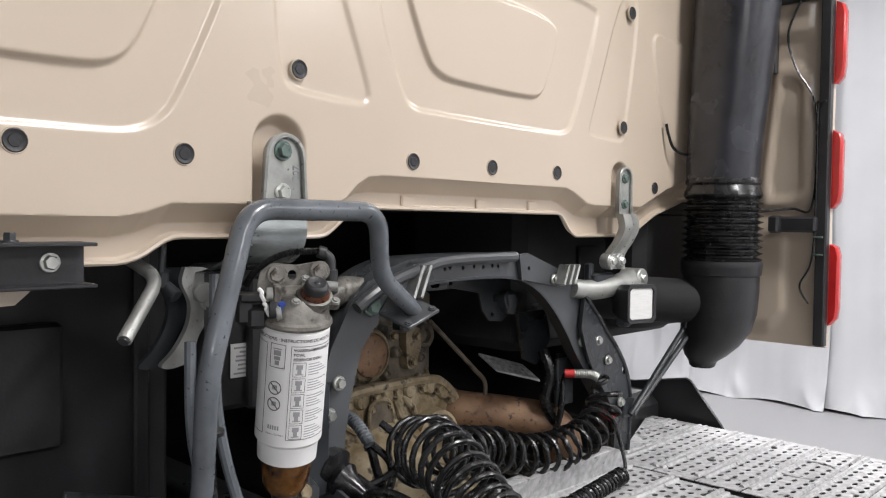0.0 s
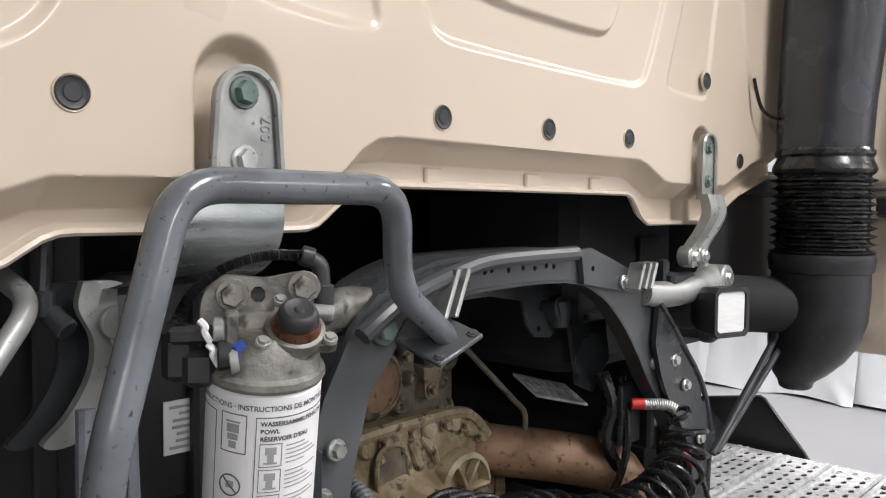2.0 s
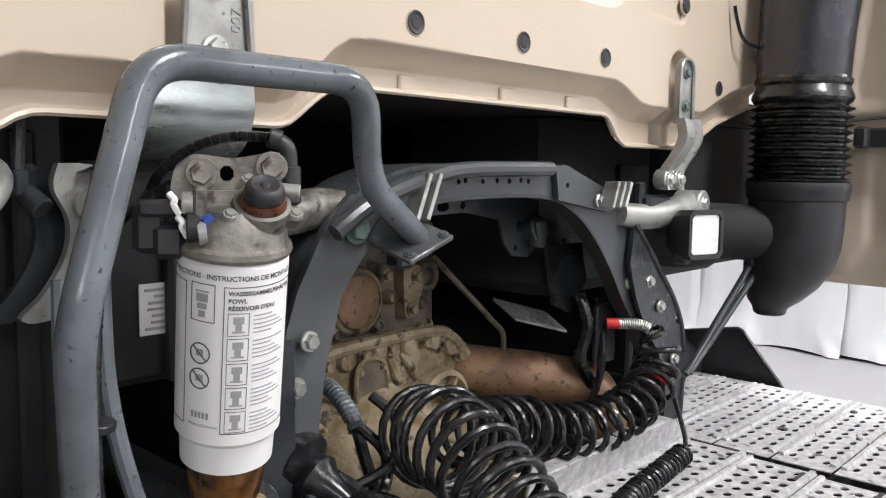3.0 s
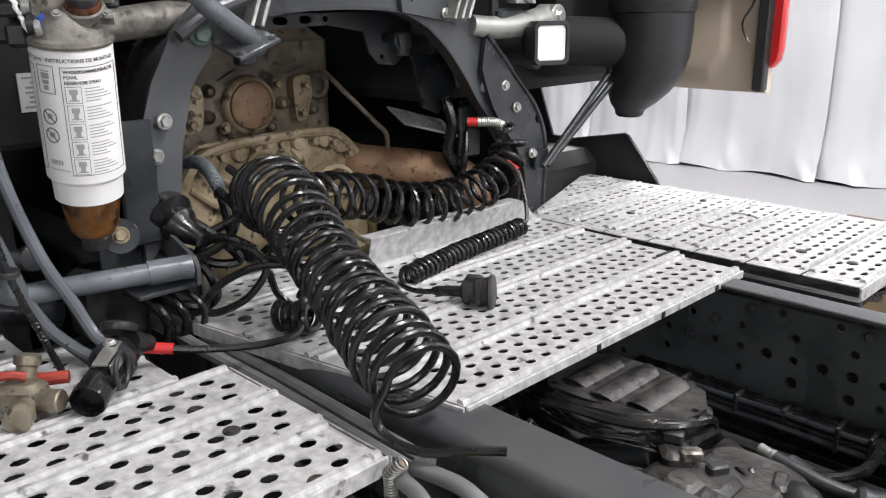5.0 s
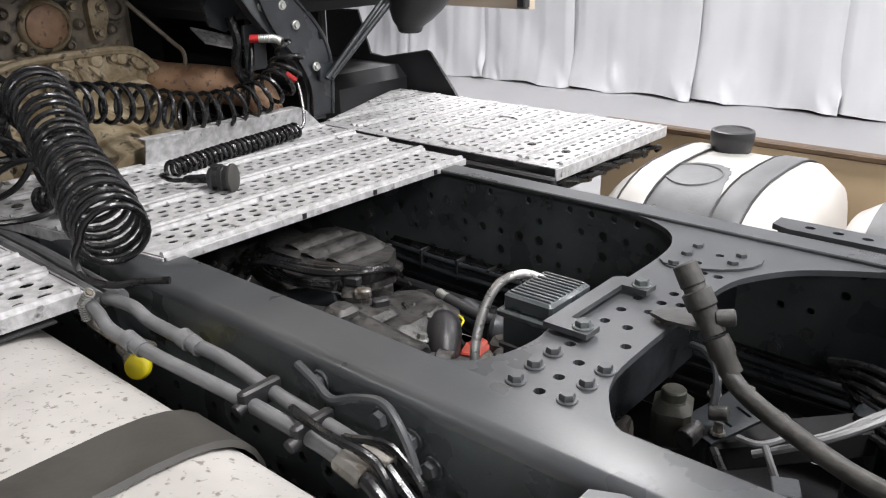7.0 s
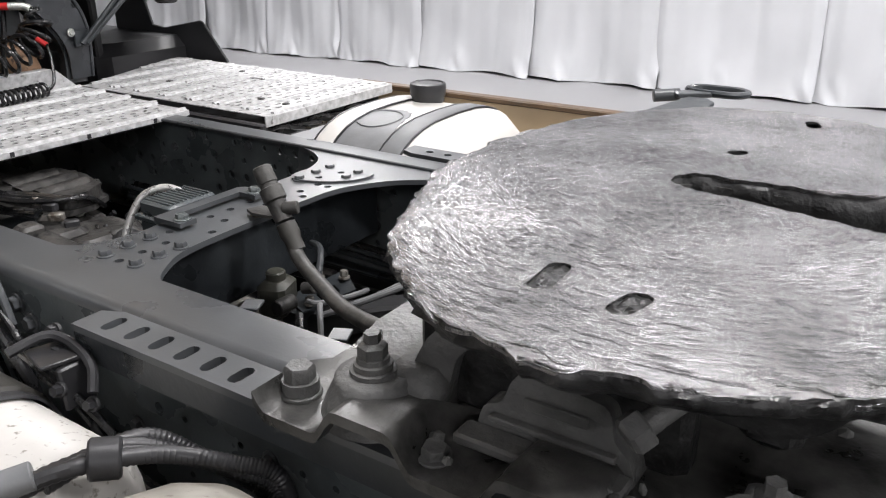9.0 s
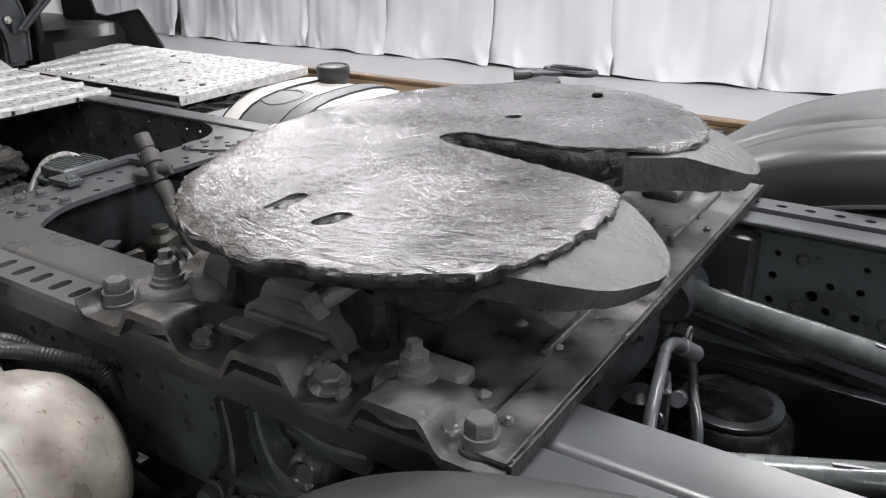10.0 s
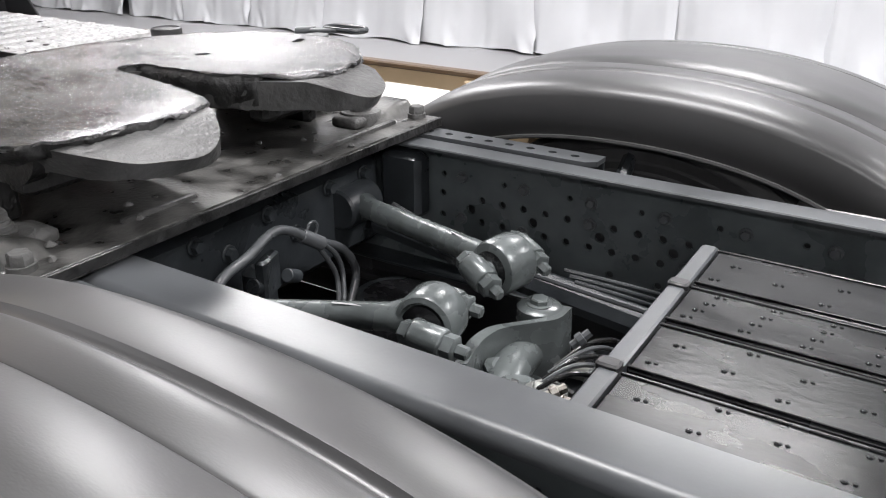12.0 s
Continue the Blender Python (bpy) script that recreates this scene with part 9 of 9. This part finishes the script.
for pts, w0, w1 in (([(1.995, 0.902), (2.001, 0.854), (1.995, 0.801), (1.976, 0.758)], 0.010, 0.026), ([(2.051, 0.907), (2.058, 0.864), (2.076, 0.824), (2.121, 0.795)], 0.012, 0.032), ([(2.106, 0.923), (2.127, 0.903), (2.169, 0.893), (2.228, 0.899)], 0.012, 0.016), ([(1.967, 0.76), (2.031, 0.764), (2.095, 0.774), (2.159, 0.79)], 0.030, 0.028)):
    line = curve([(x, -0.415, z) for x, z in pts], 6)
    rows = []
    for i, p in enumerate(line):
        q = i / (len(line) - 1)
        t3 = (line[min(i + 1, len(line) - 1)] - line[max(i - 1, 0)]).normalized()
        side3 = V((0, 1, 0)).cross(t3).normalized() * (w0 + (w1 - w0) * q ** 2)
        rows.append([p + side3 * a_ + V((0, b_, 0)) for a_, b_ in ((-1, 0.0), (-0.9, -0.012), (-0.55, -0.014), (-0.4, -0.004), (0.4, -0.004), (0.55, -0.014), (0.9, -0.012), (1, 0.0), (1, 0.02), (-1, 0.02))])
    part("arm", Geo().rings(rows), HANGER, sh, smooth=40)
part("top_plate", Geo().box((2.06, -0.395, 0.890), (0.20, 0.012, 0.06), 0.005), CHASSIS_DARK, sh)
bolts(sh, [(1.985, -0.405, 0.905), (2.045, -0.405, 0.905), (2.11, -0.41, 0.90)], (0, -1, 0), 0.011, 0.012, HANGER)
part("back", Geo().box((2.10, -0.385, 0.79), (0.30, 0.012, 0.16), 0.005), CHASSIS_DARK, sh)
part("round_boss", Geo().lathe((2.135, -0.40, 0.850), (0.1, -1, 0.15), [(0, 0.036), (0.022, 0.030), (0.036, 0.024), (0.040, 0.018), (0.034, 0.012)], 20), HANGER, sh)
bolts(sh, [(1.985, -0.445, 0.765), (2.06, -0.445, 0.775), (2.025, -0.445, 0.758)], (0, -1, 0.2), 0.015, 0.018, HANGER)


# ---- rear mudguards and tyres ----
def mudguard(sign, y_in, y_out, label, corner):
    """A ribbed plastic arch over the wheel."""
    cx, a, b, cz = 2.80, 0.72, 0.50, 0.592
    t = thing("mudguard", (cx, (y_in + y_out) / 2, 0.60), label, "mudguard", "rear mudguards")
    s = 1 if y_out > y_in else -1
    wdt = abs(y_out - y_in)
    # cross-section: way across, drop below the crown
    sect = corner + [(0.104, 0.0), (0.113, -0.0005), (0.116, -0.004), (0.119, -0.0065), (0.123, -0.0065), (0.127, -0.003), (0.131, 0.001), (0.136, 0.0025), (0.145, 0.0025), (0.182, 0.004), (0.186, 0.002), (0.189, 0.0045), (0.26, 0.009), (wdt * 0.5, 0.012),
            (wdt - 0.22, 0.009), (wdt - 0.150, 0.005), (wdt - 0.146, 0.001), (wdt - 0.142, 0.0), (wdt - 0.138, 0.004), (wdt - 0.09, 0.0), (wdt - 0.04, -0.016), (wdt - 0.014, -0.034), (wdt - 0.003, -0.06), (wdt, -0.10)]
    rows = []
    n = 56
    for i in range(n + 1):
        th_ = math.pi * (0.06 + 0.88 * i / n)
        c, q = -math.cos(th_), math.sin(th_)
        rx, rz = math.copysign(abs(c) ** 0.92, c), q ** 0.80
        outer = [(cx + (a + v) * rx, y_in + s * u, cz + (b + v) * rz) for u, v in sect]
        inner = [(cx + (a + v - 0.006) * rx, y_in + s * (u + (0.004 if u < wdt / 2 else -0.004)), cz + (b + v - 0.006) * rz) for u, v in sect[::-1]]
        rows.append(outer + inner)
    part("shell", Geo().rings(rows), MUDGUARD, t, smooth=40)
    bead = [((r[0][0]), r[0][1], r[0][2]) for r in rows]
    part("edge_bead", Geo().tube(bead, 0.005, 6), MUDGUARD, t)
    part("stay", Geo().tube([(cx, y_in - s * 0.05, 0.86), (cx, y_in + s * 0.1, 0.99), (cx, y_in + s * 0.5, 1.03)], 0.016, 8), CHASSIS_DARK, t, "dark steel stay under the shell")
    return t


mudguard(1, 0.575, 1.215, "grey plastic rear mudguard with moulded ridges", [(0.0, -0.118), (0.0, -0.034), (0.003, -0.027), (0.012, -0.018), (0.030, -0.010), (0.054, -0.005)])
mudguard(-1, -0.470, -1.13, "grey shiny rear mudguard with moulded ridges", [(0.0, -0.135), (0.0, -0.050), (0.0035, -0.0435), (0.032, -0.017), (0.042, -0.009), (0.054, -0.005)])


def wheel(y0, y1):
    """Rim and ribbed tyre on the rear axle."""
    cy, h = (y0 + y1) / 2, (y1 - y0) / 2
    R0 = 0.50
    hub = part("wheel", Geo().lathe((2.83, cy, 0.5), (0, 1, 0), [(-h * 0.75, 0.05), (-h * 0.6, 0.12), (-h * 0.7, 0.25), (-h * 0.82, 0.292), (h * 0.82, 0.292), (h * 0.7, 0.25), (h * 0.3, 0.1), (h * 0.3, 0.03)], 32), GALV, ax, "steel wheel rim")
    prof = [(-h * 0.8, 0.29), (-h * 0.95, 0.33), (-h * 0.99, 0.36), (-h * 1.02, 0.365), (-h, 0.385), (-h * 1.02, 0.39), (-h * 1.02, 0.41), (-h * 0.99, 0.415), (-h * 1.0, 0.43), (-h * 0.97, 0.435), (-h * 0.97, 0.455), (-h * 0.93, 0.458), (-h * 0.88, 0.485), (-h * 0.84, 0.487), (-h * 0.80, R0 - 0.002)]
    for k in range(-3, 4):
        u = h * 0.22 * k
        prof += [(u - h * 0.085, R0), (u + h * 0.085, R0), (u + h * 0.088, R0 - 0.012), (u + h * 0.13, R0 - 0.012)]
    prof += [(h * 0.86, 0.488), (h * 0.97, 0.455), (h, 0.40), (h * 0.95, 0.33), (h * 0.8, 0.29)]
    part("tyre", Geo().lathe((2.83, cy, 0.5), (0, 1, 0), prof, 72), TYRE, hub, "black ribbed tyre")


wheel(0.60, 0.88)
wheel(0.91, 1.19)
wheel(-0.80, -0.52)
wheel(-1.11, -0.83)
st = thing("mudguard_stay", (3.05, 0.55, 0.8), "grey panel behind the far rail below the mudguard", "panel")
part("panel", Geo().box((3.28, 0.62, 0.84), (0.30, 0.10, 0.16), 0.01), MUDGUARD, st)

# ---- box with plank lids between the rails at the rear ----
bx = thing("storage_box", (3.6, 0.02, 0.7), "dark glossy storage box with four studded lid planks", "storage box")
part("body", Geo().box((3.62, 0.04, 0.80), (1.12, 0.56, 0.20), 0.01), CHASSIS_DARK, bx)
part("front_bar", Geo().box((3.054, 0.02, 0.905), (0.026, 0.55, 0.026), 0.003), CHASSIS, bx)
bounds = [-0.262, -0.126, 0.014, 0.142, 0.290]
nub_mesh = mesh_of("stud", Geo().lathe((0, 0, 0), (0, 0, 1), [(-0.001, 0.0042), (0.001, 0.0038), (0.0022, 0.002)], 8).lathe((0.010, 0.001, 0), (0, 0, 1), [(-0.001, 0.003), (0.001, 0.0025), (0.0015, 0.001)], 6), LID)
for i in range(4):
    y0, y1 = bounds[i] + 0.006, bounds[i + 1] - 0.006
    g = Geo().box((3.62, (y0 + y1) / 2, 0.905), (1.10, y1 - y0, 0.022), 0.004)
    g.box((3.62, y0 + 0.004, 0.9165), (1.10, 0.005, 0.004), 0.0015).box((3.62, y1 - 0.004, 0.9165), (1.10, 0.005, 0.004), 0.0015)
    pk = part("lid_plank", g, LID, bx, "studded glossy lid plank")
    for k in range(14):
        for j, fr in enumerate((0.2, 0.42, 0.64, 0.86)):
            if (j + (k % 2)) % 2 and i != 2:
                continue
            ob = new("stud", nub_mesh)
            ob.parent = pk
            ob.location = V((3.10 + 0.075 * k + 0.02 * (j - 1.5) * 0.4, y0 + (y1 - y0) * fr, 0.9165)) - BASE[bx.name]
            BASE[ob.name] = BASE[bx.name]
for x, y in ((3.052, -0.128), (3.055, 0.13)):
    part("hinge", Geo().box((x, y, 0.918), (0.03, 0.022, 0.012), 0.003), BLACK, bx)
